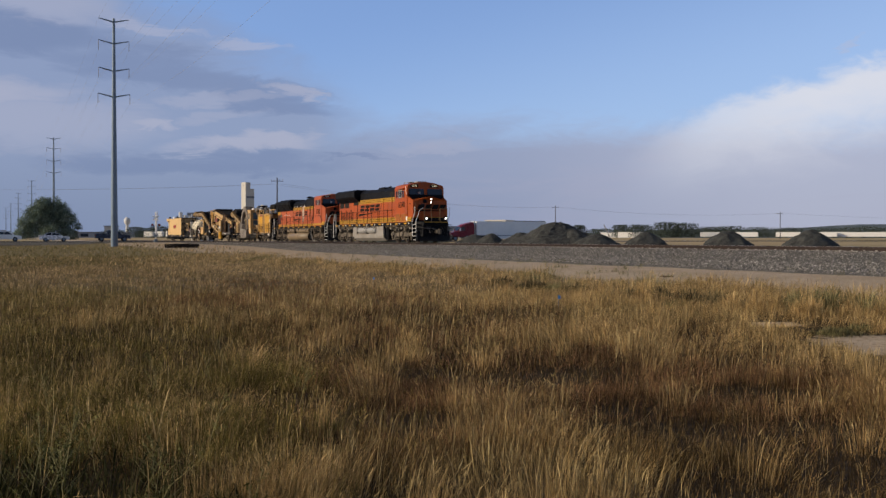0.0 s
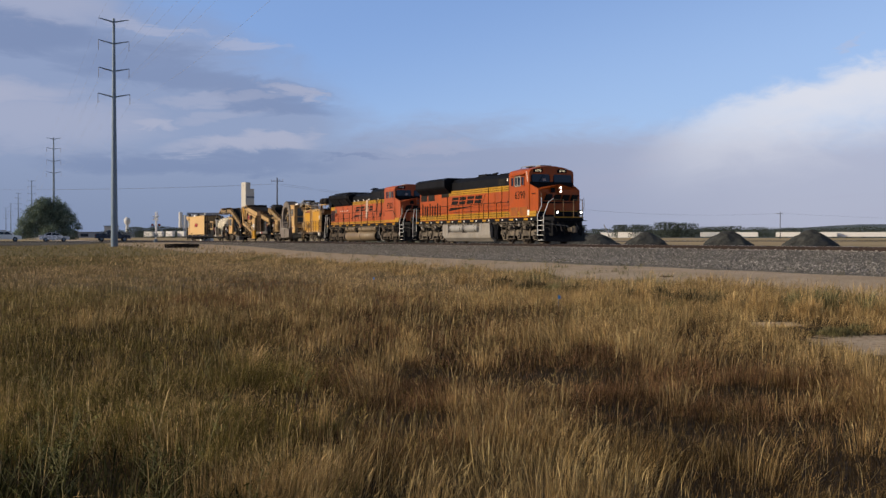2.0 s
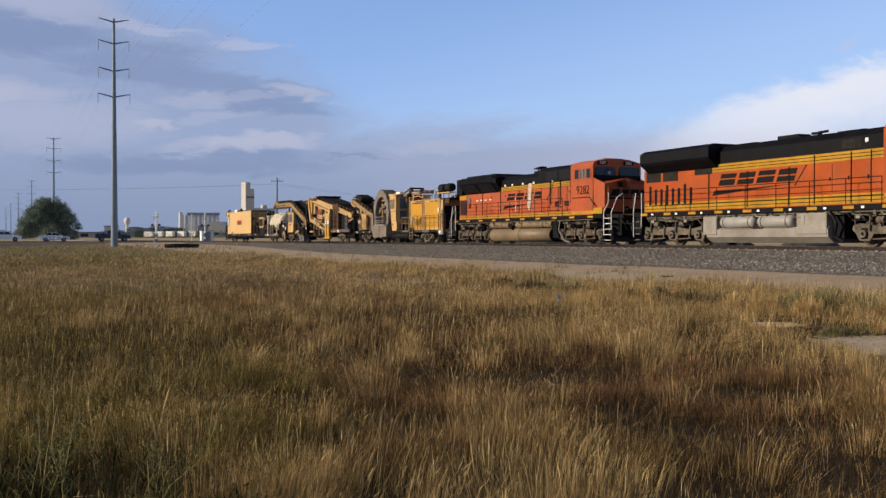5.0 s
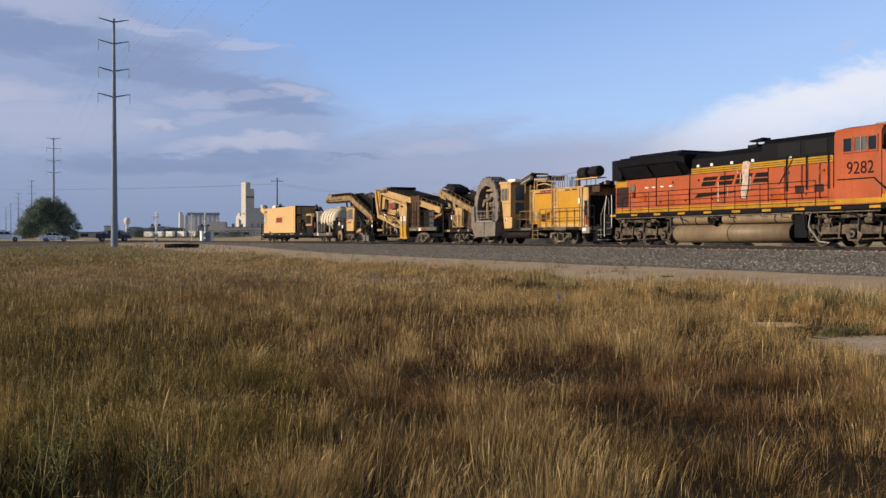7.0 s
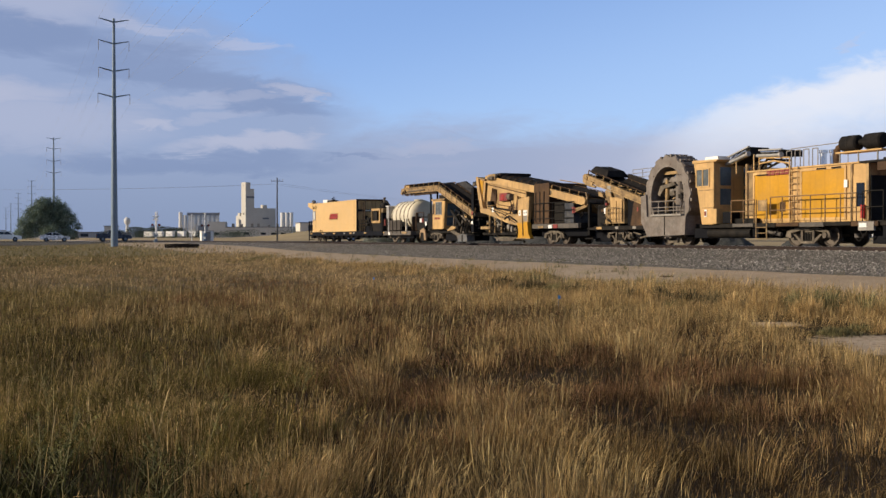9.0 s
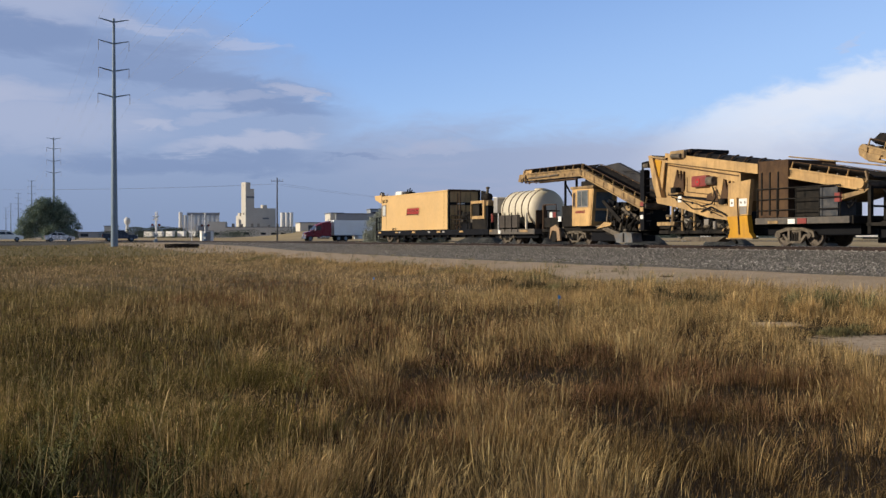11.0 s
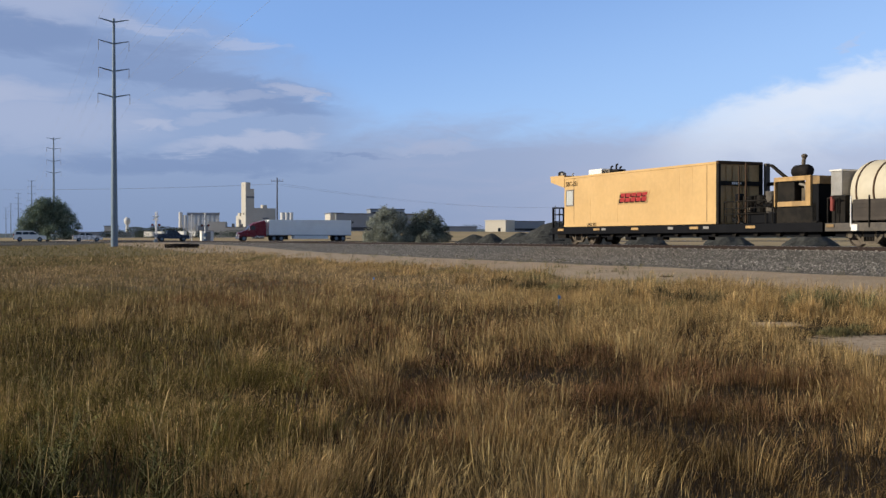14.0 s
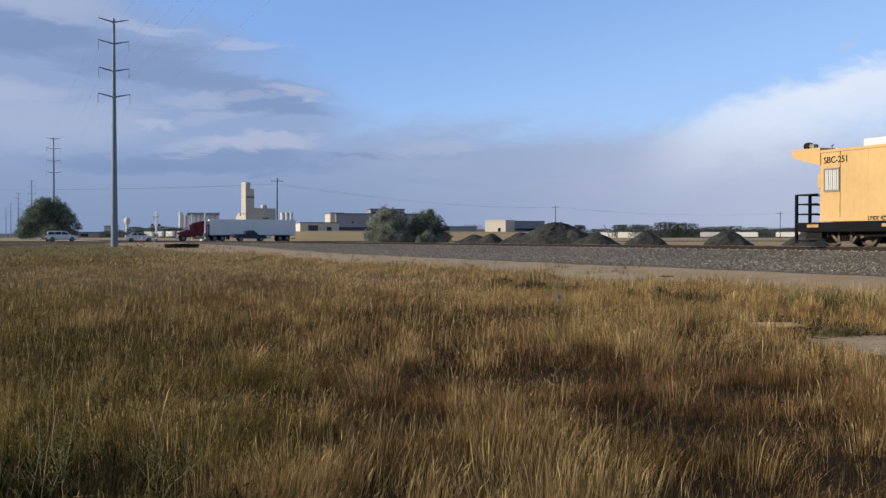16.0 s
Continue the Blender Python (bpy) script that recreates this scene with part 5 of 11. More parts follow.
def elevator():
    Y = 1050.0
    X = at(-188.8, Y)
    t = thing("grain_elevator", "tall cream concrete grain elevator tower with lower annexes", "grain elevator", pose(X, Y, 1.0, 0, 0, 38), "distant buildings")
    part("tower", box(0, 9.7, 0, 9.2, 0, 51), CONCRETE, t)
    part("headhouse", box(0, 5.4, 0, 9.2, 51, 57.5), CONCRETE, t)
    part("dark_band", box(1.2, 9.6, -0.12, 0.1, 41.5, 43.6), ROOF_GREY, t)
    part("vent", box(-0.12, 0.1, 3.2, 4.6, 25, 27), DARK_GLASS, t)
    for z in (8, 15, 33, 47):
        part("tower_joint", box(-0.05, 9.75, -0.05, 9.25, z, z + 0.25), CONCRETE, t)
    part("annex", box(9.8, 35, 1.5, 15, 0, 31), CONCRETE, t)
    part("annex_tower", box(20.5, 25, 1.6, 7, 31, 35), CONCRETE, t)
    part("annex_band", box(20, 27, 1.4, 1.6, 20.5, 22.3), ROOF_GREY, t)
    part("annex_parapet", box(9.7, 35.1, 1.4, 15.1, 31, 31.8), CONCRETE, t)
    part("low_wing", box(0.5, 8, 9.3, 22, 0, 24), CONCRETE, t)
    part("stair_house", box(1.5, 5, 16, 20, 24, 27), CONCRETE, t)
    wing = thing("mill_wing", "long low cream mill building with small dark windows", "building", pose(at(-186, 1000), 1000, 1.0, 0, 0, 4), "distant buildings")
    part("wall", box(-38, 40, 0, 16, 0, 11.5), CONCRETE, wing)
    part("upper_wall", box(-38, -22, 1, 15, 11.5, 17), CONCRETE, wing)
    part("roof", box(-22, 40.3, -0.3, 16, 11.5, 12.1), ROOF_GREY, wing)
    for wx in (-30, -12, -2, 14, 24, 33):
        part("window", box(wx - 2.6, wx + 2.6, -0.1, 0.1, 4.5, 6.6), DARK_GLASS, wing)
    for wx in (-16, -8, 2, 8, 18, 26):
        part("roof_unit", box(wx, wx + 2.2, 2, 5, 12.1, 14.0 + 0.6 * (wx % 3)), TANK_GREY, wing)
    b = thing("silo_bank", "row of pale concrete silos under a flat gallery", "silos", pose(at(-246, Y), Y, 1.0, 0, 0, 8), "distant buildings")
    for i in range(8):
        part("silo", rod((-1 + i * 4.5, 4, 0), (-1 + i * 4.5, 4, 24.5), 2.2, seg=18), CREAM, b, smooth=True)
    part("gallery", box(1, 33, 1.5, 6.5, 24.5, 27), METAL_WALL, b)
    part("end_tower", rod((-5.5, 4, 0), (-5.5, 4, 27.5), 1.9, seg=16), CREAM, b)
    part("conveyor_house", box(12, 34, 0, 8, 0, 14), METAL_WALL, b)
    w = thing("white_silos", "pair of small white storage silos", "silos", pose(at(-154, Y), Y, 1, 0, 0, 0), "distant buildings")
    for i in (0, 1, 2):
        part("silo", rod((i * 4.4, 3, 0), (i * 4.4, 3, 27), 2.1, seg=14), CREAM, w, smooth=True)
    wt = thing("water_tower", "white round water tower on a slim stem", "water tower", pose(at(-302, 1150), 1150, 1, 0, 0, 0), "distant buildings")
    part("stem", rod((0, 0, 0), (0, 0, 17), 1.9, seg=14, r1=1.5), CREAM, wt)
    part("bowl", turned([(1.2, 15.5), (2.8, 17.5), (3.5, 20), (3.1, 22.3), (1.8, 23.8), (0.2, 24.3)], 20), CREAM, wt, smooth=True)


def signal_cabinet():
    x, y = at(-226, 186), 186.0
    z = float(ground_height(np.array([x]), np.array([y]))[0]) - 0.05
    t = thing("signal_cabinet", "white metal signal cabinet beside the crossing", "cabinet", pose(x, y, z, 0, 0, 25))
    part("body", box(-1.05, 1.05, -0.8, 0.8, 0.1, 2.0, bevel=0.03), WHITE, t)
    part("roof", box(-1.12, 1.12, -0.87, 0.87, 2.0, 2.08, bevel=0.02), TANK_GREY, t)
    part("door", box(-0.35, 0.5, -0.83, -0.8, 0.2, 1.9, bevel=0.01), TANK_GREY, t)
    part("plinth", box(-1.1, 1.1, -0.85, 0.85, 0, 0.1), CONCRETE, t)


def far_buildings():
    signal_cabinet()
    elevator()
    house("warehouse", "long low tan and grey warehouse beyond the field", at(-118, 640), 640, 24, 16, 5.0, TAN_WALL, ROOF_GREY, 18, [(-4, 0.3, 6, 3.4), (6, 0.3, 3, 2.5)])
    house("factory_hall", "grey metal factory hall with a cream block for its sunlit end", at(-58, 700), 700, 62, 30, 11.6, METAL_WALL, ROOF_GREY, 12, [(-4, 0.8, 50, 2.2), (-20, 5.5, 1.2, 1.2)])
    # paler block for the hall's sunlit end, the sunlight put into its colour
    house("factory_lit_end", "cream block standing for the sunlit end of a factory hall", at(-101, 702), 699, 9, 26, 12.0, CONCRETE, ROOF_GREY, 14)
    house("factory_penthouse", "grey raised upper storey of a factory hall", at(-53, 735), 735, 24, 20, 15.5, METAL_WALL, ROOF_GREY, 12, [(0, 12.2, 22, 1.6)])
    # one building's sunlit and shaded sides, put into two wall colours
    house("office_block", "tan block for the sunlit side of a low office building", at(50, 760), 760, 17, 14, 8.2, TAN_WALL, TAN_WALL, -32, [(3.4, 0.4, 2.2, 2.6)])
    house("office_shaded_side", "grey block for the shaded side of a low office building", at(76, 772), 772, 34, 18, 7.8, METAL_WALL, ROOF_GREY, 12, [(2, 1.2, 24, 1.6)])
    house("low_shed", "low grey shed with a dark roof on the plain", at(18, 690), 690, 20, 10, 3.2, METAL_WALL, ROOF_GREY, 8)
    for b, dist, w, h, lab in ((-340, 690, 15, 3.6, "green-roofed low shop building"), (-316, 700, 24, 3.4, "long grey low shop building"), (-319, 720, 7, 8, "white cubic silo building")):
        house("shop_building", lab, at(b, dist), dist, w, 12, h, CONCRETE if "white" in lab else METAL_WALL, ROOF_GREY, 5, [(-2, 1.0, 5, 2.0)])
    # parked trailers and rail cars along the far yard
    for i, (b, dist, w) in enumerate(((160, 740, 17), (179, 690, 20), (255, 700, 15), (276, 690, 15), (292, 700, 15), (330, 700, 19), (366, 690, 17), (380, 690, 14), (395, 700, 17), (413, 690, 16), (426, 700, 18), (-262, 640, 6), (-251, 640, 6), (-272, 650, 6), (-282, 660, 8), (-240, 640, 6), (-229, 650, 7))):
        t = thing("parked_trailer", "white box trailer parked far off on the plain", "trailer", pose(at(b, dist), dist, float(ground_height(np.array([at(b, dist)]), np.array([float(dist)]))[0]) - 0.1, 0, 0, -22), "parked trailers")
        w *= 0.82
        part("body", box(-w / 2, w / 2, 0, 2.6, 0.9 if i > 1 else 0.3, 4.0), WHITE, t)
        part("wheels", rod((w * 0.33, -0.05, 0.5), (w * 0.33, 2.6, 0.5), 0.5, seg=10), RUBBER, t)
    c = thing("loading_conveyor", "slender grey elevator conveyor leaning over a gravel yard", "conveyor", pose(at(155, 420), 420, 1.0), "")
    part("boom", rod((-0.5, 0, 6.3), (2.3, 0, 0.6), 0.22, seg=6), TANK_GREY, c)
    part("support", rod((1.6, 0, 0), (1.2, 0, 3.2), 0.12, seg=6), TANK_GREY, c)

# ================= the train =================
TRAIN_V = 9.894
train, spinners = [], []
NEAR, FAR = -1.55, 1.55


def vehicle(name, label, q0, category):
    t = thing(name, label, category, line_pose(q0, 0, RAIL_Z), "vehicles of the train", q0=q0)
    train.append(t)
    return t


def wheelset(bogie, q, r=0.51):
    bm = bmesh.new()
    for s in (-1, 1):
        prof = [(0.10, 0.62 * s), (r * 0.45, 0.69 * s), (r * 0.84, 0.70 * s), (r * 0.88, 0.66 * s), (r + 0.028, 0.67 * s), (r + 0.028, 0.70 * s), (r, 0.72 * s), (r - 0.004, 0.81 * s), (r * 0.87, 0.82 * s), (r * 0.83, 0.77 * s), (r * 0.45, 0.74 * s), (0.13, 0.82 * s), (0.02, 0.83 * s)]
        turned(prof, 26, "y", bm)
    rod((0, -0.95, 0), (0, 0.95, 0), 0.09, bm, 10)
    w = part("wheelset", bm, WHEEL_STEEL, bogie, q=0)
    rod_q = q - bogie["q0"]
    w.location = (rod_q, 0, r + 0.005)
    spinners.append((w, r, (rod_q, 0, r + 0.005)))
    return w


def bogie3(parent, c, spread, mat, dark):
    """Three-axle truck of a locomotive: arched side frames, boxes, springs and brake gear."""
    fr = bmesh.new()
    for y0, y1 in ((-1.20, -1.08), (1.08, 1.20)):
        o = []
        e = spread + 0.62
        for x in (c - spread, c, c + spread):
            o += [(x - 0.42, 0.50), (x - 0.32, 0.30), (x - 0.15, 0.28), (x - 0.15, 0.60), (x + 0.15, 0.60), (x + 0.15, 0.28), (x + 0.32, 0.30), (x + 0.42, 0.50)]
        o = [(c - e, 0.66)] + o + [(c + e, 0.66), (c + e - 0.05, 0.82), (c + spread + 0.2, 0.90), (c + spread * 0.6, 0.76), (c + 0.4, 0.88), (c - 0.4, 0.88), (c - spread * 0.6, 0.76), (c - spread - 0.2, 0.90), (c - e + 0.05, 0.82)]
        plate(o, y0, y1, fr)
    b = part("truck_frame", fr, mat, parent, "dusty cast three-axle truck")
    part("bolster", box(c - 0.45, c + 0.45, -1.0, 1.0, 0.75, 1.2, bevel=0.04), dark, b)
    # motor blocks and backing in the dark paint, added to blacken gaps behind the frames
    for x in (c - spread + 0.5, c + 0.5, c + spread - 0.5):
        part("traction_motor", box(x - 0.42, x + 0.42, -0.58, 0.58, 0.2, 1.0, bevel=0.08), dark, b)
    part("inner_frame", box(c - spread - 0.7, c + spread + 0.7, -0.95, 0.95, 1.0, 1.38), dark, b)
    for x in (c - spread, c, c + spread):
        for y in (-1, 1):
            part("axle_box", box(x - 0.16, x + 0.16, y * 1.14 - 0.1, y * 1.14 + 0.1, 0.30, 0.72, bevel=0.04), dark, b)
            cap = part("axle_cap", rod((x, y * 1.24, 0.5), (x, y * 1.31, 0.5), 0.15, seg=16), mat, b)
            part("cap_hub", rod((x, y * 1.31, 0.5), (x, y * 1.34, 0.5), 0.06, seg=10), dark, cap)
            part("pedestal_tie", box(x - 0.28, x + 0.28, y * 1.14 - 0.05, y * 1.14 + 0.05, 0.24, 0.29), mat, b)
            part("damper", rod((x + 0.28, y * 1.27, 0.62), (x + 0.34, y * 1.27, 1.12), 0.045, seg=8), mat, b)
        wheelset(b, x, 0.52)
    for x in (c - spread * 0.5, c + spread * 0.5):
        for y in (-1, 1):
            cyl = part("brake_cylinder", rod((x - 0.3, y * 1.27, 1.02), (x + 0.05, y * 1.27, 1.02), 0.13, seg=14), mat, b)
            part("push_rod", rod((x + 0.05, y * 1.27, 1.02), (x + 0.42, y * 1.27, 0.96), 0.035, seg=7), dark, cyl)
            part("brake_lever", plate([(x + 0.36, 0.98), (x + 0.44, 0.98), (x + 0.36, 0.34), (x + 0.28, 0.34)], y * 1.25 - 0.02, y * 1.25 + 0.02), mat, b)
            part("brake_shoe", box(x + 0.22, x + 0.36, y * 1.16 - 0.06, y * 1.16 + 0.06, 0.30, 0.58, bevel=0.02), dark, b)
            for dx in (-0.42, 0.5):
                sp = bmesh.new()
                for k in range(5):
                    rod((x + dx, y * 1.14, 0.90 + 0.055 * k), (x + dx, y * 1.14, 0.93 + 0.055 * k), 0.10, sp, 10)
                part("spring", sp, dark, b)
            part("brake_rod", rod((x - 0.55, y * 1.26, 0.30), (x + 0.5, y * 1.26, 0.34), 0.03), mat, b)
            part("air_pipe", pipe([(x - 0.9, y * 1.3, 1.2), (x - 0.5, y * 1.32, 1.16), (x - 0.2, y * 1.33, 1.22), (x + 0.7, y * 1.3, 1.18)], 0.022, seg=5), mat, b)
    for x in (c - spread - 0.5, c + spread + 0.4):
        part("sand_pipe", pipe([(x, -1.2, 1.3), (x + 0.05, -1.2, 0.7), (x + 0.2, -0.9, 0.2)], 0.03), mat, b)
    part("side_bearing", box(c - 0.55, c + 0.55, -1.3, -1.05, 1.12, 1.26, bevel=0.03), mat, b)
    return b


def bogie2(parent, c, half=0.89, r=0.455, mat=None):
    """Two-axle freight truck with open cast side frames."""
    mat = mat or STEEL_DUST
    fr = bmesh.new()
    for y0, y1 in ((-1.1, -0.97), (0.97, 1.1)):
        for o in ([(c - half - 0.28, 0.38), (c - half - 0.2, 0.62), (c - 0.4, 0.80), (c + 0.4, 0.80), (c + half + 0.2, 0.62), (c + half + 0.28, 0.38), (c + half + 0.12, 0.38), (c + half + 0.05, 0.52), (c + 0.38, 0.66), (c - 0.38, 0.66), (c - half - 0.05, 0.52), (c - half - 0.12, 0.38)],
                  [(c - half + 0.15, 0.5), (c - half + 0.3, 0.5), (c - 0.3, 0.22), (c + 0.3, 0.22), (c + half - 0.3, 0.5), (c + half - 0.15, 0.5), (c + 0.36, 0.12), (c - 0.36, 0.12)],
                  [(c - 0.38, 0.2), (c - 0.26, 0.2), (c - 0.26, 0.7), (c - 0.38, 0.7)], [(c + 0.26, 0.2), (c + 0.38, 0.2), (c + 0.38, 0.7), (c + 0.26, 0.7)]):
            plate(o, y0, y1, fr)
    b = part("truck_frame", fr, mat, parent, "dusty cast two-axle freight truck")
    for y in (-1, 1):
        for x in (c - 0.14, c, c + 0.14):
            part("spring", rod((x, y * 1.03, 0.22), (x, y * 1.03, 0.58), 0.06, seg=8), STEEL_DARK, b)
        for x in (c - half, c + half):
            part("bearing_cap", rod((x, y * 1.0, r), (x, y * 1.15, r), 0.12, seg=12), mat, b)
    part("bolster", box(c - 0.2, c + 0.2, -1.05, 1.05, 0.5, 0.75, bevel=0.03), mat, b)
    for x in (c - half, c + half):
        wheelset(b, x, r)
    return b


def railing(parent, qs, y, z0, z1, mat, r=0.022, mid=None, ends=True):
    for q in qs:
        part("stanchion", rod((q, y, z0), (q, y, z1), r, seg=6), mat, parent)
    part("handrail", rod((qs[0], y, z1), (qs[-1], y, z1), r, seg=6), mat, parent)
    for m in mid or ():
        part("mid_rail", rod((qs[0], y, m), (qs[-1], y, m), r * 0.85, seg=6), mat, parent)


def text_bm(body, size, m, extrude=0.006, shear=0.0, width=1.0):
    cu = bpy.data.curves.new("writing", "FONT")
    cu.body, cu.size, cu.extrude, cu.shear, cu.resolution_u = body, size, extrude, shear, 3
    cu.align_x = "CENTER"
    ob = bpy.data.objects.new("writing", cu)
    me = bpy.data.meshes.new_from_object(ob)
    bm = bmesh.new()
    bm.from_mesh(me)
    bpy.data.objects.remove(ob)
    bpy.data.meshes.remove(me)
    bpy.data.curves.remove(cu)
    bmesh.ops.transform(bm, verts=bm.verts, matrix=m @ Matrix.Diagonal((width, 1, 1, 1)))
    return bm


def side_text(body, size, q, y, z, shear=0.0, width=1.0):
    """Writing on the side that faces the field; q, z: middle of its foot."""
    return text_bm(body, size, Matrix.Translation((q, y, z)) @ pose(0, 0, 0, 90, 0, 0), shear=shear, width=width)


def front_text(body, size, q, y, z):
    return text_bm(body, size, Matrix.Translation((q, y, z)) @ Matrix(((0, 0, 1, 0), (1, 0, 0, 0), (0, 1, 0, 0), (0, 0, 0, 1))))


def slanted(parent, q0, q1, z0, z1, y, count, mat, label, lean=0.22):
    """An emblem of plain slanted blocks, each with a slot."""
    w, h = (q1 - q0) / count, z1 - z0
    first = None
    for i in range(count):
        a, b = q0 + i * w, q0 + (i + 0.84) * w
        m0, m1 = (0.42, 0.54) if i % 2 else (0.50, 0.62)
        part("emblem_block", plate([(a, z0), (b, z0), (b + lean * m0, z0 + m0 * h), (a + lean * m0, z0 + m0 * h)], y - 0.006, y + 0.02), mat, parent, label)
        o = [(a + lean * m1, z0 + m1 * h), (b + lean * m1, z0 + m1 * h), (b + lean, z1), (a + lean, z1)]
        first = part("emblem_block", plate(o, y - 0.006, y + 0.02), mat, parent, label)
    return first


def cab_body(parent, q0, q1, mat, top=4.5, roof=4.74, zb=1.62, w=1.55):
    o = [(-w, zb), (-w, 3.0), (-w, top - 0.18), (-w + 0.1, top), (-0.8, roof - 0.06), (-0.3, roof), (0.3, roof), (0.8, roof - 0.06), (w - 0.1, top), (w, top - 0.18), (w, 3.0), (w, zb)]
    return part("cab", loft([[(q0, y, z) for y, z in o], [(q1 - 0.12, y, z) for y, z in o], [(q1, y * 0.995, z if z < 3.6 else z - 0.02) for y, z in o]]), mat, parent)


def window_pane(parent, q0, q1, z0, z1, y, glass=None, frame_mat=None, out=-1):
    """A pane in a raised frame on a side wall."""
    f = bmesh.new()
    t = 0.06
    ya, yb = sorted((y, y + out * 0.035))
    box(q0 - t, q1 + t, ya, yb, z1, z1 + t, f)
    box(q0 - t, q1 + t, ya, yb, z0 - t, z0, f)
    box(q0 - t, q0, ya, yb, z0, z1, f)
    box(q1, q1 + t, ya, yb, z0, z1, f)
    w = part("window_frame", f, frame_mat or BLACK, parent)
    ya, yb = sorted((y, y + out * 0.012))
    part("pane", box(q0, q1, ya, yb, z0, z1), glass or DARK_GLASS, w)
    return w


def front_pane(parent, q, y0, y1, z0, z1, tilt=0.0, glass=None, frame_mat=None):
    f = bmesh.new()
    t = 0.05
    dx = tilt

    def slab(a, b, c, d, x0, x1, bm):
        hexa(bm, [(q + x0, a, c), (q + x1, a, c), (q + x1, b, c), (q + x0, b, c), (q + x0 - dx, a, d), (q + x1 - dx, a, d), (q + x1 - dx, b, d), (q + x0 - dx, b, d)])
    slab(y0 - t, y1 + t, z0 - t, z1 + t, -0.02, 0.02, f)
    w = part("windshield_frame", f, frame_mat or BLACK, parent)
    g = bmesh.new()
    slab(y0, y1, z0, z1, 0.0, 0.03, g)
    part("windshield", g, glass or DARK_GLASS, w)
    return w


def locomotive_front(v, q, num, nose_mat, nose_q0, cab_q1, lit=True):
    """Nose, pilot, steps, rails and lamps at a locomotive's leading end; q: face of the nose."""
    zb = 1.62
    ring0 = [(nose_q0, -1.5, zb), (nose_q0, -1.52, 3.64), (nose_q0, -1.3, 3.34), (nose_q0, 0, 3.46), (nose_q0, 1.3, 3.34), (nose_q0, 1.52, 3.64), (nose_q0, 1.5, zb)]
    ring1 = [(q, -1.42, zb), (q - 0.03, -1.42, 3.25), (q - 0.02, -1.3, 3.275), (q + 0.10, 0, 3.58), (q - 0.02, 1.3, 3.275), (q - 0.03, 1.42, 3.25), (q, 1.42, zb)]
    nose = part("nose", loft([ring0, ring1]), nose_mat, v)
    part("anti_glare_panel", box(cab_q1 - 0.02, cab_q1 + 0.03, -1.5, 1.5, 3.3, 3.76), BLACK, nose, "matt black panel below the windshield")
    part("nose_skirt", box(q - 0.02, q + 0.03, -1.40, 1.40, 1.63, 1.98, bevel=0.01), BLACK, nose)
    lamp = part("headlight_case", box(q + 0.06, q + 0.16, -0.12, 0.12, 3.03, 3.48, bevel=0.03), nose_mat, nose)
    for z in (3.14, 3.37):
        part("headlight", rod((q + 0.16, 0, z), (q + 0.19, 0, z), 0.062, seg=16), HEADLIGHT if lit else GREY_GLASS, lamp)
    part("nose_hatch", box(q + 0.02, q + 0.09, -0.62, -0.32, 3.08, 3.36, bevel=0.03), BLACK, nose, "small black hatch beside the headlights")
    part("nose_door", box(q - 0.02, q + 0.07, -0.95, -0.35, 1.75, 3.05, bevel=0.02), nose_mat, nose)
    part("door_window", box(q + 0.05, q + 0.085, -0.82, -0.5, 2.75, 3.0, bevel=0.02), DARK_GLASS, nose)
    bm = bmesh.new()
    for i in range(4):
        y = -1.1 + 0.6 * i
        hexa(bm, [(q + 0.06, y, 2.60), (q + 0.10, y, 2.60), (q + 0.10, y + 0.46, 2.60), (q + 0.06, y + 0.46, 2.60), (q + 0.06, y + 0.14, 2.96), (q + 0.10, y + 0.14, 2.96), (q + 0.10, y + 0.60, 2.96), (q + 0.06, y + 0.60, 2.96)])
    hexa(bm, [(q + 0.06, -1.2, 2.42), (q + 0.10, -1.2, 2.42), (q + 0.10, 1.1, 2.47), (q + 0.06, 1.1, 2.47), (q + 0.06, -1.2, 2.54), (q + 0.10, -1.2, 2.54), (q + 0.10, 1.1, 2.50), (q + 0.06, 1.1, 2.50)])
    part("nose_emblem", bm, LETTER, nose, "black slanted strokes on the nose")
    part("nose_stripe", plate([(nose_q0 + 0.05, 1.76), (q - 0.12, 1.8), (q - 0.12, 2.0), (nose_q0 + 0.05, 1.96)], -1.512, -1.46), STRIPE, nose)
    part("side_skirt", plate([(nose_q0 + 0.02, 1.63), (q + 0.0, 1.63), (q + 0.0, 1.79), (nose_q0 + 0.02, 1.75)], -1.514, -1.44), BLACK, nose)
    part("skirt_edge", box(q + 0.03, q + 0.036, -1.35, 1.35, 1.95, 1.985), STRIPE, nose)
    # front platform, pilot and plough
    fp = q + 1.18
    part("front_platform", loft([[(q, -1.4, 1.46), (q, 1.4, 1.46), (q, 1.4, 1.62), (q, -1.4, 1.62)], [(fp - 0.15, -1.0, 1.46), (fp - 0.15, 1.0, 1.46), (fp - 0.15, 1.0, 1.62), (fp - 0.15, -1.0, 1.62)]]), BLACK, v)
    part("platform_edge", box(fp - 0.16, fp - 0.06, -1.0, 1.0, 1.38, 1.62, bevel=0.02), BLACK, v)
    part("edge_stripe", box(fp - 0.06, fp - 0.05, -0.95, 0.95, 1.56, 1.62), STRIPE, v)
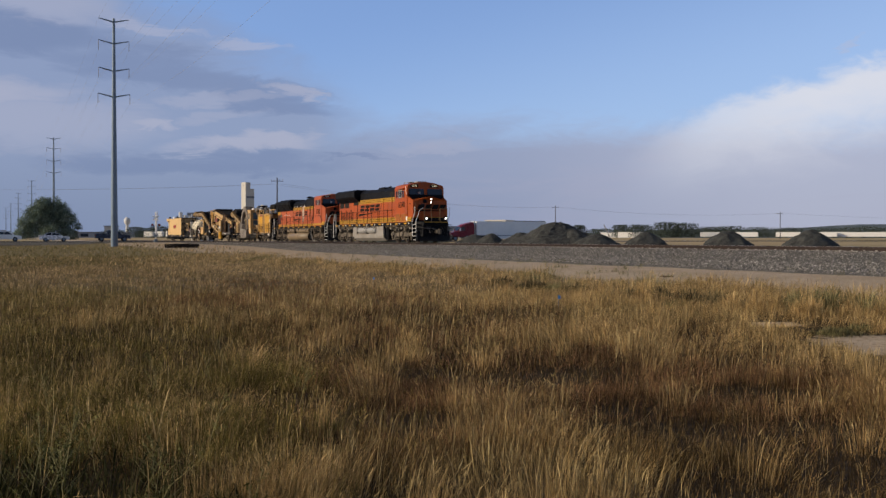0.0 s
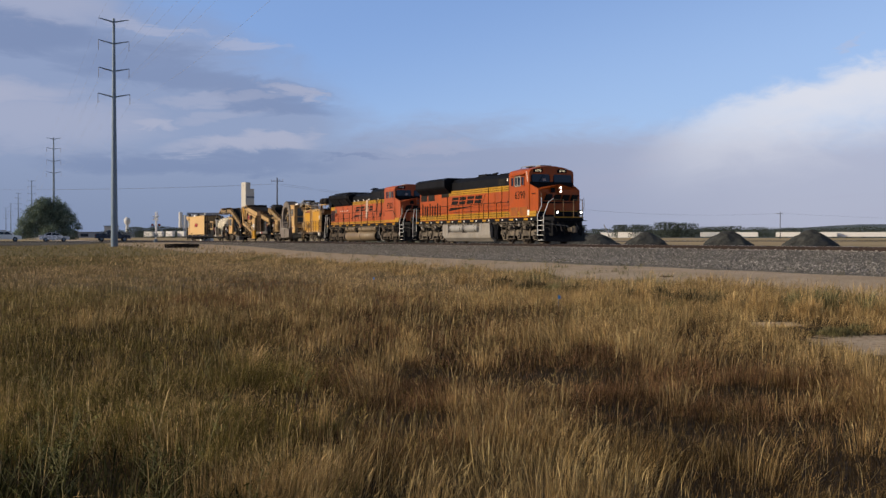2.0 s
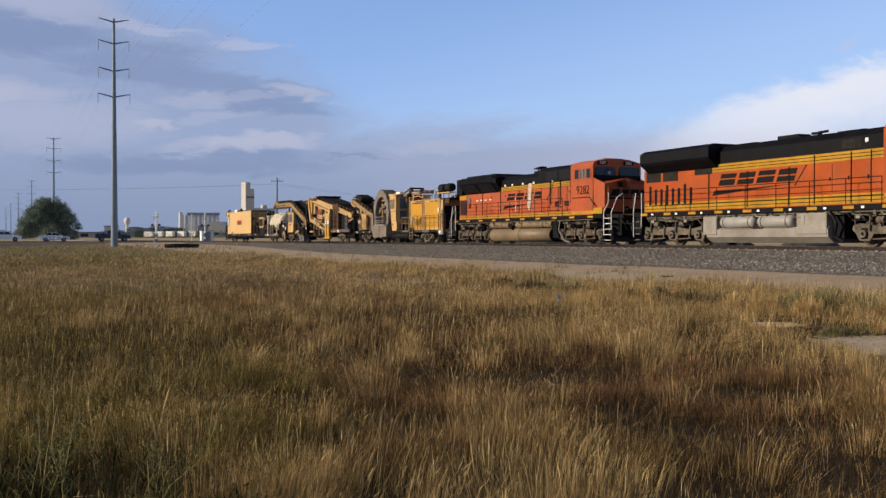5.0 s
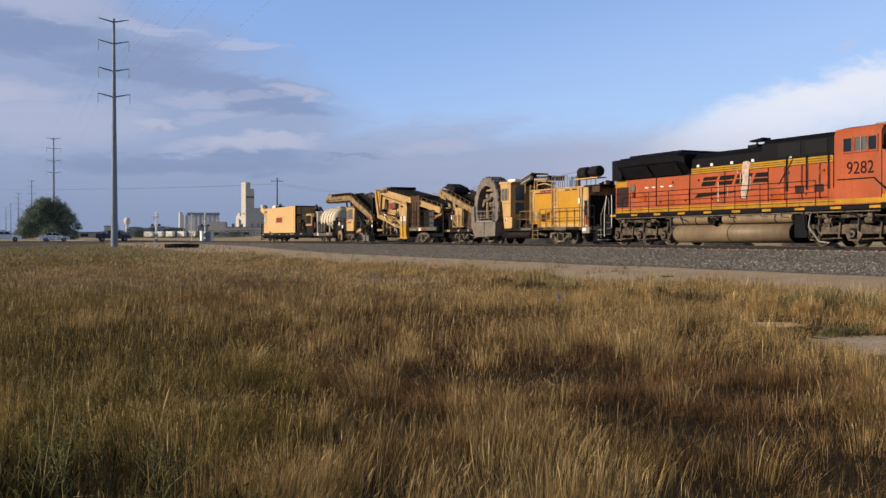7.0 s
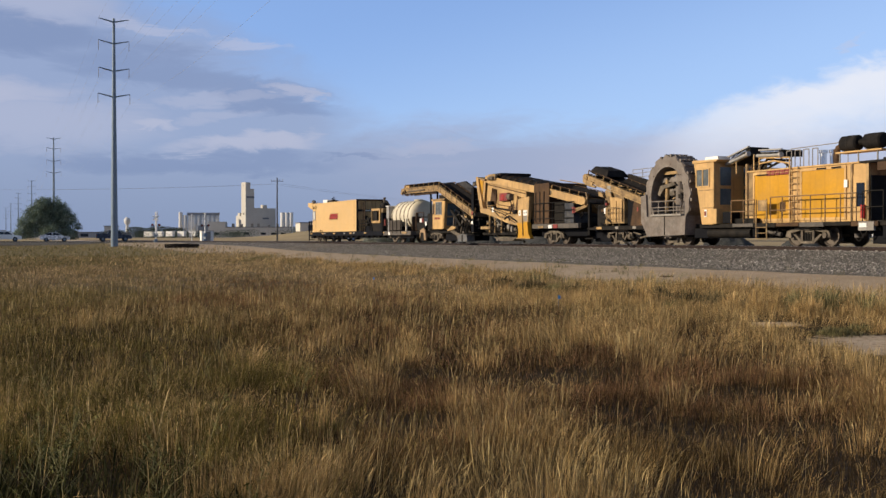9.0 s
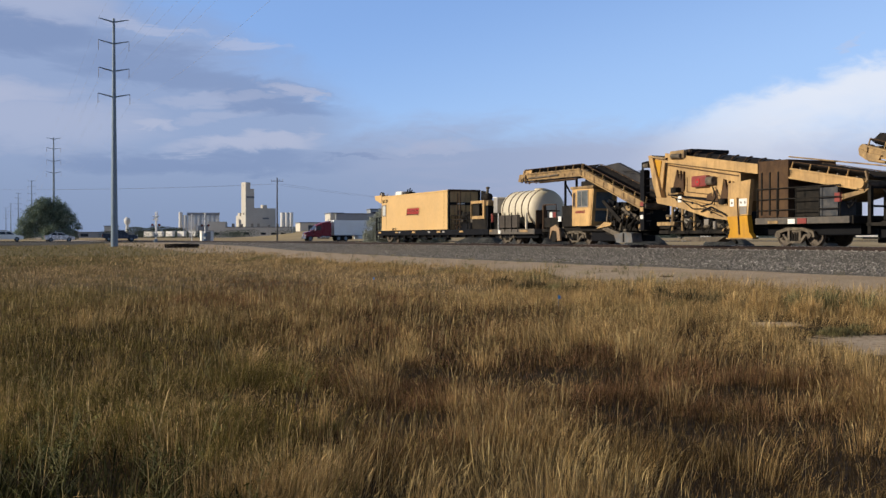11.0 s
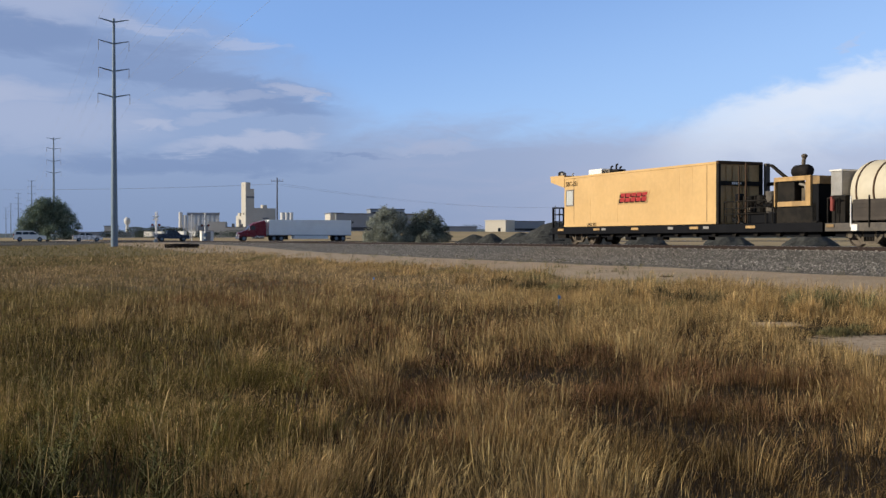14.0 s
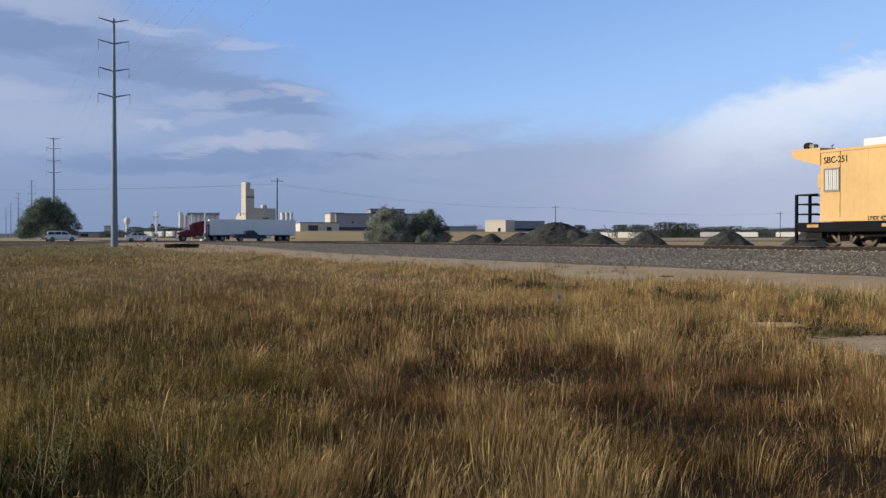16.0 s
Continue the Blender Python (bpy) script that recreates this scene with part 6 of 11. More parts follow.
    part("pilot", loft([[(q + 0.3, -1.4, 0.5), (q + 0.3, 1.4, 0.5), (q + 0.3, 1.4, 1.46), (q + 0.3, -1.4, 1.46)], [(fp - 0.2, -1.0, 0.5), (fp - 0.2, 1.0, 0.5), (fp - 0.2, 1.0, 1.46), (fp - 0.2, -1.0, 1.46)]]), BLACK, v)
    pl = [[(fp - 0.75, -1.35, 0.16), (fp - 0.45, -1.35, 0.16), (fp - 0.55, -1.35, 0.95), (fp - 0.75, -1.35, 0.95)],
          [(fp - 0.1, 0, 0.14), (fp + 0.22, 0, 0.14), (fp + 0.0, 0, 1.0), (fp - 0.2, 0, 1.0)],
          [(fp - 0.75, 1.35, 0.16), (fp - 0.45, 1.35, 0.16), (fp - 0.55, 1.35, 0.95), (fp - 0.75, 1.35, 0.95)]]
    part("snow_plough", loft(pl), BLACK, v)
    cp = part("coupler", box(fp - 0.2, fp + 0.55, -0.16, 0.16, 0.72, 1.0, bevel=0.06), STEEL_DUST, v)
    part("knuckle", rod((fp + 0.5, 0.08, 0.68), (fp + 0.5, 0.08, 1.05), 0.14, seg=10), STEEL_DUST, cp)
    for y in (-0.55, -0.35, 0.35, 0.55):
        part("air_hose", pipe([(fp - 0.1, y, 1.2), (fp + 0.25, y, 1.0), (fp + 0.3, y * 0.8, 0.55)], 0.03), BLACK, v)
    part("uncoupling_lever", pipe([(fp - 0.02, -1.25, 1.2), (fp + 0.05, -0.9, 1.12), (fp + 0.12, -0.3, 1.1), (fp + 0.15, -0.1, 0.95)], 0.022), TANK_GREY, v)
    for k, y in enumerate((-1.05, -0.72, -0.45, 0.45, 0.72)):
        part("hose_bracket", box(fp - 0.06, fp + 0.02, y - 0.06, y + 0.06, 1.12, 1.30, bevel=0.015), STEEL_DARK, v)
        part("jumper_hose", pipe([(fp + 0.02, y, 1.2), (fp + 0.16, y + 0.05, 1.02), (fp + 0.18, y + 0.12, 0.82 - 0.06 * (k % 2)), (fp + 0.06, y + 0.2, 0.78)], 0.024, seg=6), (BELT, TANK_GREY_DARK)[k % 2], v)
    part("coupler_pocket", box(fp - 0.08, fp + 0.03, -0.34, 0.34, 0.62, 1.10, bevel=0.03), STEEL_DARK, v)
    for y in (-0.9, -0.45, 0.45, 0.9):
        part("plough_rib", plate([(fp - 0.42 + 0.3 * (1 - abs(y)), 0.2), (fp - 0.36 + 0.3 * (1 - abs(y)), 0.2), (fp - 0.5 + 0.3 * (1 - abs(y)), 0.92), (fp - 0.56 + 0.3 * (1 - abs(y)), 0.92)], y - 0.02, y + 0.02), STEEL_DARK, v)
    part("grab_handle", pipe([(q + 0.12, -1.3, 2.3), (q + 0.16, -1.3, 2.3), (q + 0.16, -1.3, 3.0), (q + 0.12, -1.3, 3.0)], 0.018, seg=6), RAIL_BROWN, nose)
    part("wiper", rod((cab_q1 + 0.06, -0.9, 3.78), (cab_q1 + 0.03, -0.55, 4.2), 0.014, seg=5), BLACK, v)
    part("windshield_paper", box(cab_q1 + 0.035, cab_q1 + 0.048, -0.62, -0.44, 3.82, 3.98), RESERVOIR, v)
    for y in (-0.80, 0.80):
        d = part("ditch_light_case", box(fp - 0.2, fp - 0.02, y - 0.15, y + 0.15, 1.72, 2.02, bevel=0.03), BLACK, v)
        part("ditch_light", rod((fp - 0.02, y, 1.87), (fp + 0.01, y, 1.87), 0.068, seg=16), HEADLIGHT if lit else GREY_GLASS, d)
    for y in (-0.95, -0.35, 0.35, 0.95):
        part("front_rail", pipe([(fp - 0.1, y, 1.62), (fp - 0.1, y, 2.65)], 0.022), RAIL_BROWN, v)
    for y in (-1, 1):
        part("front_handrail", pipe([(fp - 0.1, y * 0.35, 2.62), (fp - 0.1, y * 0.95, 2.62)], 0.022), RAIL_BROWN, v)
        for k in range(5):
            z = 0.22 + 0.29 * k
            part("step", box(q + 0.05, q + 0.75, y * 1.25 - 0.22, y * 1.25 + 0.22, z, z + 0.04), BLACK, v)
            yy = y * 1.47
            part("step_edge", box(q + 0.08, q + 0.72, yy - 0.02, yy + 0.02, z + 0.01, z + 0.038), WHITE, v, "white-painted step edge")
        part("step_side", plate([(q - 0.03, 0.12), (q + 0.04, 0.12), (q + 0.04, 1.62), (q - 0.03, 1.62)], y * 1.45 - 0.02 if y > 0 else -1.48, y * 1.48 if y > 0 else -1.0), BLACK, v)
        part("step_handrail", pipe([(q + 0.02, y * 1.5, 0.5), (q + 0.02, y * 1.5, 1.75), (q + 0.42, y * 1.46, 2.25), (q + 0.42, y * 1.46, 2.7), (q + 0.34, y * 1.44, 2.75)], 0.021), WHITE, v)
        if y < 0:
            part("step_handrail", pipe([(q + 0.72, y * 1.48, 0.8), (q + 0.72, y * 1.48, 1.7), (q + 1.02, y * 1.3, 2.5), (q + 1.05, y * 1.0, 2.68)], 0.021), WHITE, v)
    # windshields and number boards on the cab front
    for y0, y1 in ((-1.36, -0.16), (0.16, 1.36)):
        front_pane(v, cab_q1 + 0.02, y0, y1, 3.76, 4.32, 0.06, WINDSHIELD, BLACK)
    for y in (-0.95, 0.72):
        nb = part("number_board", box(cab_q1 - 0.1, cab_q1 + 0.05, y - 0.32, y + 0.32, 4.33, 4.55, bevel=0.02), BLACK, v)
        part("number", front_text(num, 0.21, cab_q1 + 0.056, y, 4.37), BOARD_GLOW if lit else WHITE, nb, "lit number-board digits" if lit else "")
    return fp


def fuel_tank(v, q0, q1, mat, z0=0.14, z1=1.14):
    o = [(-1.12, z0), (-1.42, z0 + 0.25), (-1.45, z1 - 0.1), (-1.3, z1), (1.3, z1), (1.45, z1 - 0.1), (1.42, z0 + 0.25), (1.12, z0)]
    return part("fuel_tank", section(o, q0, q1), mat, v)


def hood_section(v, q0, q1, hw, zb, ze, zt, mat, name="hood"):
    o = [(-hw, zb), (-hw, ze), (-hw + 0.22, zt), (hw - 0.22, zt), (hw, ze), (hw, zb)]
    return part(name, section(o, q0, q1), mat, v)


def lead_locomotive():
    v = vehicle("locomotive", "clean orange and black diesel locomotive with yellow stripes, headlights lit", -83.5, "locomotive")
    part("frame_sill", box(-94.1, -74.35, -1.5, 1.5, 1.40, 1.62, bevel=0.015), BLACK, v)
    part("underframe", box(-93.5, -74.6, -0.9, 0.9, 1.0, 1.40), STEEL_DARK, v)
    q = -93.4
    while q < -75:
        part("sill_reflector", box(q, q + 0.55, -1.508, -1.49, 1.45, 1.57), STRIPE, v)
        part("sill_mark", box(q + 0.9, q + 1.05, -1.508, -1.49, 1.46, 1.55), WHITE, v)
        q += 1.92
    # long hood
    hw = 0.95
    hood = hood_section(v, -93.9, -77.9, hw, 1.62, 3.72, 3.74, ORANGE)
    part("hood_top", section([(-hw - 0.004, 3.70), (-hw - 0.004, 4.25), (-hw + 0.25, 4.52), (hw - 0.25, 4.52), (hw + 0.004, 4.25), (hw + 0.004, 3.70)], -88.2, -77.9), BLACK, hood, "black hood roof")
    for q in (-86.8, -84.0, -80.6):
        part("roof_hatch", box(q - 0.7, q + 0.7, -0.5, 0.5, 4.5, 4.58, bevel=0.02), BLACK, hood)
    part("exhaust_stack", box(-84.9, -83.6, -0.35, 0.35, 4.5, 4.72, bevel=0.04), BLACK, hood)
    part("horn_cluster", pipe([(-82.5, -0.3, 4.5), (-82.5, -0.3, 4.66), (-82.0, -0.3, 4.68)], 0.06), BLACK, hood)
    part("horn_cluster", pipe([(-82.6, -0.1, 4.5), (-82.6, -0.1, 4.66), (-83.1, -0.1, 4.68)], 0.06), BLACK, hood)
    part("vent_opening", box(-80.6, -79.6, -hw - 0.012, -hw, 3.82, 4.16), STEEL_DARK, hood)
    part("white_notice", box(-79.4, -79.25, -hw - 0.012, -hw, 4.0, 4.15), WHITE, hood)
    # radiator cab with its overhang
    o = [(-hw, 3.55), (-1.42, 3.92), (-1.5, 4.05), (-1.5, 4.50), (-1.2, 4.66), (1.2, 4.66), (1.5, 4.50), (1.5, 4.05), (1.42, 3.92), (hw, 3.55)]
    part("radiator_housing", section(o, -93.5, -88.1), BLACK, hood, "black overhanging radiator housing")
    for a, b in ((-93.7, -92.5), (-92.3, -91.1), (-89.8, -88.5)):
        part("radiator_grille", box(a, b, -hw - 0.015, -hw, 3.12 if a < -90 else 3.3, 3.66), STEEL_DARK, hood)
    for i in range(8):
        q = -93.45 + 0.47 * i
        h = 0.95 if i % 3 == 0 else 0.78
        part("louvre", box(q, q + 0.17, -hw - 0.02, -hw, 1.98, 1.98 + h), BLACK, hood)
    # painted bands and hood doors
    part("upper_stripe", box(-88.9, -78.0, -hw - 0.010, -hw, 3.36, 3.71), STRIPE, hood)
    for z in (3.45, 3.58):
        part("stripe_line", box(-88.9, -78.0, -hw - 0.014, -hw - 0.010, z, z + 0.028), LETTER, hood)
    part("lower_stripe", box(-93.9, -78.0, -hw - 0.010, -hw, 1.68, 2.06), STRIPE, hood)
    for z in (1.78, 1.93):
        part("stripe_line", box(-93.9, -78.0, -hw - 0.014, -hw - 0.010, z, z + 0.028), LETTER, hood)
    for q in (-88.75, -86.1, -83.5, -82.05, -80.1, -79.1, -78.1):
        part("door_seam", box(q, q + 0.03, -hw - 0.04, -hw - 0.008, 1.7, 3.68 if q > -82.5 else 3.3), LETTER, hood)
    for i in range(4):
        q = -82.0 + 0.98 * i
        part("hood_door", box(q, q + 0.92, -hw - 0.03, -hw, 2.12, 3.28, bevel=0.012), ORANGE, hood)
        part("door_latch", box(q + 0.8, q + 0.86, -hw - 0.05, -hw - 0.03, 2.6, 2.75), LETTER, hood)
    for i in range(5):
        q = -88.6 + 1.3 * i
        part("hood_panel", box(q, q + 1.26, -hw - 0.008, -hw, 2.1, 3.33, bevel=0.004), ORANGE, hood)
    part("panel_seam", plate([(-83.2, 2.5), (-83.13, 2.5), (-82.45, 3.33), (-82.52, 3.33)], -hw - 0.014, -hw - 0.004), LETTER, hood)
    slanted(v, -88.05, -83.0, 2.72, 3.24, -hw - 0.012, 4, LETTER, "black slanted emblem strokes on the hood")
    part("emblem_bar", plate([(-88.5, 2.28), (-88.3, 2.52), (-86.4, 2.52), (-83.2, 2.60), (-86.4, 2.42)], -hw - 0.018, -hw), LETTER, v)
    # operator's cab
    cab = cab_body(v, -77.95, -75.35, ORANGE)
    part("cab_roof_equipment", box(-77.3, -76.8, -0.7, 0.7, 4.72, 4.80, bevel=0.03), STEEL_DARK, cab)
    part("roof_ridge", pipe([(-77.6, -0.9, 4.66), (-77.5, -0.9, 4.78), (-75.8, -0.9, 4.76), (-75.7, -0.9, 4.64)], 0.02), TANK_GREY, cab)
    part("roof_antenna_dome", box(-76.7, -76.0, -0.4, 0.4, 4.74, 4.83, bevel=0.04), TANK_GREY, cab)
    part("window_visor", loft([[(-77.8, -1.55, 4.16), (-77.8, -1.57, 4.2), (-77.8, -1.55, 4.24)], [(-75.85, -1.55, 4.2), (-75.85, -1.75, 4.2), (-75.85, -1.55, 4.3)]]), ORANGE, cab)
    for a, b in ((-77.62, -77.32), (-77.1, -76.42), (-76.28, -75.95)):
        window_pane(cab, a, b, 3.58, 4.08, NEAR, DARK_GLASS, ORANGE if a != -77.1 else TANK_GREY)
        window_pane(cab, a, b, 3.58, 4.08, FAR, DARK_GLASS, ORANGE, 1)
    part("window_bar", box(-76.80, -76.72, -1.6, -1.55, 3.56, 4.1), TANK_GREY, cab)
    part("road_number", side_text("6390", 0.68, -76.5, NEAR - 0.008, 2.76), LETTER, cab)
    part("cab_stripe", box(-77.9, -74.45, NEAR - 0.008, NEAR, 1.66, 1.98), STRIPE, cab)
    part("stripe_line", box(-77.9, -74.45, NEAR - 0.012, NEAR - 0.008, 1.80, 1.82), LETTER, cab)
    for a in (-77.75, -76.55):
        part("access_panel", box(a, a + 1.02, NEAR - 0.02, NEAR, 1.70, 2.25, bevel=0.01), PANEL_BROWN, cab)
    part("cab_notice", box(-75.7, -75.3, NEAR - 0.016, NEAR, 1.72, 2.06), WHITE, cab)
    part("corner_post_strip", plate([(-75.52, 3.75), (-75.47, 3.75), (-75.62, 4.4), (-75.67, 4.4)], NEAR - 0.012, NEAR), WHITE, cab)
    part("nose_side_mark", box(-75.1, -74.7, -1.524, -1.51, 3.0, 3.04), LETTER, cab)
    locomotive_front(v, -74.4, "6390", ORANGE, -75.4, -75.35)
    # below the frame
    fuel_tank(v, -88.3, -80.8, TANK_GREY, 0.14, 0.80)
    for a, b in ((-87.3, -85.05), (-84.85, -82.75)):
        res = part("air_reservoir", turned([(0.05, a), (0.2, a + 0.03), (0.27, a + 0.14), (0.27, b - 0.14), (0.2, b - 0.03), (0.05, b)], 22, "x"), RESERVOIR, v, "pale grey air reservoir", smooth=True)
        res.location = (0, -1.30, 1.04)
        for e in (a + 0.3, b - 0.3):
            part("reservoir_strap", rod((e - 0.02, -1.30, 1.04), (e + 0.02, -1.30, 1.04), 0.276, seg=20), STEEL_DARK, v)
    # black backing added so the gaps round the reservoirs look shaded
    part("reservoir_backing", box(-87.5, -82.5, -1.0, 1.0, 0.8, 1.4), BLACK, v)
    part("battery_box", box(-82.5, -80.85, -1.47, -1.0, 0.5, 1.34, bevel=0.03), TANK_GREY, v)
    part("battery_box_lid", box(-82.2, -82.05, -1.49, -1.47, 0.9, 1.28), RESERVOIR, v)
    part("tank_end_box", box(-88.5, -87.55, -1.47, -1.0, 0.5, 1.32, bevel=0.03), TANK_GREY, v)
    part("tank_bracket", box(-85.3, -84.6, -1.4, -1.1, 0.45, 0.95, bevel=0.03), STEEL_DARK, v)
    part("hose_bundle", pipe([(-80.7, -1.45, 1.4), (-80.3, -1.47, 0.9), (-80.5, -1.4, 0.4), (-80.1, -1.3, 0.2)], 0.06), BLACK, v)
    part("equipment_rack", box(-79.9, -74.9, -1.3, -1.0, 1.22, 1.32), STEEL_DARK, v)
    part("conduit", rod((-93, -1.4, 1.34), (-75, -1.4, 1.34), 0.03), STEEL_DUST, v)
    part("conduit", rod((-93, -1.36, 1.27), (-80, -1.36, 1.27), 0.025), STEEL_DUST, v)
    # black plate closing the gap between tank and truck
    part("tank_rear_plate", box(-80.8, -80.2, -1.2, 1.2, 0.3, 1.35, bevel=0.03), BLACK, v)
    for q in (-79.6, -78.2, -76.4, -75.4):
        part("side_pipe", pipe([(q, -1.42, 1.38), (q + 0.1, -1.45, 1.25), (q + 0.5, -1.44, 1.2), (q + 0.55, -1.3, 1.05)], 0.03, seg=6), STEEL_DUST, v)
    fit = random.Random(31)
    for k in range(16):
        a = -92.8 + 1.12 * k + fit.uniform(-0.2, 0.2)
        drop = fit.uniform(0.06, 0.2)
        part("sill_pipe", pipe([(a, -1.43, 1.38), (a + 0.06, -1.45, 1.38 - drop), (a + 0.45, -1.45, 1.36 - drop), (a + 0.6, -1.40, 1.18 - drop)], fit.uniform(0.016, 0.03), seg=6), (STEEL_DUST, TANK_GREY, STEEL_DARK)[k % 3], v)
        part("sill_bracket", box(a + 0.7, a + 0.82, -1.46, -1.38, 1.22, 1.40, bevel=0.01), (STEEL_DUST, STEEL_DARK)[k % 2], v)
    for a in (-79.4, -77.0, -75.2, -92.6, -90.0):
        part("air_valve", box(a, a + 0.22, -1.44, -1.3, 1.08, 1.24, bevel=0.03), TANK_GREY, v)
    bogie3(v, -77.15, 2.02, STEEL_DUST, BLACK)
    bogie3(v, -91.15, 2.02, STEEL_DUST, BLACK)
    railing(v, [-93.3 + 1.92 * i for i in range(8)] + [-78.1], -1.47, 1.62, 2.62, BLACK, 0.019, (2.15,))
    railing(v, [-93.3 + 1.92 * i for i in range(8)] + [-78.1], 1.47, 1.62, 2.62, BLACK, 0.024)
    rear_end(v, -94.1)
    return v


def rear_end(v, q):
    """Steps, white handrails and coupler at a trailing end."""
    part("rear_pilot", box(q + 0.05, q + 0.6, -1.4, 1.4, 0.5, 1.40, bevel=0.04), BLACK, v)
    part("coupler", box(q - 0.55, q + 0.2, -0.16, 0.16, 0.72, 1.0, bevel=0.05), STEEL_DUST, v)
    for y in (-1, 1):
        for k in range(4):
            z = 0.24 + 0.3 * k
            part("step", box(q + 0.05, q + 0.65, y * 1.25 - 0.2, y * 1.25 + 0.2, z, z + 0.04), BLACK, v)
            part("step_edge", box(q + 0.15, q + 0.55, y * 1.46 - 0.02, y * 1.46 + 0.02, z + 0.01, z + 0.03), TANK_GREY, v)
        part("step_handrail", pipe([(q + 0.05, y * 1.5, 0.4), (q + 0.05, y * 1.5, 1.7), (q + 0.1, y * 1.4, 2.6)], 0.022), WHITE, v)
        part("step_handrail", pipe([(q + 0.75, y * 1.5, 0.9), (q + 0.75, y * 1.5, 2.6)], 0.022), WHITE, v)
    part("end_rail", pipe([(q + 0.06, -1.4, 2.6), (q + 0.06, 1.4, 2.6)], 0.025), BLACK, v)


def second_locomotive():
    v = vehicle("locomotive", "faded orange and black diesel locomotive with flared rear radiators", -106.0, "locomotive")
    part("frame_sill", box(-116.6, -96.8, -1.5, 1.5, 1.42, 1.62, bevel=0.015), BLACK, v)
    part("underframe", box(-116, -97, -0.9, 0.9, 1.0, 1.42), STEEL_DARK, v)
    q = -116.0
    while q < -98:
        part("sill_reflector", box(q, q + 0.55, -1.508, -1.49, 1.46, 1.56), STRIPE, v)
        q += 1.95
    hw = 0.95
    hood = hood_section(v, -116.3, -100.1, hw, 1.62, 3.34, 3.36, ORANGE_FADED)
    top = [(-hw - 0.004, 3.34), (-hw - 0.004, 4.05), (-hw + 0.35, 4.33), (hw - 0.35, 4.33), (hw + 0.004, 4.05), (hw + 0.004, 3.34)]
    part("hood_top", section(top, -110.2, -104.9), BLACK, hood, "black hood roof")
    part("intake_housing", section([(-hw - 0.03, 3.36), (-hw - 0.03, 4.35), (-hw + 0.2, 4.56), (hw - 0.2, 4.56), (hw + 0.03, 4.35), (hw + 0.03, 3.36)], -104.9, -100.1), BLACK, hood)
    for a, b in ((-103.9, -102.6), (-102.3, -101.1)):
        part("intake_screen", box(a, b, -hw - 0.045, -hw - 0.03, 3.75, 4.3), SCREEN, hood)
    # flared radiators at the rear
    r0 = [(-hw, 3.36), (-1.45, 4.02), (-1.5, 4.3), (-1.2, 4.46), (1.2, 4.46), (1.5, 4.3), (1.45, 4.02), (hw, 3.36)]
    part("radiator_flare", loft([[(-115.4, y, z) for y, z in r0], [(-110.3, y, z) for y, z in r0], [(-109.9, y * 0.9, z if z < 3.5 else z - 0.12) for y, z in r0]]), BLACK, hood, "black flared radiator housing")
    part("radiator_rear", box(-116.3, -115.4, -1.2, 1.2, 3.36, 4.42, bevel=0.05), BLACK, hood)
    for i in range(2):
        a = -115.0 + 2.4 * i
        part("radiator_screen", loft([[(a, -1.0, 3.42), (a + 2.2, -1.0, 3.42), (a + 2.2, -1.42, 3.93), (a, -1.42, 3.93)], [(a, -1.03, 3.40), (a + 2.2, -1.03, 3.40), (a + 2.2, -1.45, 3.91), (a, -1.45, 3.91)]]), SCREEN, hood)
    part("radiator_roof", box(-114.8, -110.4, -1.1, 1.1, 4.45, 4.56, bevel=0.03), BLACK, hood)
    part("exhaust_stack", box(-106.6, -105.9, -0.35, 0.35, 4.3, 4.5, bevel=0.03), BLACK, hood)
    h = part("horn_cluster", pipe([(-105.9, -0.4, 4.3), (-105.9, -0.4, 4.62)], 0.05), BLACK, hood)
    for dy in (-0.15, 0.0, 0.15):
        part("horn", rod((-106.2, -0.4 + dy, 4.62), (-105.3, -0.4 + dy, 4.64), 0.04, seg=8, r1=0.09), BLACK, h)
    for q in (-109.4, -108.4, -107.0, -105.6, -103.3):
        part("roof_lifting_lug", box(q, q + 0.18, -hw - 0.03, -hw, 3.66, 3.78), WHITE, hood)
    # painted bands
    part("upper_stripe", box(-109.8, -100.2, -hw - 0.040, -hw, 3.36, 3.62), STRIPE, hood)
    for z in (3.43, 3.52):
        part("stripe_line", box(-109.8, -100.2, -hw - 0.045, -hw - 0.040, z, z + 0.022), LETTER, hood)
    part("stripe_line", box(-116.3, -100.1, -hw - 0.014, -hw - 0.010, 1.77, 1.795), LETTER, hood)
    for q in (-112.65, -109.95, -107.4, -104.55, -103.5, -102.5, -101.5, -100.4):
        part("door_seam", box(q, q + 0.028, -hw - 0.038, -hw - 0.006, 1.92, 3.34), LETTER, hood)
    part("rear_stripe", box(-116.32, -115.2, -hw - 0.012, -hw, 3.02, 3.34), STRIPE, hood)
    part("lower_stripe", box(-116.3, -100.1, -hw - 0.010, -hw, 1.66, 1.86), STRIPE, hood)
    part("rear_louvre", box(-116.2, -115.1, -hw - 0.02, -hw, 1.96, 2.98), RED_DARK, hood, "dark red louvred panel")
    fan = part("hand_brake", rod((-114.7, -hw - 0.05, 2.9), (-114.7, -hw, 2.9), 0.24, seg=18), STEEL_DUST, hood)
    part("brake_chain", rod((-114.6, -hw - 0.06, 2.7), (-114.6, -hw - 0.02, 2.45), 0.12, seg=10), ORANGE_FADED, fan)
    for i in range(6):
        q = -112.6 + 1.3 * i
        part("hood_panel", box(q, q + 1.26, -hw - 0.008, -hw, 1.95, 3.28, bevel=0.004), ORANGE_FADED, hood)
    for i in range(4):
        q = -104.5 + 1.0 * i
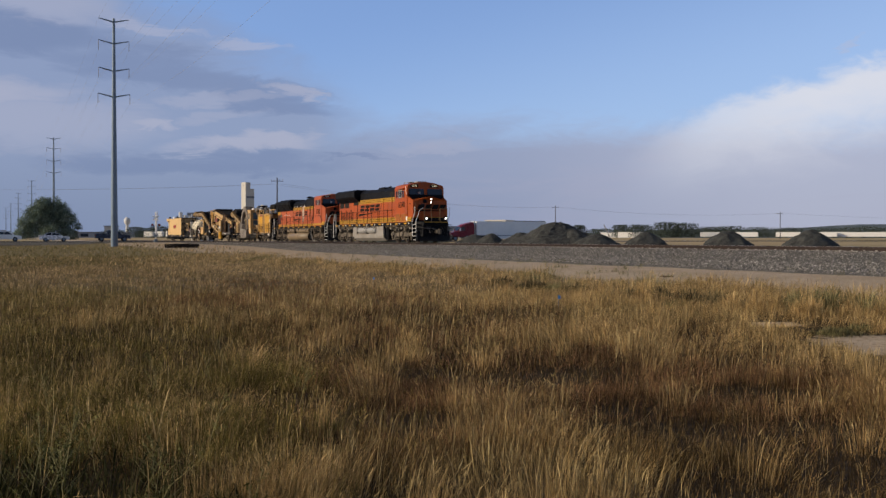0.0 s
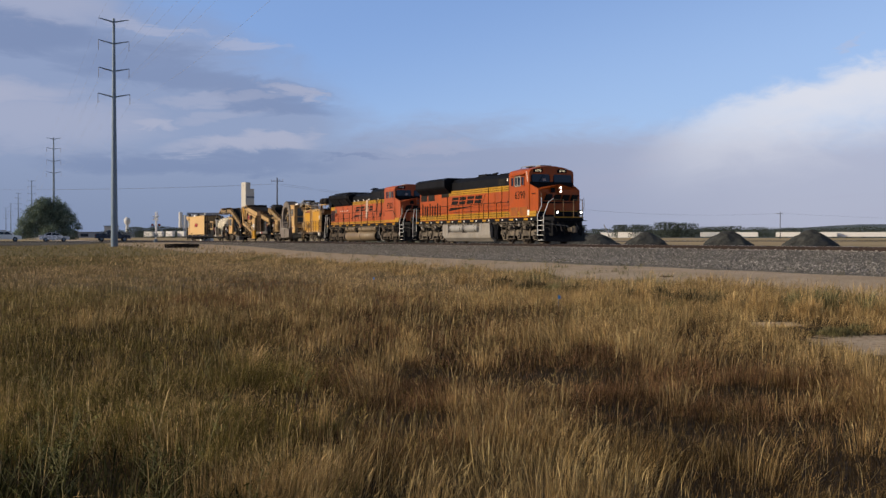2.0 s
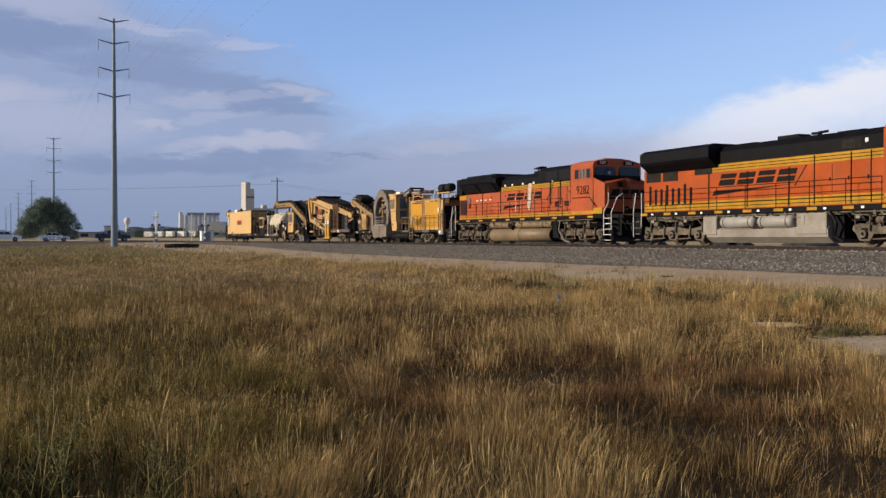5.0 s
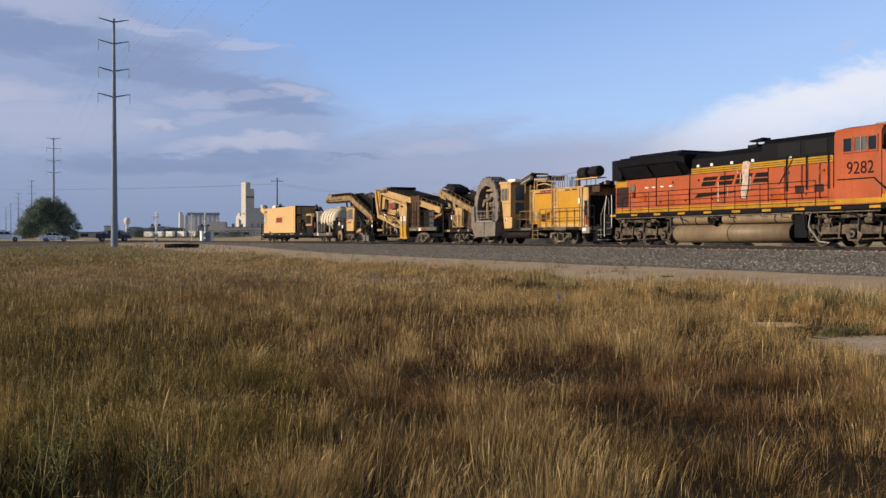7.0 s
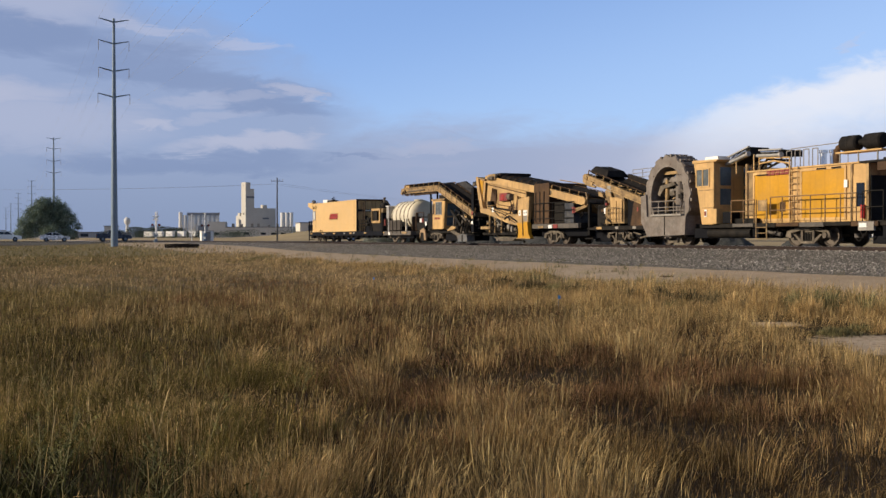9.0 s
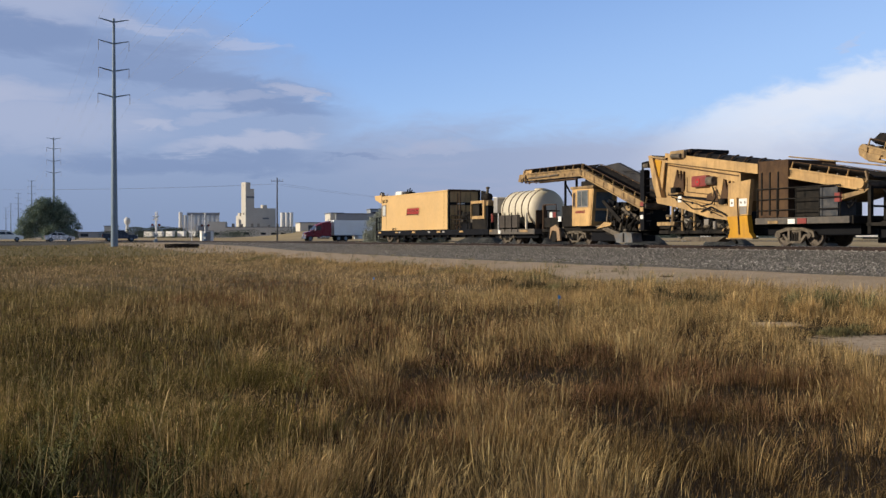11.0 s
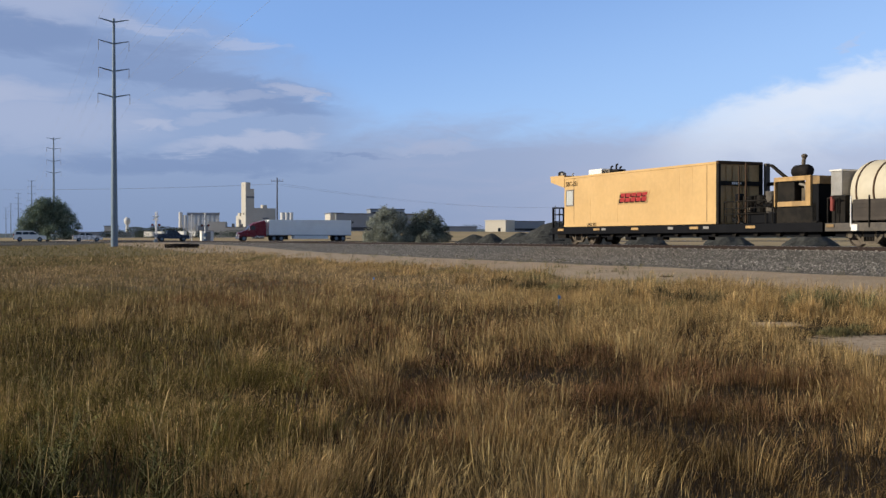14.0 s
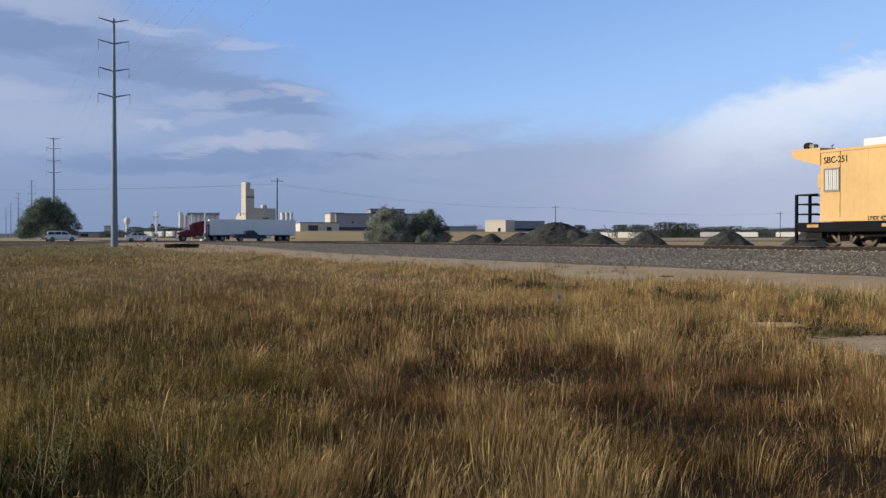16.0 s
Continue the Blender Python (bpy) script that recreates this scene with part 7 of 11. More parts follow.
        part("hood_door", box(q, q + 0.94, -hw - 0.03, -hw, 1.96, 3.3, bevel=0.012), ORANGE_FADED, hood)
    for q in (-113.6, -113.0, -112.3, -111.6):
        part("hood_notice", box(q, q + 0.25, -hw - 0.014, -hw, 2.86, 2.92), WHITE, hood)
    for q in (-103.35, -102.2, -101.0, -100.7):
        part("grab_iron", rod((q, -hw - 0.09, 2.3), (q, -hw - 0.09, 3.7), 0.03, seg=6), BLACK, hood)
    slanted(v, -109.1, -104.35, 2.75, 3.17, -hw - 0.012, 4, LETTER, "black slanted emblem strokes on the faded hood")
    part("emblem_bar", plate([(-109.6, 2.22), (-109.35, 2.42), (-107.5, 2.42), (-105.0, 2.5), (-107.5, 2.34)], -hw - 0.018, -hw), LETTER, v)
    part("white_streak", plate([(-106.22, 2.12), (-105.92, 2.08), (-105.78, 2.7), (-105.74, 3.3), (-105.62, 3.64), (-105.8, 3.72), (-106.12, 3.70), (-106.2, 3.3), (-106.14, 2.9), (-106.26, 2.5)], -hw - 0.05, -hw - 0.04), STAIN, hood, "white stain down the hood side")
    for q0_, z0_, w_, h_ in ((-106.35, 2.75, 0.06, 0.5), (-105.7, 2.5, 0.05, 0.6), (-106.55, 3.3, 0.1, 0.25), (-107.2, 2.3, 0.04, 0.4)):
        part("white_streak", plate([(q0_, z0_), (q0_ + w_ * 0.4, z0_ - 0.08), (q0_ + w_, z0_ + h_ * 0.9), (q0_ + w_ * 0.2, z0_ + h_)], -hw - 0.024, -hw - 0.012), STAIN, hood)
    part("white_streak", plate([(-107.9, 2.0), (-107.82, 2.0), (-107.82, 2.9), (-107.88, 2.9)], -hw - 0.02, -hw - 0.012), STAIN, hood)
    part("panel_seam", plate([(-103.9, 2.6), (-103.84, 2.6), (-103.0, 3.6), (-103.06, 3.6)], -hw - 0.05, -hw - 0.03), LETTER, hood)
    for q, z in ((-102.9, 2.2), (-101.8, 2.2)):
        part("side_vent", box(q, q + 0.5, -hw - 0.05, -hw - 0.03, z, z + 0.3, bevel=0.01), RED_DARK, hood)
    # cab
    cab = cab_body(v, -100.15, -97.85, ORANGE_FADED, 4.5, 4.70)
    part("roof_box", box(-99.3, -98.6, -0.35, 0.45, 4.66, 4.76, bevel=0.04), TANK_GREY, cab)
    for a, b in ((-99.65, -99.25), (-99.1, -98.5), (-98.42, -98.05)):
        window_pane(cab, a, b, 3.62, 4.12, NEAR, GREY_GLASS if a == -99.1 else DARK_GLASS, ORANGE_FADED)
        window_pane(cab, a, b, 3.62, 4.12, FAR, DARK_GLASS, ORANGE_FADED, 1)
    part("window_bar", box(-98.80, -98.76, -1.6, -1.55, 3.6, 4.14), TANK_GREY, cab)
    part("road_number", side_text("9282", 0.68, -98.85, NEAR - 0.008, 2.76), LETTER, cab)
    part("cab_stripe", box(-100.1, -96.9, NEAR - 0.008, NEAR, 1.66, 1.84), STRIPE, cab)
    part("cab_panel_seam", plate([(-100.0, 2.55), (-98.2, 2.55), (-97.5, 2.0), (-97.45, 2.02), (-98.15, 2.6), (-100.0, 2.6)], NEAR - 0.008, NEAR), LETTER, cab)
    locomotive_front(v, -96.85, "9282", ORANGE_FADED, -97.9, -97.85, False)
    # below the frame
    arc = [(-1.0 - 0.47 * math.sin(math.pi * k / 12), 0.56 - 0.43 * math.cos(math.pi * k / 12)) for k in range(13)]
    o = arc + [(-y, z) for y, z in reversed(arc)]
    part("fuel_tank", section(o, -110.6, -102.7), TANK_BROWN, v, smooth=True)
    for a, b in ((-110.6, -108.0), (-107.0, -102.6)):
        part("air_reservoir", rod((a, -1.25, 1.18), (b, -1.25, 1.18), 0.2, seg=18), TANK_BROWN, v)
    part("pipework", pipe([(-108.0, -1.3, 1.3), (-107.6, -1.35, 1.1), (-107.2, -1.3, 1.35)], 0.05), STEEL_DARK, v)
    part("hose_bundle", pipe([(-101.9, -1.45, 1.4), (-101.8, -1.47, 0.8), (-101.6, -1.4, 0.3)], 0.05), BLACK, v)
    part("brake_hose", pipe([(-101.5, -1.45, 1.35), (-101.6, -1.47, 0.8), (-101.1, -1.4, 0.2), (-100.6, -1.35, 0.15)], 0.035), TANK_GREY, v)
    part("conduit", rod((-115.6, -1.4, 1.36), (-98, -1.4, 1.36), 0.03), STEEL_DUST, v)
    for q in (-109.9, -108.9, -106.2, -103.6):
        part("reservoir_strap", rod((q, -1.25, 1.18), (q + 0.06, -1.25, 1.18), 0.21, seg=18), STEEL_DARK, v)
    for q in (-110.62, -106.6, -102.72):
        part("tank_weld", section([(y * 1.006, z) for y, z in o], q, q + 0.04), STEEL_DARK, v)
    part("filler_neck", rod((-107.5, -1.3, 0.92), (-107.5, -1.5, 1.0), 0.08, seg=10), STEEL_DARK, v)
    # black plate added to shade the gap between tank and truck
    part("tank_end_plate", box(-102.6, -101.9, -1.3, 1.3, 0.35, 1.3, bevel=0.03), BLACK, v)
    fit = random.Random(37)
    for k in range(15):
        a = -115.6 + 1.12 * k + fit.uniform(-0.2, 0.2)
        drop = fit.uniform(0.05, 0.18)
        part("sill_pipe", pipe([(a, -1.43, 1.39), (a + 0.06, -1.45, 1.38 - drop), (a + 0.45, -1.45, 1.36 - drop), (a + 0.6, -1.40, 1.24 - drop)], fit.uniform(0.016, 0.03), seg=6), (STEEL_DUST, TRUCK, STEEL_DARK)[k % 3], v)
    for a in (-115.0, -112.4, -100.9, -98.6):
        part("air_valve", box(a, a + 0.24, -1.44, -1.3, 1.12, 1.28, bevel=0.03), STEEL_DUST, v)
    # small fittings, hinges and scuffs on the hood side
    for k in range(12):
        a = -112.3 + 1.0 * k
        part("hinge", box(a, a + 0.07, -hw - 0.045, -hw - 0.005, 2.1 + 0.9 * (k % 2), 2.2 + 0.9 * (k % 2)), (LETTER, RED_DARK)[k % 2], hood)
    for a, z, w, h in ((-111.6, 2.0, 0.5, 0.28), (-108.2, 2.05, 0.35, 0.2), (-104.3, 2.0, 0.7, 0.35), (-113.9, 2.2, 0.4, 0.5), (-101.6, 2.9, 0.5, 0.2)):
        part("scuff", plate([(a, z), (a + w * 0.7, z - 0.03), (a + w, z + h * 0.6), (a + w * 0.4, z + h), (a + 0.05, z + h * 0.7)], -hw - 0.036, -hw - 0.03), ORANGE, hood, "rubbed orange patch on the hood")
    bogie3(v, -99.5, 2.05, TRUCK, BLACK)
    bogie3(v, -113.6, 2.05, TRUCK, BLACK)
    railing(v, [-115.8 + 1.62 * i for i in range(10)], -1.47, 1.62, 2.62, BLACK, 0.019, (2.15,))
    railing(v, [-115.8 + 1.62 * i for i in range(10)], 1.47, 1.62, 2.62, BLACK, 0.024)
    rear_end(v, -116.6)
    return v


RED_DARK = material("dark_red_louvre", (0.026, 0.006, 0.005), 0.6, vary=0.2, scale=2, grain=20, bump=0.1)

STAIN = material("chalky_white_stain", (0.48, 0.41, 0.35), 0.8, vary=0.3, scale=4, grain=14, bump=0, dirt=(0.40, 0.12, 0.05), dirt_amount=0.8)
RESERVOIR = material("pale_grey_reservoir", (0.30, 0.29, 0.275), 0.45, vary=0.12, scale=1.5, grain=14, bump=0.02, dirt=(0.2, 0.17, 0.14), dirt_amount=0.5, spec=0.3)
SCREEN = material("fine_dark_screen", (0.009, 0.0095, 0.012), 0.6, vary=0.3, scale=3, grain=60, bump=0.3, spec=0.1)
WINDSHIELD = material("dark_windshield_glass", (0.005, 0.009, 0.020), 0.06, vary=0.1, bump=0, spec=0.3)
PANEL_BROWN = material("grimy_orange_panel", (0.25, 0.075, 0.012), 0.6, vary=0.25, scale=3, grain=20, bump=0.05)

# ---- maintenance machines behind the locomotives ----


def frame_ends(v, q0, q1, mat=None):
    mat = mat or STEEL_DARK
    for q, d in ((q0, -1), (q1, 1)):
        part("coupler", box(min(q, q + d * 0.5), max(q, q + d * 0.5), -0.16, 0.16, 0.7, 0.98, bevel=0.05), STEEL_DUST, v)


def conveyor(v, pts, y0, y1, depth, mat, posts=1.0, label="dusty yellow belt conveyor", cover=None):
    """A belt conveyor along points (q, z) of its lower edge, with side beams, posts, edge rails, rollers and belt."""
    for (qa, za), (qb, zb) in zip(pts, pts[1:]):
        d = Vector((qb - qa, 0, zb - za))
        ln = d.length
        u = d.normalized()
        nrm = Vector((-u.z, 0, u.x))
        for y in (y0, y1):
            o = [(qa, za), (qb, zb), (qb + nrm.x * depth, zb + nrm.z * depth), (qa + nrm.x * depth, za + nrm.z * depth)]
            beam = part("side_beam", plate(o, y - 0.05, y + 0.05), mat, v, label)
            for k in range(2):
                e = [(qa + nrm.x * (depth * k - 0.03), za + nrm.z * (depth * k - 0.03)), (qb + nrm.x * (depth * k - 0.03), zb + nrm.z * (depth * k - 0.03)), (qb + nrm.x * (depth * k + 0.04), zb + nrm.z * (depth * k + 0.04)), (qa + nrm.x * (depth * k + 0.04), za + nrm.z * (depth * k + 0.04))]
                part("flange", plate(e, y - 0.11, y + 0.11), mat, beam)
            n = max(2, int(ln / posts))
            for i in range(n + 1):
                p = Vector((qa, 0, za)) + u * (ln * i / n) + nrm * depth
                t = p + Vector((0.10, 0, 0.29))
                part("post", rod((p.x, y, p.z), (t.x, y, t.z), 0.032, seg=5), mat, beam)
            a = Vector((qa, 0, za)) + nrm * depth + Vector((0.10, 0, 0.29))
            b = Vector((qb, 0, zb)) + nrm * depth + Vector((0.10, 0, 0.29))
            part("edge_rail", rod((a.x, y, a.z), (b.x, y, b.z), 0.018, seg=5), RUST_BOX, beam)
        ra, rb = Vector((qa, 0, za)) + nrm * (depth + 0.10), Vector((qb, 0, zb)) + nrm * (depth + 0.10)
        o = [(y0 + 0.08, 0.14), (y0 + 0.35, 0.0), (y1 - 0.35, 0.0), (y1 - 0.08, 0.14), (y1 - 0.08, 0.19), (y1 - 0.35, 0.05), (y0 + 0.35, 0.05), (y0 + 0.08, 0.19)]
        part("belt", loft([[(ra.x, y, ra.z + z) for y, z in o], [(rb.x, y, rb.z + z) for y, z in o]]), BELT, v, "black rubber conveyor belt")
        n = int(ln / 0.9)
        for i in range(n):
            p = ra.lerp(rb, (i + 0.5) / n) - nrm * 0.05
            part("roller", rod((p.x, y0, p.z), (p.x, y1, p.z), 0.06, seg=8), STEEL_DUST, v)
        p = Vector((qa, 0, za)) + nrm * (depth * 0.5)
        part("return_belt", loft([[(qa, y, za + z) for y, z in ((y0 + 0.1, -0.02), (y1 - 0.1, -0.02), (y1 - 0.1, 0.02), (y0 + 0.1, 0.02))], [(qb, y, zb + z) for y, z in ((y0 + 0.1, -0.02), (y1 - 0.1, -0.02), (y1 - 0.1, 0.02), (y0 + 0.1, 0.02))]]), BELT, v)
    for qa, za in (pts[0], pts[-1]):
        part("end_drum", rod((qa, y0 - 0.05, za + depth * 0.55), (qa, y1 + 0.05, za + depth * 0.55), depth * 0.5, seg=14), STEEL_DUST, v)


def sign_plate(v, q, y, z, w, h, mat, frame_mat=None):
    return part("sign_plate", box(q - w / 2, q + w / 2, y - 0.02, y, z, z + h, bevel=0.004), mat, v)


def greeble(v, q0, q1, y0, y1, z0, z1, n, seed, mats):
    """Hydraulic blocks, hoses and struts below a machine's frame."""
    rng = random.Random(seed)
    for i in range(n):
        q, y, z = rng.uniform(q0, q1), rng.uniform(y0, y1), rng.uniform(z0, z1)
        k = rng.random()
        m = rng.choice(mats)
        if k < 0.35:
            w, h = rng.uniform(0.15, 0.5), rng.uniform(0.12, 0.4)
            part("hydraulic_block", box(q, q + w, y, y + 0.3, z, z + h, bevel=0.02), m, v)
        elif k < 0.65:
            a = rng.uniform(-0.9, 0.9)
            part("hydraulic_cylinder", rod((q, y, z), (q + rng.uniform(0.4, 0.9), y + 0.05, z + a * 0.6), rng.uniform(0.04, 0.09), seg=9), m, v)
        else:
            s = rng.uniform(0.3, 0.8)
            part("hose", pipe([(q, y, z), (q + s * 0.4, y - 0.05, z - 0.18), (q + s * 0.8, y, z - 0.05), (q + s, y + 0.04, z + 0.2)], 0.025, seg=5), BELT, v)


def power_car():
    v = vehicle("power_car", "yellow railway work car with walkway railings and rooftop mufflers", -123.0, "work car")
    part("deck", box(-128.4, -117.4, -1.42, 1.42, 0.80, 0.98, bevel=0.02), STEEL_DARK, v)
    # dusty side sill in short lengths
    for k in range(6):
        a = -126.0 + 1.37 * k
        part("side_sill", box(a, a + 1.33, -1.5, -1.42, 0.82 - 0.03 * (k % 2), 0.97, bevel=0.015), (TANK_GREY_DARK, STEEL_DARK, RUST_BOX)[k % 3], v)
    part("underbelly_box", box(-129.0, -124.6, -1.25, 1.2, 0.34, 0.80, bevel=0.05), BLACK, v)
    part("fuel_drum", rod((-127.9, -1.2, 0.56), (-125.0, -1.2, 0.56), 0.2, seg=16), STEEL_DARK, v)
    part("belly_beam", box(-124.6, -117.6, -0.5, 0.5, 0.5, 0.82), STEEL_DARK, v)
    greeble(v, -124.4, -123.3, -1.3, -0.6, 0.4, 0.8, 7, 61, (STEEL_DARK, BLACK, TANK_GREY_DARK))
    greeble(v, -119.6, -117.6, -1.35, -0.6, 0.35, 0.8, 12, 62, (STEEL_DARK, BLACK, TANK_GREY_DARK))
    # engine housing with framed panels
    yb = -1.0
    body = part("engine_housing", box(-125.5, -118.6, yb, 1.0, 0.98, 3.20, bevel=0.03), YELLOW_FRAME, v)
    part("housing_roof", box(-125.6, -118.5, yb - 0.05, 1.05, 3.20, 3.27, bevel=0.02), YELLOW_FRAME, body)
    for a, b in ((-125.1, -123.0), (-122.25, -119.95)):
        p = part("side_panel", box(a, b, yb - 0.02, yb, 1.16, 3.06, bevel=0.008), YELLOW_DEEP, body, "deep yellow recessed side panel")
        for z0, z1, c, d in ((1.06, 1.16, a - 0.1, b + 0.1), (3.06, 3.15, a - 0.1, b + 0.1), (1.16, 3.06, a - 0.1, a), (1.16, 3.06, b, b + 0.1)):
            part("panel_frame", box(c, d, yb - 0.045, yb, z0, z1, bevel=0.006), YELLOW_FRAME, p)
    part("access_plate", box(-124.9, -124.45, yb - 0.03, yb, 1.5, 1.95, bevel=0.01), YELLOW_DIRTY, body)
    part("vent_grille", box(-123.55, -123.2, yb - 0.035, yb, 1.45, 1.85, bevel=0.01), RUST_BOX, body)
    part("soot_stain", box(-125.5, -125.12, yb - 0.006, yb, 1.3, 3.18), YELLOW_DIRTY, body, "dark exhaust stain on the housing")
    for q in (-121.4, -120.6):
        part("latch", box(q, q + 0.5, yb - 0.07, yb - 0.02, 3.08, 3.14), STEEL_DARK, body)
    part("latch", box(-124.95, -124.2, yb - 0.07, yb - 0.02, 3.02, 3.07), STEEL_DARK, body)
    lad = part("ladder", rod((-122.86, yb - 0.1, 0.98), (-122.86, yb - 0.1, 3.3), 0.03, seg=6), YELLOW_FRAME, body)
    part("ladder_rail", rod((-122.42, yb - 0.1, 0.98), (-122.42, yb - 0.1, 3.3), 0.03, seg=6), YELLOW_FRAME, lad)
    for i in range(9):
        part("rung", rod((-122.86, yb - 0.1, 1.1 + 0.25 * i), (-122.42, yb - 0.1, 1.1 + 0.25 * i), 0.022, seg=6), YELLOW_FRAME, lad)
    slanted(v, -124.35, -122.95, 3.0, 3.2, yb - 0.06, 5, RED, "small red slanted emblem strokes", 0.05)
    part("door", box(-119.5, -118.75, yb - 0.03, yb, 1.0, 2.75, bevel=0.01), YELLOW_FRAME, body)
    part("door_window", box(-119.32, -118.92, yb - 0.045, yb - 0.03, 1.55, 2.45), DARK_GLASS, body)
    part("door_edge", box(-119.62, -119.52, yb - 0.05, yb, 0.98, 3.2), YELLOW_DIRTY, body)
    part("corner_plate", box(-118.74, -118.6, yb - 0.02, yb, 0.98, 3.2, bevel=0.01), YELLOW_FRAME, body)
    part("fire_extinguisher", rod((-118.92, yb - 0.12, 1.1), (-118.92, yb - 0.12, 1.6), 0.09, seg=12), RED_SIGN, v)
    sign_plate(v, -119.85, yb - 0.05, 2.3, 0.17, 0.3, WHITE)
    part("front_bulkhead", box(-118.59, -118.47, -1.3, 1.3, 0.98, 3.16, bevel=0.02), YELLOW_DIRTY, v)
    # flat black panel stands for the shade inside the open doorway
    part("front_doorway", box(-118.47, -118.42, -1.2, 1.0, 1.0, 2.7), BLACK, v, "flat black panel drawn for the open doorway in the end wall")
    part("front_canopy", box(-118.9, -117.2, -1.35, 1.35, 3.16, 3.25, bevel=0.03), STEEL_DARK, v)
    part("canopy_lip", box(-118.0, -117.25, -1.36, -1.3, 2.85, 3.16), RUST_BOX, v)
    part("front_platform", box(-117.9, -117.1, -1.4, 1.4, 0.9, 1.0), STEEL_DARK, v)
    # black block added to darken the see-through gap at this end
    part("drawbar_pocket", box(-118.6, -117.0, -0.95, 0.95, 0.12, 0.86, bevel=0.04), BLACK, v)
    for y in (-0.75, -0.3, 0.35):
        part("brake_hose", pipe([(-117.0, y, 0.7), (-116.75, y, 0.35), (-116.6, y + 0.1, 0.25)], 0.035), BELT, v)
    part("front_apron", box(-117.75, -117.3, -1.35, 1.35, 0.3, 0.9, bevel=0.03), BLACK, v)
    part("end_sill_panel", box(-118.75, -118.0, -1.53, -1.42, 0.62, 0.96, bevel=0.01), TANK_GREY, v)
    sign_plate(v, -118.5, -1.535, 0.74, 0.36, 0.16, WHITE)
    for y in (-1.35, 1.35):
        part("end_handrail", pipe([(-117.12, y, 0.35), (-117.12, y, 1.55), (-117.35, y + (0.45 if y < 0 else -0.45), 2.4)], 0.024), TANK_GREY, v)
    part("end_handrail", pipe([(-117.12, -0.85, 0.35), (-117.12, -0.85, 2.2), (-117.2, -0.85, 2.5)], 0.022), TANK_GREY, v)
    part("end_hose", pipe([(-117.05, -0.6, 1.9), (-116.85, -0.65, 1.2), (-117.05, -0.4, 0.8)], 0.05), BLACK, v)
    for k in range(3):
        part("end_step", box(-117.4, -117.0, -1.40, -0.85, 0.25 + 0.26 * k, 0.285 + 0.26 * k), TANK_GREY, v)
    # driver's cab at the trailing end
    cab = part("cab", plate([(-128.05, 0.96), (-127.22, 0.96), (-127.22, 3.80), (-128.66, 3.80)], NEAR, 1.5), YELLOW_FRAME, v, "pale yellow sloping driver's cab")
    part("cab_roof", plate([(-128.72, 3.78), (-127.0, 3.78), (-126.9, 3.86), (-128.7, 3.92)], NEAR - 0.05, 1.55), YELLOW_FRAME, cab)
    part("cab_seam", box(-128.3, -127.22, NEAR - 0.012, NEAR, 2.5, 2.54), YELLOW_DIRTY, cab)
    part("cab_seam", box(-128.05, -127.22, NEAR - 0.012, NEAR, 1.7, 1.73), YELLOW_DIRTY, cab)
    for a, b in ((-128.42, -128.02), (-127.95, -127.55)):
        window_pane(cab, a, b, 2.72, 3.46, NEAR, GREY_GLASS, YELLOW_FRAME)
    for y0, y1 in ((-1.22, -0.62), (0.1, 0.9)):
        front_pane(cab, -127.2, y0, y1, 2.72, 3.55, 0.0, SKY_GLASS, YELLOW_FRAME)
        front_pane(cab, -127.2, y0, y1, 1.85, 2.58, 0.0, SKY_GLASS, YELLOW_FRAME)
    part("cab_locker", box(-128.0, -127.0, NEAR - 0.02, -0.9, 0.98, 1.66, bevel=0.03), YELLOW_FRAME, v)
    sign_plate(v, -127.75, NEAR - 0.025, 1.3, 0.17, 0.34, WHITE)
    sign_plate(v, -127.75, NEAR - 0.05, 1.36, 0.1, 0.2, RED)
    part("step_box", box(-126.8, -126.2, -1.4, -0.9, 1.0, 1.5, bevel=0.03), BLACK, v)
    part("locker_bench", box(-126.1, -124.7, -1.3, -1.05, 0.98, 1.2, bevel=0.02), STEEL_DARK, v)
    part("ventilator", box(-128.45, -127.5, -1.1, -0.4, 3.9, 4.08, bevel=0.05), WHITE, v, "white rooftop ventilator")
    # open machinery bay beside the cab
    part("bay_back", box(-127.0, -125.5, 0.2, 0.9, 0.98, 3.45, bevel=0.02), YELLOW, v, "stained yellow back wall of the open bay")
    # flat black panel drawn for a shaded recess in the bay wall
    part("bay_recess", box(-126.3, -125.8, 0.17, 0.2, 2.2, 3.2, bevel=0.01), BLACK, v)
    for q, y, r, z in ((-126.3, 0.0, 0.10, 3.6), (-126.0, -0.1, 0.12, 3.3), (-125.75, -0.6, 0.07, 3.5), (-125.62, -0.2, 0.13, 3.4)):
        part("bay_pipe", rod((q, y, 0.98), (q, y, z), r, seg=8), STEEL_DARK if r > 0.1 else RUST_BOX, v)
    part("hinge_post", box(-125.75, -125.62, -1.0, -0.9, 0.98, 3.6), YELLOW_DIRTY, v)
    part("bay_panel", box(-125.62, -125.52, -0.97, -0.5, 1.0, 3.2, bevel=0.01), RUST_BOX, v)
    greeble(v, -126.5, -125.6, -0.5, 0.2, 1.2, 3.5, 14, 63, (STEEL_DARK, BLACK, RUST_BOX, YELLOW_DIRTY))
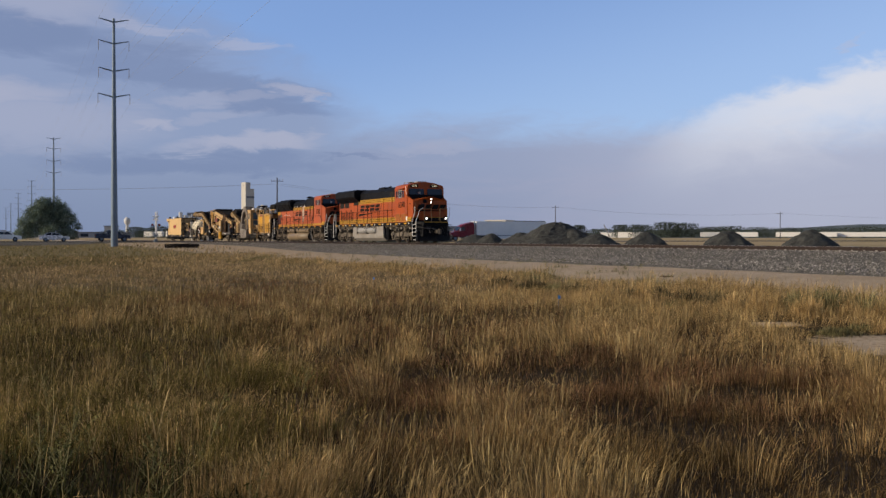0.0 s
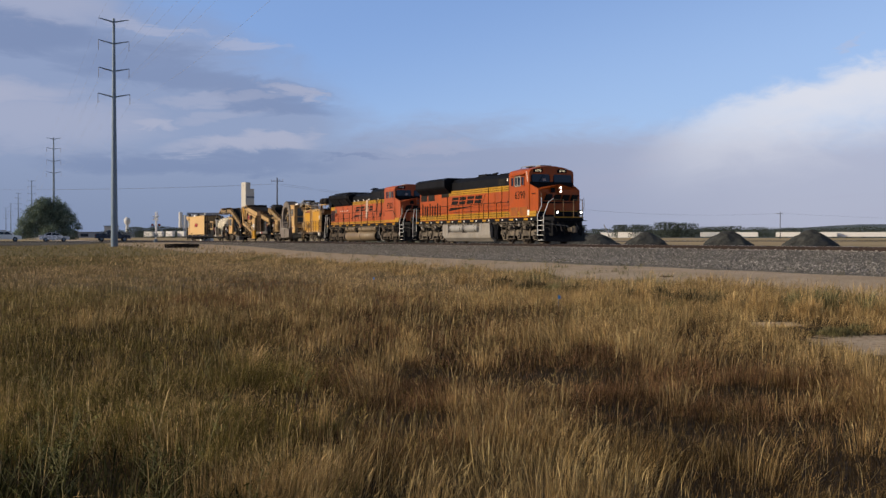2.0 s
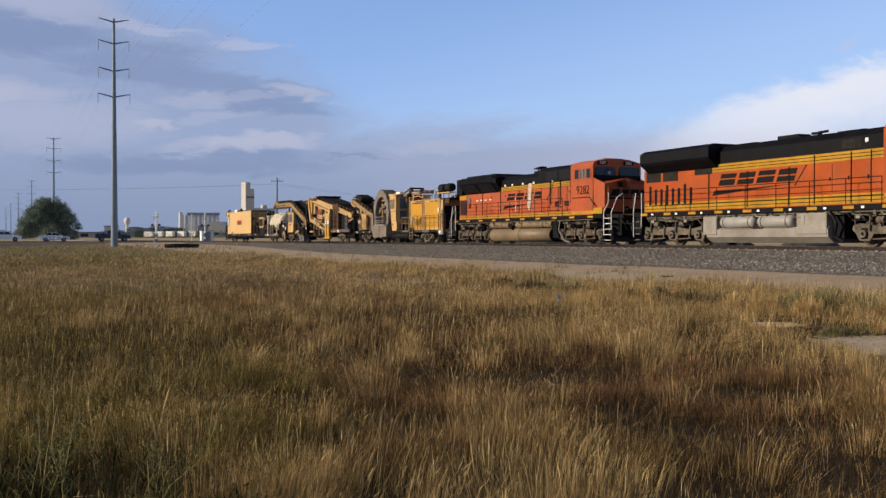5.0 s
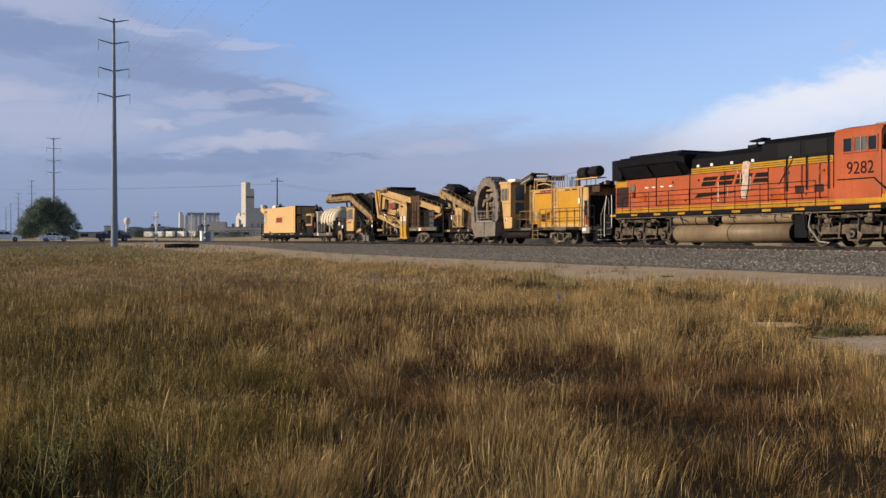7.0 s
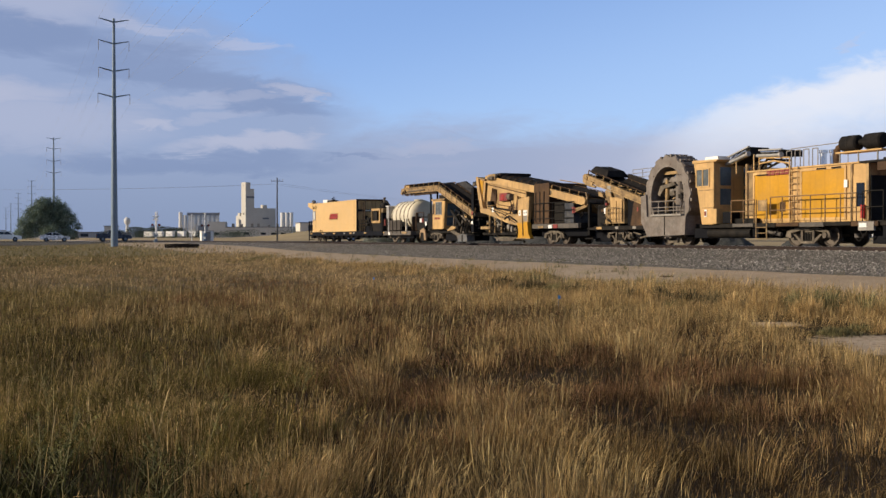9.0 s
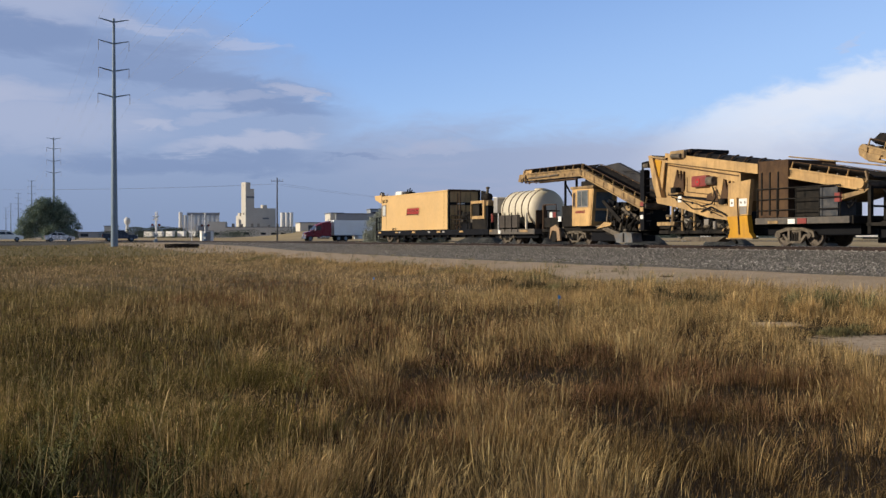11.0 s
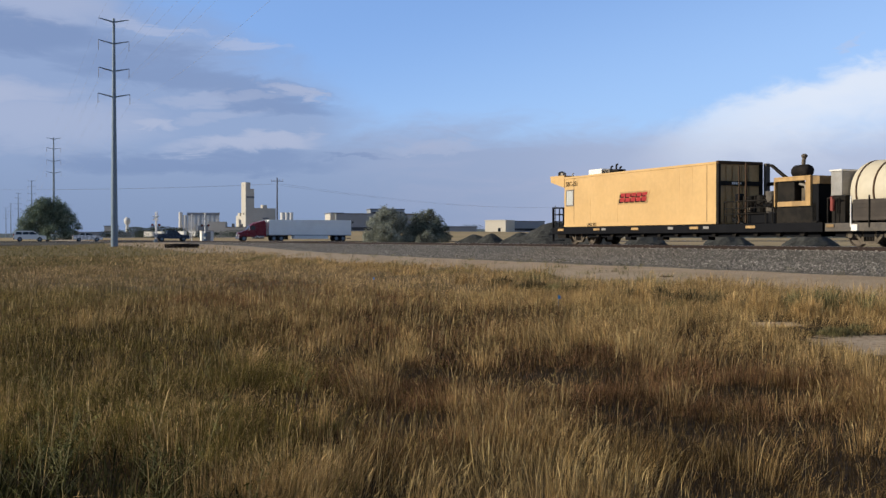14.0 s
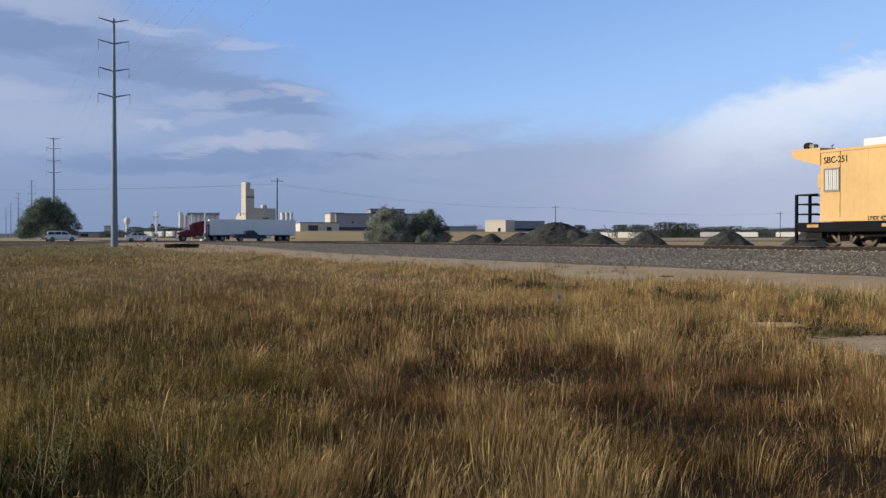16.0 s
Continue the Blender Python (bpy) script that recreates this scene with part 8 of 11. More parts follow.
    # coolers on the roof: finned cores in bright frames
    for a, b, z0, z1, dz in ((-127.0, -125.6, 3.62, 3.98, 0.36), (-124.95, -123.55, 3.86, 3.80, 0.27)):
        c = part("roof_cooler", hexa_bm([(a, -0.9, z0), (b, -0.9, z1), (b, 0.2, z1), (a, 0.2, z0), (a + 0.12, -0.85, z0 + dz), (b, -0.85, z1 + dz), (b, 0.2, z1 + dz), (a + 0.12, 0.2, z0 + dz)]), STEEL_DARK, v, "black finned rooftop cooler")
        for k in range(4):
            f = (k + 0.5) / 4
            q, z = a + 0.06 + (b - a - 0.1) * f, z0 + (z1 - z0) * f
            part("fin", hexa_bm([(q - 0.02, -0.93, z + 0.06), (q + 0.02, -0.93, z + 0.06), (q + 0.02, -0.86, z + 0.06), (q - 0.02, -0.86, z + 0.06), (q - 0.02, -0.90, z + dz - 0.05), (q + 0.02, -0.90, z + dz - 0.05), (q + 0.02, -0.84, z + dz - 0.05), (q - 0.02, -0.84, z + dz - 0.05)]), STEEL_DUST, c)
        part("header_pipe", rod((a - 0.05, -1.0, z0 + 0.04), (b, -1.0, z1 + 0.04), 0.07, seg=12), RESERVOIR, c, "bright metal cooler header pipe")
        part("header_pipe", rod((a + 0.2, -1.0, z0 + 0.2), (b - 0.1, -1.0, z1 + 0.2), 0.045, seg=8), CHROME, c)
        part("header_cap", rod((b - 0.02, -1.0, z1 + 0.04), (b + 0.08, -1.0, z1 + 0.05), 0.12, seg=12), WHITE_CLIP, c)
        for e, m in ((-0.05, YELLOW_DIRTY), (dz - 0.02, RESERVOIR)):
            part("cooler_trim", hexa_bm([(a, -0.98, z0 + e), (b, -0.98, z1 + e), (b, -0.86, z1 + e), (a, -0.86, z0 + e), (a, -0.98, z0 + e + 0.06), (b, -0.98, z1 + e + 0.06), (b, -0.86, z1 + e + 0.06), (a, -0.86, z0 + e + 0.06)]), m, c)
    for pts in ([(-126.4, -0.95, 3.2), (-126.4, -0.95, 3.75)], [(-124.9, -0.95, 3.25), (-124.9, -0.95, 3.8), (-123.05, -0.95, 3.7), (-123.05, -0.95, 3.25)], [(-124.9, -0.95, 3.55), (-124.0, -0.95, 3.62), (-123.05, -0.95, 3.45)], [(-125.3, -0.9, 3.25), (-125.3, -0.9, 4.0)]):
        part("cooler_frame", pipe(pts, 0.035), YELLOW_FRAME, v)
    for pts in ([(-125.6, -0.7, 3.3), (-125.0, -0.8, 3.6), (-124.3, -0.7, 3.45), (-123.8, -0.7, 3.7)], [(-125.4, -0.5, 3.3), (-124.8, -0.6, 3.75), (-123.4, -0.6, 3.6)], [(-124.6, -0.85, 3.3), (-123.6, -0.85, 3.6), (-123.2, -0.8, 3.3)]):
        part("cooler_hose", pipe(pts, 0.05), BELT, v)
    for q in (-123.4, -122.9, -122.4, -121.9):
        part("roof_rail", pipe([(q, -0.8, 3.25), (q, -0.8, 3.98), (q + 0.3, -0.8, 3.98), (q + 0.3, -0.8, 3.25)], 0.022), TANK_GREY, v)
    part("roof_rail", pipe([(-124.9, 0.8, 3.3), (-124.9, 0.8, 4.25), (-121.6, 0.8, 4.3), (-121.6, 0.8, 3.3)], 0.02), TANK_GREY, v)
    for q, r, z in ((-121.6, 0.13, 3.78), (-121.1, 0.11, 3.76)):
        st = part("exhaust_pipe", rod((q, -0.5, 3.25), (q, -0.5, z), r, seg=14), CHROME, v, "bright steel exhaust stack")
        part("cap", rod((q, -0.5, z), (q, -0.5, z + 0.12), r * 1.35, seg=14), CHROME, st)
    part("exhaust_elbow", pipe([(-120.85, -0.5, 3.25), (-120.85, -0.5, 3.9), (-120.5, -0.5, 4.03)], 0.12, seg=10), RUST_BOX, v)
    for a, b in ((-120.52, -119.62), (-119.32, -118.42)):
        m = part("muffler", turned([(0.10, a), (0.24, a + 0.02), (0.30, a + 0.07), (0.30, b - 0.08), (0.24, b - 0.02), (0.10, b)], 22, "x"), BELT, v, "large dark drum muffler", smooth=False)
        m.location = (0, -0.55, 4.05)
        part("muffler_band", turned([(0.302, (a + b) / 2 - 0.03), (0.312, (a + b) / 2), (0.302, (a + b) / 2 + 0.03)], 22, "x"), STEEL_DARK, m)
    part("muffler_link", rod((-119.64, -0.55, 4.05), (-119.3, -0.55, 4.05), 0.12, seg=12), STEEL_DARK, v)
    part("muffler_rack", box(-120.6, -118.3, -0.85, -0.25, 3.66, 3.72), YELLOW_FRAME, v)
    for q in (-120.4, -119.45, -118.5):
        part("rack_leg", rod((q, -0.82, 3.25), (q, -0.82, 3.68), 0.035, seg=6), TANK_GREY, v)
    for k, q in enumerate((-118.35, -118.1, -117.85, -117.62, -117.42)):
        part("roof_fitting", box(q, q + 0.16, -0.7, -0.4, 3.25, 3.38 + 0.06 * (k % 3), bevel=0.02), (STEEL_DARK, BLACK, TANK_GREY)[k % 3], v)
    # walkway railings and stairs
    railing(v, [-126.1, -125.3, -124.6], -1.47, 0.98, 1.98, RAIL_BROWN, 0.026, (1.5,))
    railing(v, [-123.6, -122.9, -122.2, -121.3, -120.5, -119.7, -118.9], -1.47, 0.98, 2.05, RAIL_BROWN, 0.026, (1.5,))
    railing(v, [-118.6, -117.6], -1.47, 0.98, 2.1, STEEL_DARK, 0.022, (1.5,))
    for q in (-124.45, -123.8):
        part("stair_rail", pipe([(q, -1.5, 0.3), (q, -1.5, 1.98)], 0.03), YELLOW_DIRTY, v)
    for k in range(3):
        part("stair_tread", box(-124.42, -123.83, -1.55, -1.35, 0.3 + 0.24 * k, 0.33 + 0.24 * k), YELLOW_DIRTY, v)
    part("stair_gate", box(-124.38, -123.87, -1.49, -1.46, 1.5, 1.95, bevel=0.01), YELLOW_DIRTY, v)
    bogie2(v, -121.85, 0.98, 0.46)
    frame_ends(v, -128.9, -117.1)


RED_SIGN = material("red_sign_paint", (0.34, 0.028, 0.028), 0.5, vary=0.12, scale=3, grain=20, bump=0)
RAIL_BROWN = material("brown_handrail", (0.20, 0.12, 0.055), 0.6, vary=0.2, bump=0.05)


def hexa_bm(p):
    bm = bmesh.new()
    hexa(bm, p)
    return bm


def digging_car():
    v = vehicle("digging_car", "ballast digging car with a large toothed steel excavating wheel", -133.5, "work car")
    # toothed wheel, its open face towards the field
    c, zc, ro, ri = -130.8, 2.36, 1.88, 1.42
    # ring squeezed along the track to fit the camera's view
    slim = 0.92
    bm = bmesh.new()
    seg = 64
    outer, rings = [], []
    for y, rr in ((-1.5, ri), (-1.5, ro), (-1.42, ro + 0.03), (-0.50, ro + 0.03), (-0.40, ro), (-0.40, ri)):
        ring = []
        for i in range(seg):
            t = 2 * math.pi * i / seg
            r = rr + (0.10 if rr > ri and i % 4 < 2 else 0.0)
            ring.append((c + slim * r * math.cos(t), y, zc + r * math.sin(t)))
        rings.append(ring)
    rings.append(rings[0])
    vs = [[bm.verts.new(p) for p in r] for r in rings[:-1]]
    vs.append(vs[0])
    for a, b in zip(vs, vs[1:]):
        for i in range(seg):
            j = (i + 1) % seg
            bm.faces.new((a[i], a[j], b[j], b[i]))
    wheel = part("digging_wheel", bm, DIGGER, v, "worn steel digging ring with blunt teeth")
    for i in range(28):
        t = 2 * math.pi * (i + 0.5) / 28
        rad = Vector((slim * math.cos(t), 0, math.sin(t)))
        tan = Vector((-slim * math.sin(t), 0, math.cos(t)))
        b = bmesh.new()
        for y in (-1.36, -1.10, -0.84, -0.58):
            p = Vector((c, y, zc)) + rad * (ro + 0.03)
            hexa(b, [tuple(p + tan * s * 0.07 + Vector((0, w, 0)) + rad * h) for h in (0, 0.12) for s, w in ((-1, -0.09), (1, -0.09), (1, 0.09), (-1, 0.09))])
        part("bucket_tooth", b, DIGGER, wheel)
    for i in range(18):
        t = 2 * math.pi * i / 18
        p = Vector((c + slim * (ri + 0.14) * math.cos(t), -1.5, zc + (ri + 0.14) * math.sin(t)))
        part("ring_bolt", rod(tuple(p), (p.x, -1.53, p.z), 0.03, seg=8), DIGGER, wheel)
    part("back_plate", rod((c, -0.46, zc), (c, -0.42, zc), ri - 0.12, seg=40), STEEL_DARK, v)
    # machinery inside the ring
    part("inner_column", rod((c + 0.25, -0.9, 1.4), (c + 0.25, -0.9, 3.5), 0.22, seg=14), DIGGER, v)
    part("inner_column", rod((c + 0.75, -0.8, 1.5), (c + 0.75, -0.8, 3.3), 0.14, seg=12), STEEL_DUST, v)
    part("inner_column", rod((c - 0.55, -1.1, 1.6), (c - 0.5, -1.1, 3.2), 0.1, seg=10), YELLOW_DIRTY, v)
    part("cross_beam", box(c - 1.0, c + 0.9, -1.1, -0.85, 3.05, 3.3, bevel=0.03), DIGGER, v)
    part("cross_beam", box(c - 0.7, c + 0.6, -1.2, -1.0, 3.42, 3.58, bevel=0.03), YELLOW_DIRTY, v)
    part("swing_arm", plate([(c - 1.1, 2.5), (c - 0.9, 2.9), (c + 0.2, 3.05), (c + 0.3, 2.9), (c - 0.6, 2.75), (c - 0.95, 2.4)], -1.25, -1.1), STEEL_DUST, v)
    part("hydraulic_cylinder", rod((c + 0.9, -1.0, 1.9), (c + 0.95, -1.0, 2.9), 0.09, seg=10), STEEL_DARK, v)
    greeble(v, c - 0.9, c + 0.7, -1.2, -0.8, 2.2, 3.4, 16, 5, [DIGGER, STEEL_DUST, STEEL_DARK, YELLOW_DIRTY])
    # guard and service platform at its foot
    part("wheel_guard", plate([(c - 1.45, 0.42), (c + 1.55, 0.5), (c + 1.62, 1.4), (c - 1.7, 1.4), (c - 1.95, 1.1)], -1.62, -0.75), DIGGER, v, "grey steel guard below the digging wheel")
    part("guard_wing", plate([(c - 2.0, 1.05), (c - 1.5, 1.0), (c - 1.62, 2.5), (c - 2.05, 2.4)], -1.6, -1.35), DIGGER, v)
    part("guard_seam", box(c - 0.05, c + 0.0, -1.64, -1.62, 0.5, 1.38), STEEL_DARK, v)
    part("platform", box(c - 1.1, c + 1.35, -1.7, -1.2, 1.4, 1.5, bevel=0.01), TANK_GREY, v)
    railing(v, [c - 1.05, c - 0.45, c + 0.15, c + 0.75, c + 1.3], -1.66, 1.5, 2.12, DIGGER, 0.028, (1.66, 1.82))
    part("front_shield", plate([(-129.35, 0.6), (-128.95, 0.6), (-128.95, 3.5), (-129.2, 3.9)], -0.4, 1.4), RUST_BOX, v)
    part("frame", box(-137.6, -129.0, -1.0, 1.0, 0.78, 1.0, bevel=0.02), STEEL_DARK, v)
    part("side_sill", box(-137.5, -132.6, -1.45, -1.3, 0.78, 0.98, bevel=0.01), STEEL_DARK, v)
    for q in (-136.9, -135.2, -133.6):
        sign_plate(v, q, -1.46, 0.82, 0.5 if q < -136 else 0.3, 0.13, YELLOW if q < -136 else TANK_GREY)
    # hopper and rising conveyor
    part("hopper", plate([(-136.6, 1.12), (-134.8, 1.12), (-134.8, 2.5), (-136.6, 2.9)], -1.28, 1.1), YELLOW_DIRTY, v, "dusty yellow hopper body")
    part("hopper_face", plate([(-136.1, 1.2), (-134.9, 1.2), (-134.9, 2.35), (-136.1, 2.6)], -1.32, -1.28), YELLOW, v)
    for q in (-136.1, -135.5, -134.95):
        part("hopper_rib", box(q, q + 0.05, -1.35, -1.32, 1.2, 2.3), YELLOW_DIRTY, v)
    railing(v, [-136.1, -135.5, -134.95], -1.5, 1.0, 1.95, YELLOW_DIRTY, 0.02, (1.4, 1.7))
    # black box filling the open space under the frame
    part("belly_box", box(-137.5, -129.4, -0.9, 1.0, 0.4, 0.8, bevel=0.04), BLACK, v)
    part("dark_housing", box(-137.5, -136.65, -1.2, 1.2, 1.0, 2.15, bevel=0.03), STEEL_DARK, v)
    # dark end frame, added to fill the gap towards the screening car
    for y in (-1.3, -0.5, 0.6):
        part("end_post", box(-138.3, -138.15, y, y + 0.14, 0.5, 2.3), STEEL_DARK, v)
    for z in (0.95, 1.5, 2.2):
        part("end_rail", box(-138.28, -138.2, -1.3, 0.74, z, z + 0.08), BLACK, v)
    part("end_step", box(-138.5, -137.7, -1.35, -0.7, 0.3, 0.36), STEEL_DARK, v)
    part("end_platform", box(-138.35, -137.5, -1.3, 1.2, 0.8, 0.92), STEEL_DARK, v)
    # added black block, darkens the coupler gap
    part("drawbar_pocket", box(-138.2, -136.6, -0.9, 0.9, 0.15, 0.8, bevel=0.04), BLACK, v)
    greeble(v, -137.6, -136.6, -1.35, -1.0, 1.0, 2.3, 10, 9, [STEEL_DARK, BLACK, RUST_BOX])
    # solid black block stands for the shade of a recess
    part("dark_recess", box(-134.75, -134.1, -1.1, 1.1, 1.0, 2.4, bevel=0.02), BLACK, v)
    part("side_wall_brown", plate([(-134.2, 1.0), (-132.5, 0.7), (-132.6, 2.3), (-133.9, 2.2)], -1.3, 1.2), RUST_BOX, v, "rust-brown steel side wall")
    conveyor(v, [(-138.3, 3.5), (-133.0, 2.06)], -1.35, -0.1, 0.28, YELLOW_DIRTY, 0.75, "dusty yellow rising belt conveyor")
    part("belt_hood", loft([[(-138.1, -1.3, 3.98), (-137.9, -1.1, 4.26), (-137.9, -0.1, 4.26), (-138.1, 0.1, 3.98)], [(-136.4, -1.3, 3.6), (-136.6, -1.1, 3.95), (-136.6, -0.1, 3.95), (-136.4, 0.1, 3.6)]]), BELT, v, "black rubber hood over the belt end")
    part("side_cover", loft([[(-136.4, 0.0, 3.2), (-136.4, 0.15, 3.2), (-136.4, 0.15, 3.8), (-136.4, 0.0, 3.8)], [(-132.8, 0.0, 2.3), (-132.8, 0.15, 2.3), (-132.8, 0.15, 2.95), (-132.8, 0.0, 2.95)]]), BELT, v)
    railing(v, [-136.2, -135.3, -134.4], 0.2, 3.4, 4.0, TANK_GREY, 0.018, (3.6, 3.8))
    part("motor", rod((-138.4, -1.45, 3.65), (-138.4, -1.0, 3.65), 0.22, seg=14), YELLOW_DIRTY, v)
    part("drive_guard", plate([(-138.55, 3.47), (-138.2, 3.25), (-137.6, 3.2), (-137.5, 3.37), (-138.1, 3.5), (-138.5, 3.7)], -1.5, -1.38), YELLOW_DIRTY, v)
    part("drive_arm", pipe([(-138.5, -1.45, 3.65), (-138.1, -1.45, 3.25), (-137.3, -1.45, 3.1)], 0.06), YELLOW_DIRTY, v)
    for q in (-137.0, -136.2):
        part("conveyor_bracket", plate([(q, 2.6), (q + 0.5, 2.5), (q + 0.35, 2.75), (q, 2.85)], -1.45, -1.36), YELLOW_DIRTY, v)
    sign_plate(v, -136.0, -1.42, 2.75, 0.35, 0.36, TANK_GREY)
    sign_plate(v, -136.35, -1.46, 1.65, 0.14, 0.3, WHITE)
    part("marker_lamp", rod((-136.28, -1.45, 2.15), (-136.28, -1.3, 2.15), 0.08, seg=12), RED, v)
    sign_plate(v, -133.3, -1.46, 1.7, 0.1, 0.2, RED)
    greeble(v, -137.6, -132.4, -1.3, -0.9, 0.35, 0.8, 14, 6, [STEEL_DARK, STEEL_DUST])
    bogie2(v, -135.5, 0.92, 0.455)
    bogie2(v, -130.9, 0.75, 0.455)
    frame_ends(v, -137.7, -129.0)


BLUE_STEEL = material("blue_grey_steel", (0.030, 0.034, 0.042), 0.55, vary=0.2, scale=2, grain=14, bump=0.08, dirt=(0.13, 0.12, 0.11), dirt_amount=0.5)


def screen_car():
    v = vehicle("screening_car", "yellow ballast screening car with sloping belt and vibrating screen box", -145.5, "work car")
    part("deck", box(-144.4, -138.9, -1.4, 1.4, 0.90, 1.2, bevel=0.02), STEEL_DARK, v)
    part("deck_sill", box(-144.3, -139.0, -1.5, -1.4, 0.92, 1.18, bevel=0.01), TANK_GREY_DARK, v)
    part("frame", box(-152.4, -144.2, -0.7, 0.7, 0.8, 1.1, bevel=0.02), STEEL_DARK, v)
    sign_plate(v, -143.2, -1.51, 0.94, 0.6, 0.12, YELLOW_DIRTY)
    sign_plate(v, -142.1, -1.51, 0.92, 0.42, 0.2, WHITE)
    sign_plate(v, -141.5, -1.51, 0.92, 0.5, 0.22, RED)
    # screen box
    sb = part("screen_box", plate([(-151.5, 2.35), (-151.0, 4.05), (-145.6, 3.2), (-145.6, 2.0), (-146.2, 1.55)], -1.2, 1.2), YELLOW, v, "sloping yellow vibrating screen box")
    part("end_plate", plate([(-152.15, 4.42), (-151.85, 4.42), (-151.05, 2.3), (-151.4, 2.25), (-151.75, 3.0)], -1.5, 1.3), YELLOW, sb)
    part("end_plate_lip", plate([(-152.0, 4.40), (-150.7, 4.22), (-150.75, 4.13), (-151.9, 4.30)], -1.5, -1.15), YELLOW_DIRTY, sb)
    part("lower_beam", plate([(-151.5, 2.32), (-151.4, 2.05), (-149.5, 1.75), (-147.5, 1.28), (-146.0, 1.12), (-145.9, 1.75), (-147.5, 1.85), (-149.5, 2.25)], -1.5, -1.25), YELLOW, v, "heavy yellow lower beam")
    part("inner_plate", plate([(-149.6, 2.35), (-146.9, 2.12), (-146.7, 3.0), (-149.3, 3.3)], -1.26, -1.2), YELLOW, sb)
    for q, z in ((-150.0, 2.55), (-146.45, 1.9)):
        st = part("screen_bracket", plate([(q - 0.45, z), (q - 0.1, z + 1.05), (q + 0.02, z + 0.6), (q + 0.18, z + 1.0), (q + 0.24, z + 0.5), (q + 0.42, z + 0.95), (q + 0.45, z)], -1.3, -1.2), RUST_BOX, sb, "rusty toothed bracket")
        part("spring_mount", rod((q, -1.45, z - 0.05), (q, -1.45, z + 0.2), 0.22, seg=12), BELT, st)
        part("mount_plate", box(q - 0.4, q + 0.35, -1.55, -1.2, z - 0.12, z - 0.05), YELLOW_DIRTY, st)
    part("end_web", plate([(-151.95, 4.36), (-150.95, 4.12), (-151.2, 2.5), (-151.55, 2.5)], -1.36, -1.30), YELLOW, sb)
    part("corner_plate", plate([(-151.78, 4.22), (-151.2, 4.12), (-151.42, 3.1)], -1.39, -1.36), YELLOW_DEEP, sb)
    mt = part("motor_guard", box(-148.75, -147.65, -1.48, -1.2, 2.70, 3.22, bevel=0.07), RED, v, "red motor guard")
    part("motor", rod((-147.65, -1.35, 2.95), (-147.2, -1.35, 2.95), 0.2, seg=12), STEEL_DUST, mt)
    part("guard_disc", rod((-148.25, -1.5, 2.93), (-148.25, -1.48, 2.93), 0.17, seg=16), RED_SIGN, mt)
    part("guard_hub", rod((-148.25, -1.52, 2.93), (-148.25, -1.5, 2.93), 0.05, seg=10), STEEL_DUST, mt)
    part("hose", pipe([(-147.3, -1.4, 2.7), (-146.9, -1.5, 2.2), (-147.2, -1.5, 1.9), (-148.0, -1.5, 1.8)], 0.035), BELT, v)
    part("hose", pipe([(-147.9, -1.55, 1.55), (-147.2, -1.55, 1.75), (-146.5, -1.55, 1.5), (-146.1, -1.5, 1.3)], 0.04), BELT, v)
    sign_plate(v, -149.55, -1.51, 2.03, 0.26, 0.3, WHITE)
    # upper belt, falling towards the front
    part("upper_beam", plate([(-151.0, 4.02), (-144.3, 3.08), (-144.3, 3.5), (-150.9, 4.46)], -1.38, -1.28), YELLOW, v, "long yellow beam beside the belt")
    part("upper_beam", plate([(-151.0, 4.02), (-144.3, 3.08), (-144.3, 3.5), (-150.9, 4.46)], 1.18, 1.28), YELLOW, v)
    n = 8
    for i in range(n):
        f = i / (n - 1)
        q, z = -150.2 + 6.2 * f, 4.27 - 0.88 * f
        part("belt_trough", loft([[(q - 0.4, -1.2, z + 0.05), (q - 0.4, -0.9, z + 0.28), (q - 0.4, 0.9, z + 0.28), (q - 0.4, 1.2, z + 0.05)], [(q + 0.42, -1.2, z - 0.06), (q + 0.42, -0.9, z + 0.16), (q + 0.42, 0.9, z + 0.16), (q + 0.42, 1.2, z - 0.06)]]), BELT, v)
        part("belt_hoop", pipe([(q + 0.45, -1.3, z - 0.05), (q + 0.45, -1.1, z + 0.2), (q + 0.45, -0.8, z + 0.27)], 0.035), RUST_BOX, v)
    part("belt_cover", box(-150.9, -149.2, -1.1, 1.1, 4.36, 4.56, bevel=0.05), BELT, v, "black rubber cover at the belt head")
    for k in range(3):
        part("cover_rib", box(-150.8 + 0.7 * k, -150.7 + 0.7 * k, -1.14, -1.06, 4.3, 4.54), RUST_BOX, v)
    part("drive_frame", box(-150.4, -149.3, -1.48, -1.3, 4.12, 4.5, bevel=0.03), YELLOW_DIRTY, v)
    part("drive_motor", rod((-150.2, -1.5, 4.25), (-149.5, -1.5, 4.22), 0.12, seg=12), STEEL_DUST, v)
    conveyor(v, [(-142.4, 2.82), (-138.4, 2.15)], -1.3, 0.3, 0.36, YELLOW, 0.9, "yellow lower belt conveyor")
    part("upper_handrail", pipe([(-144.6, 0.6, 3.9), (-138.8, 0.6, 3.1)], 0.03), YELLOW_DIRTY, v)
    part("head_motor", rod((-138.5, -1.5, 2.4), (-138.5, -1.2, 2.4), 0.2, seg=14), YELLOW, v)
    part("head_bracket", pipe([(-138.7, -1.4, 2.2), (-138.2, -1.4, 2.5), (-138.3, -1.4, 2.85)], 0.06), YELLOW_DIRTY, v)
    part("hopper_lip", plate([(-139.9, 1.75), (-138.4, 2.05), (-138.2, 2.2), (-139.8, 2.0)], -1.35, 0.3), YELLOW_DIRTY, v)
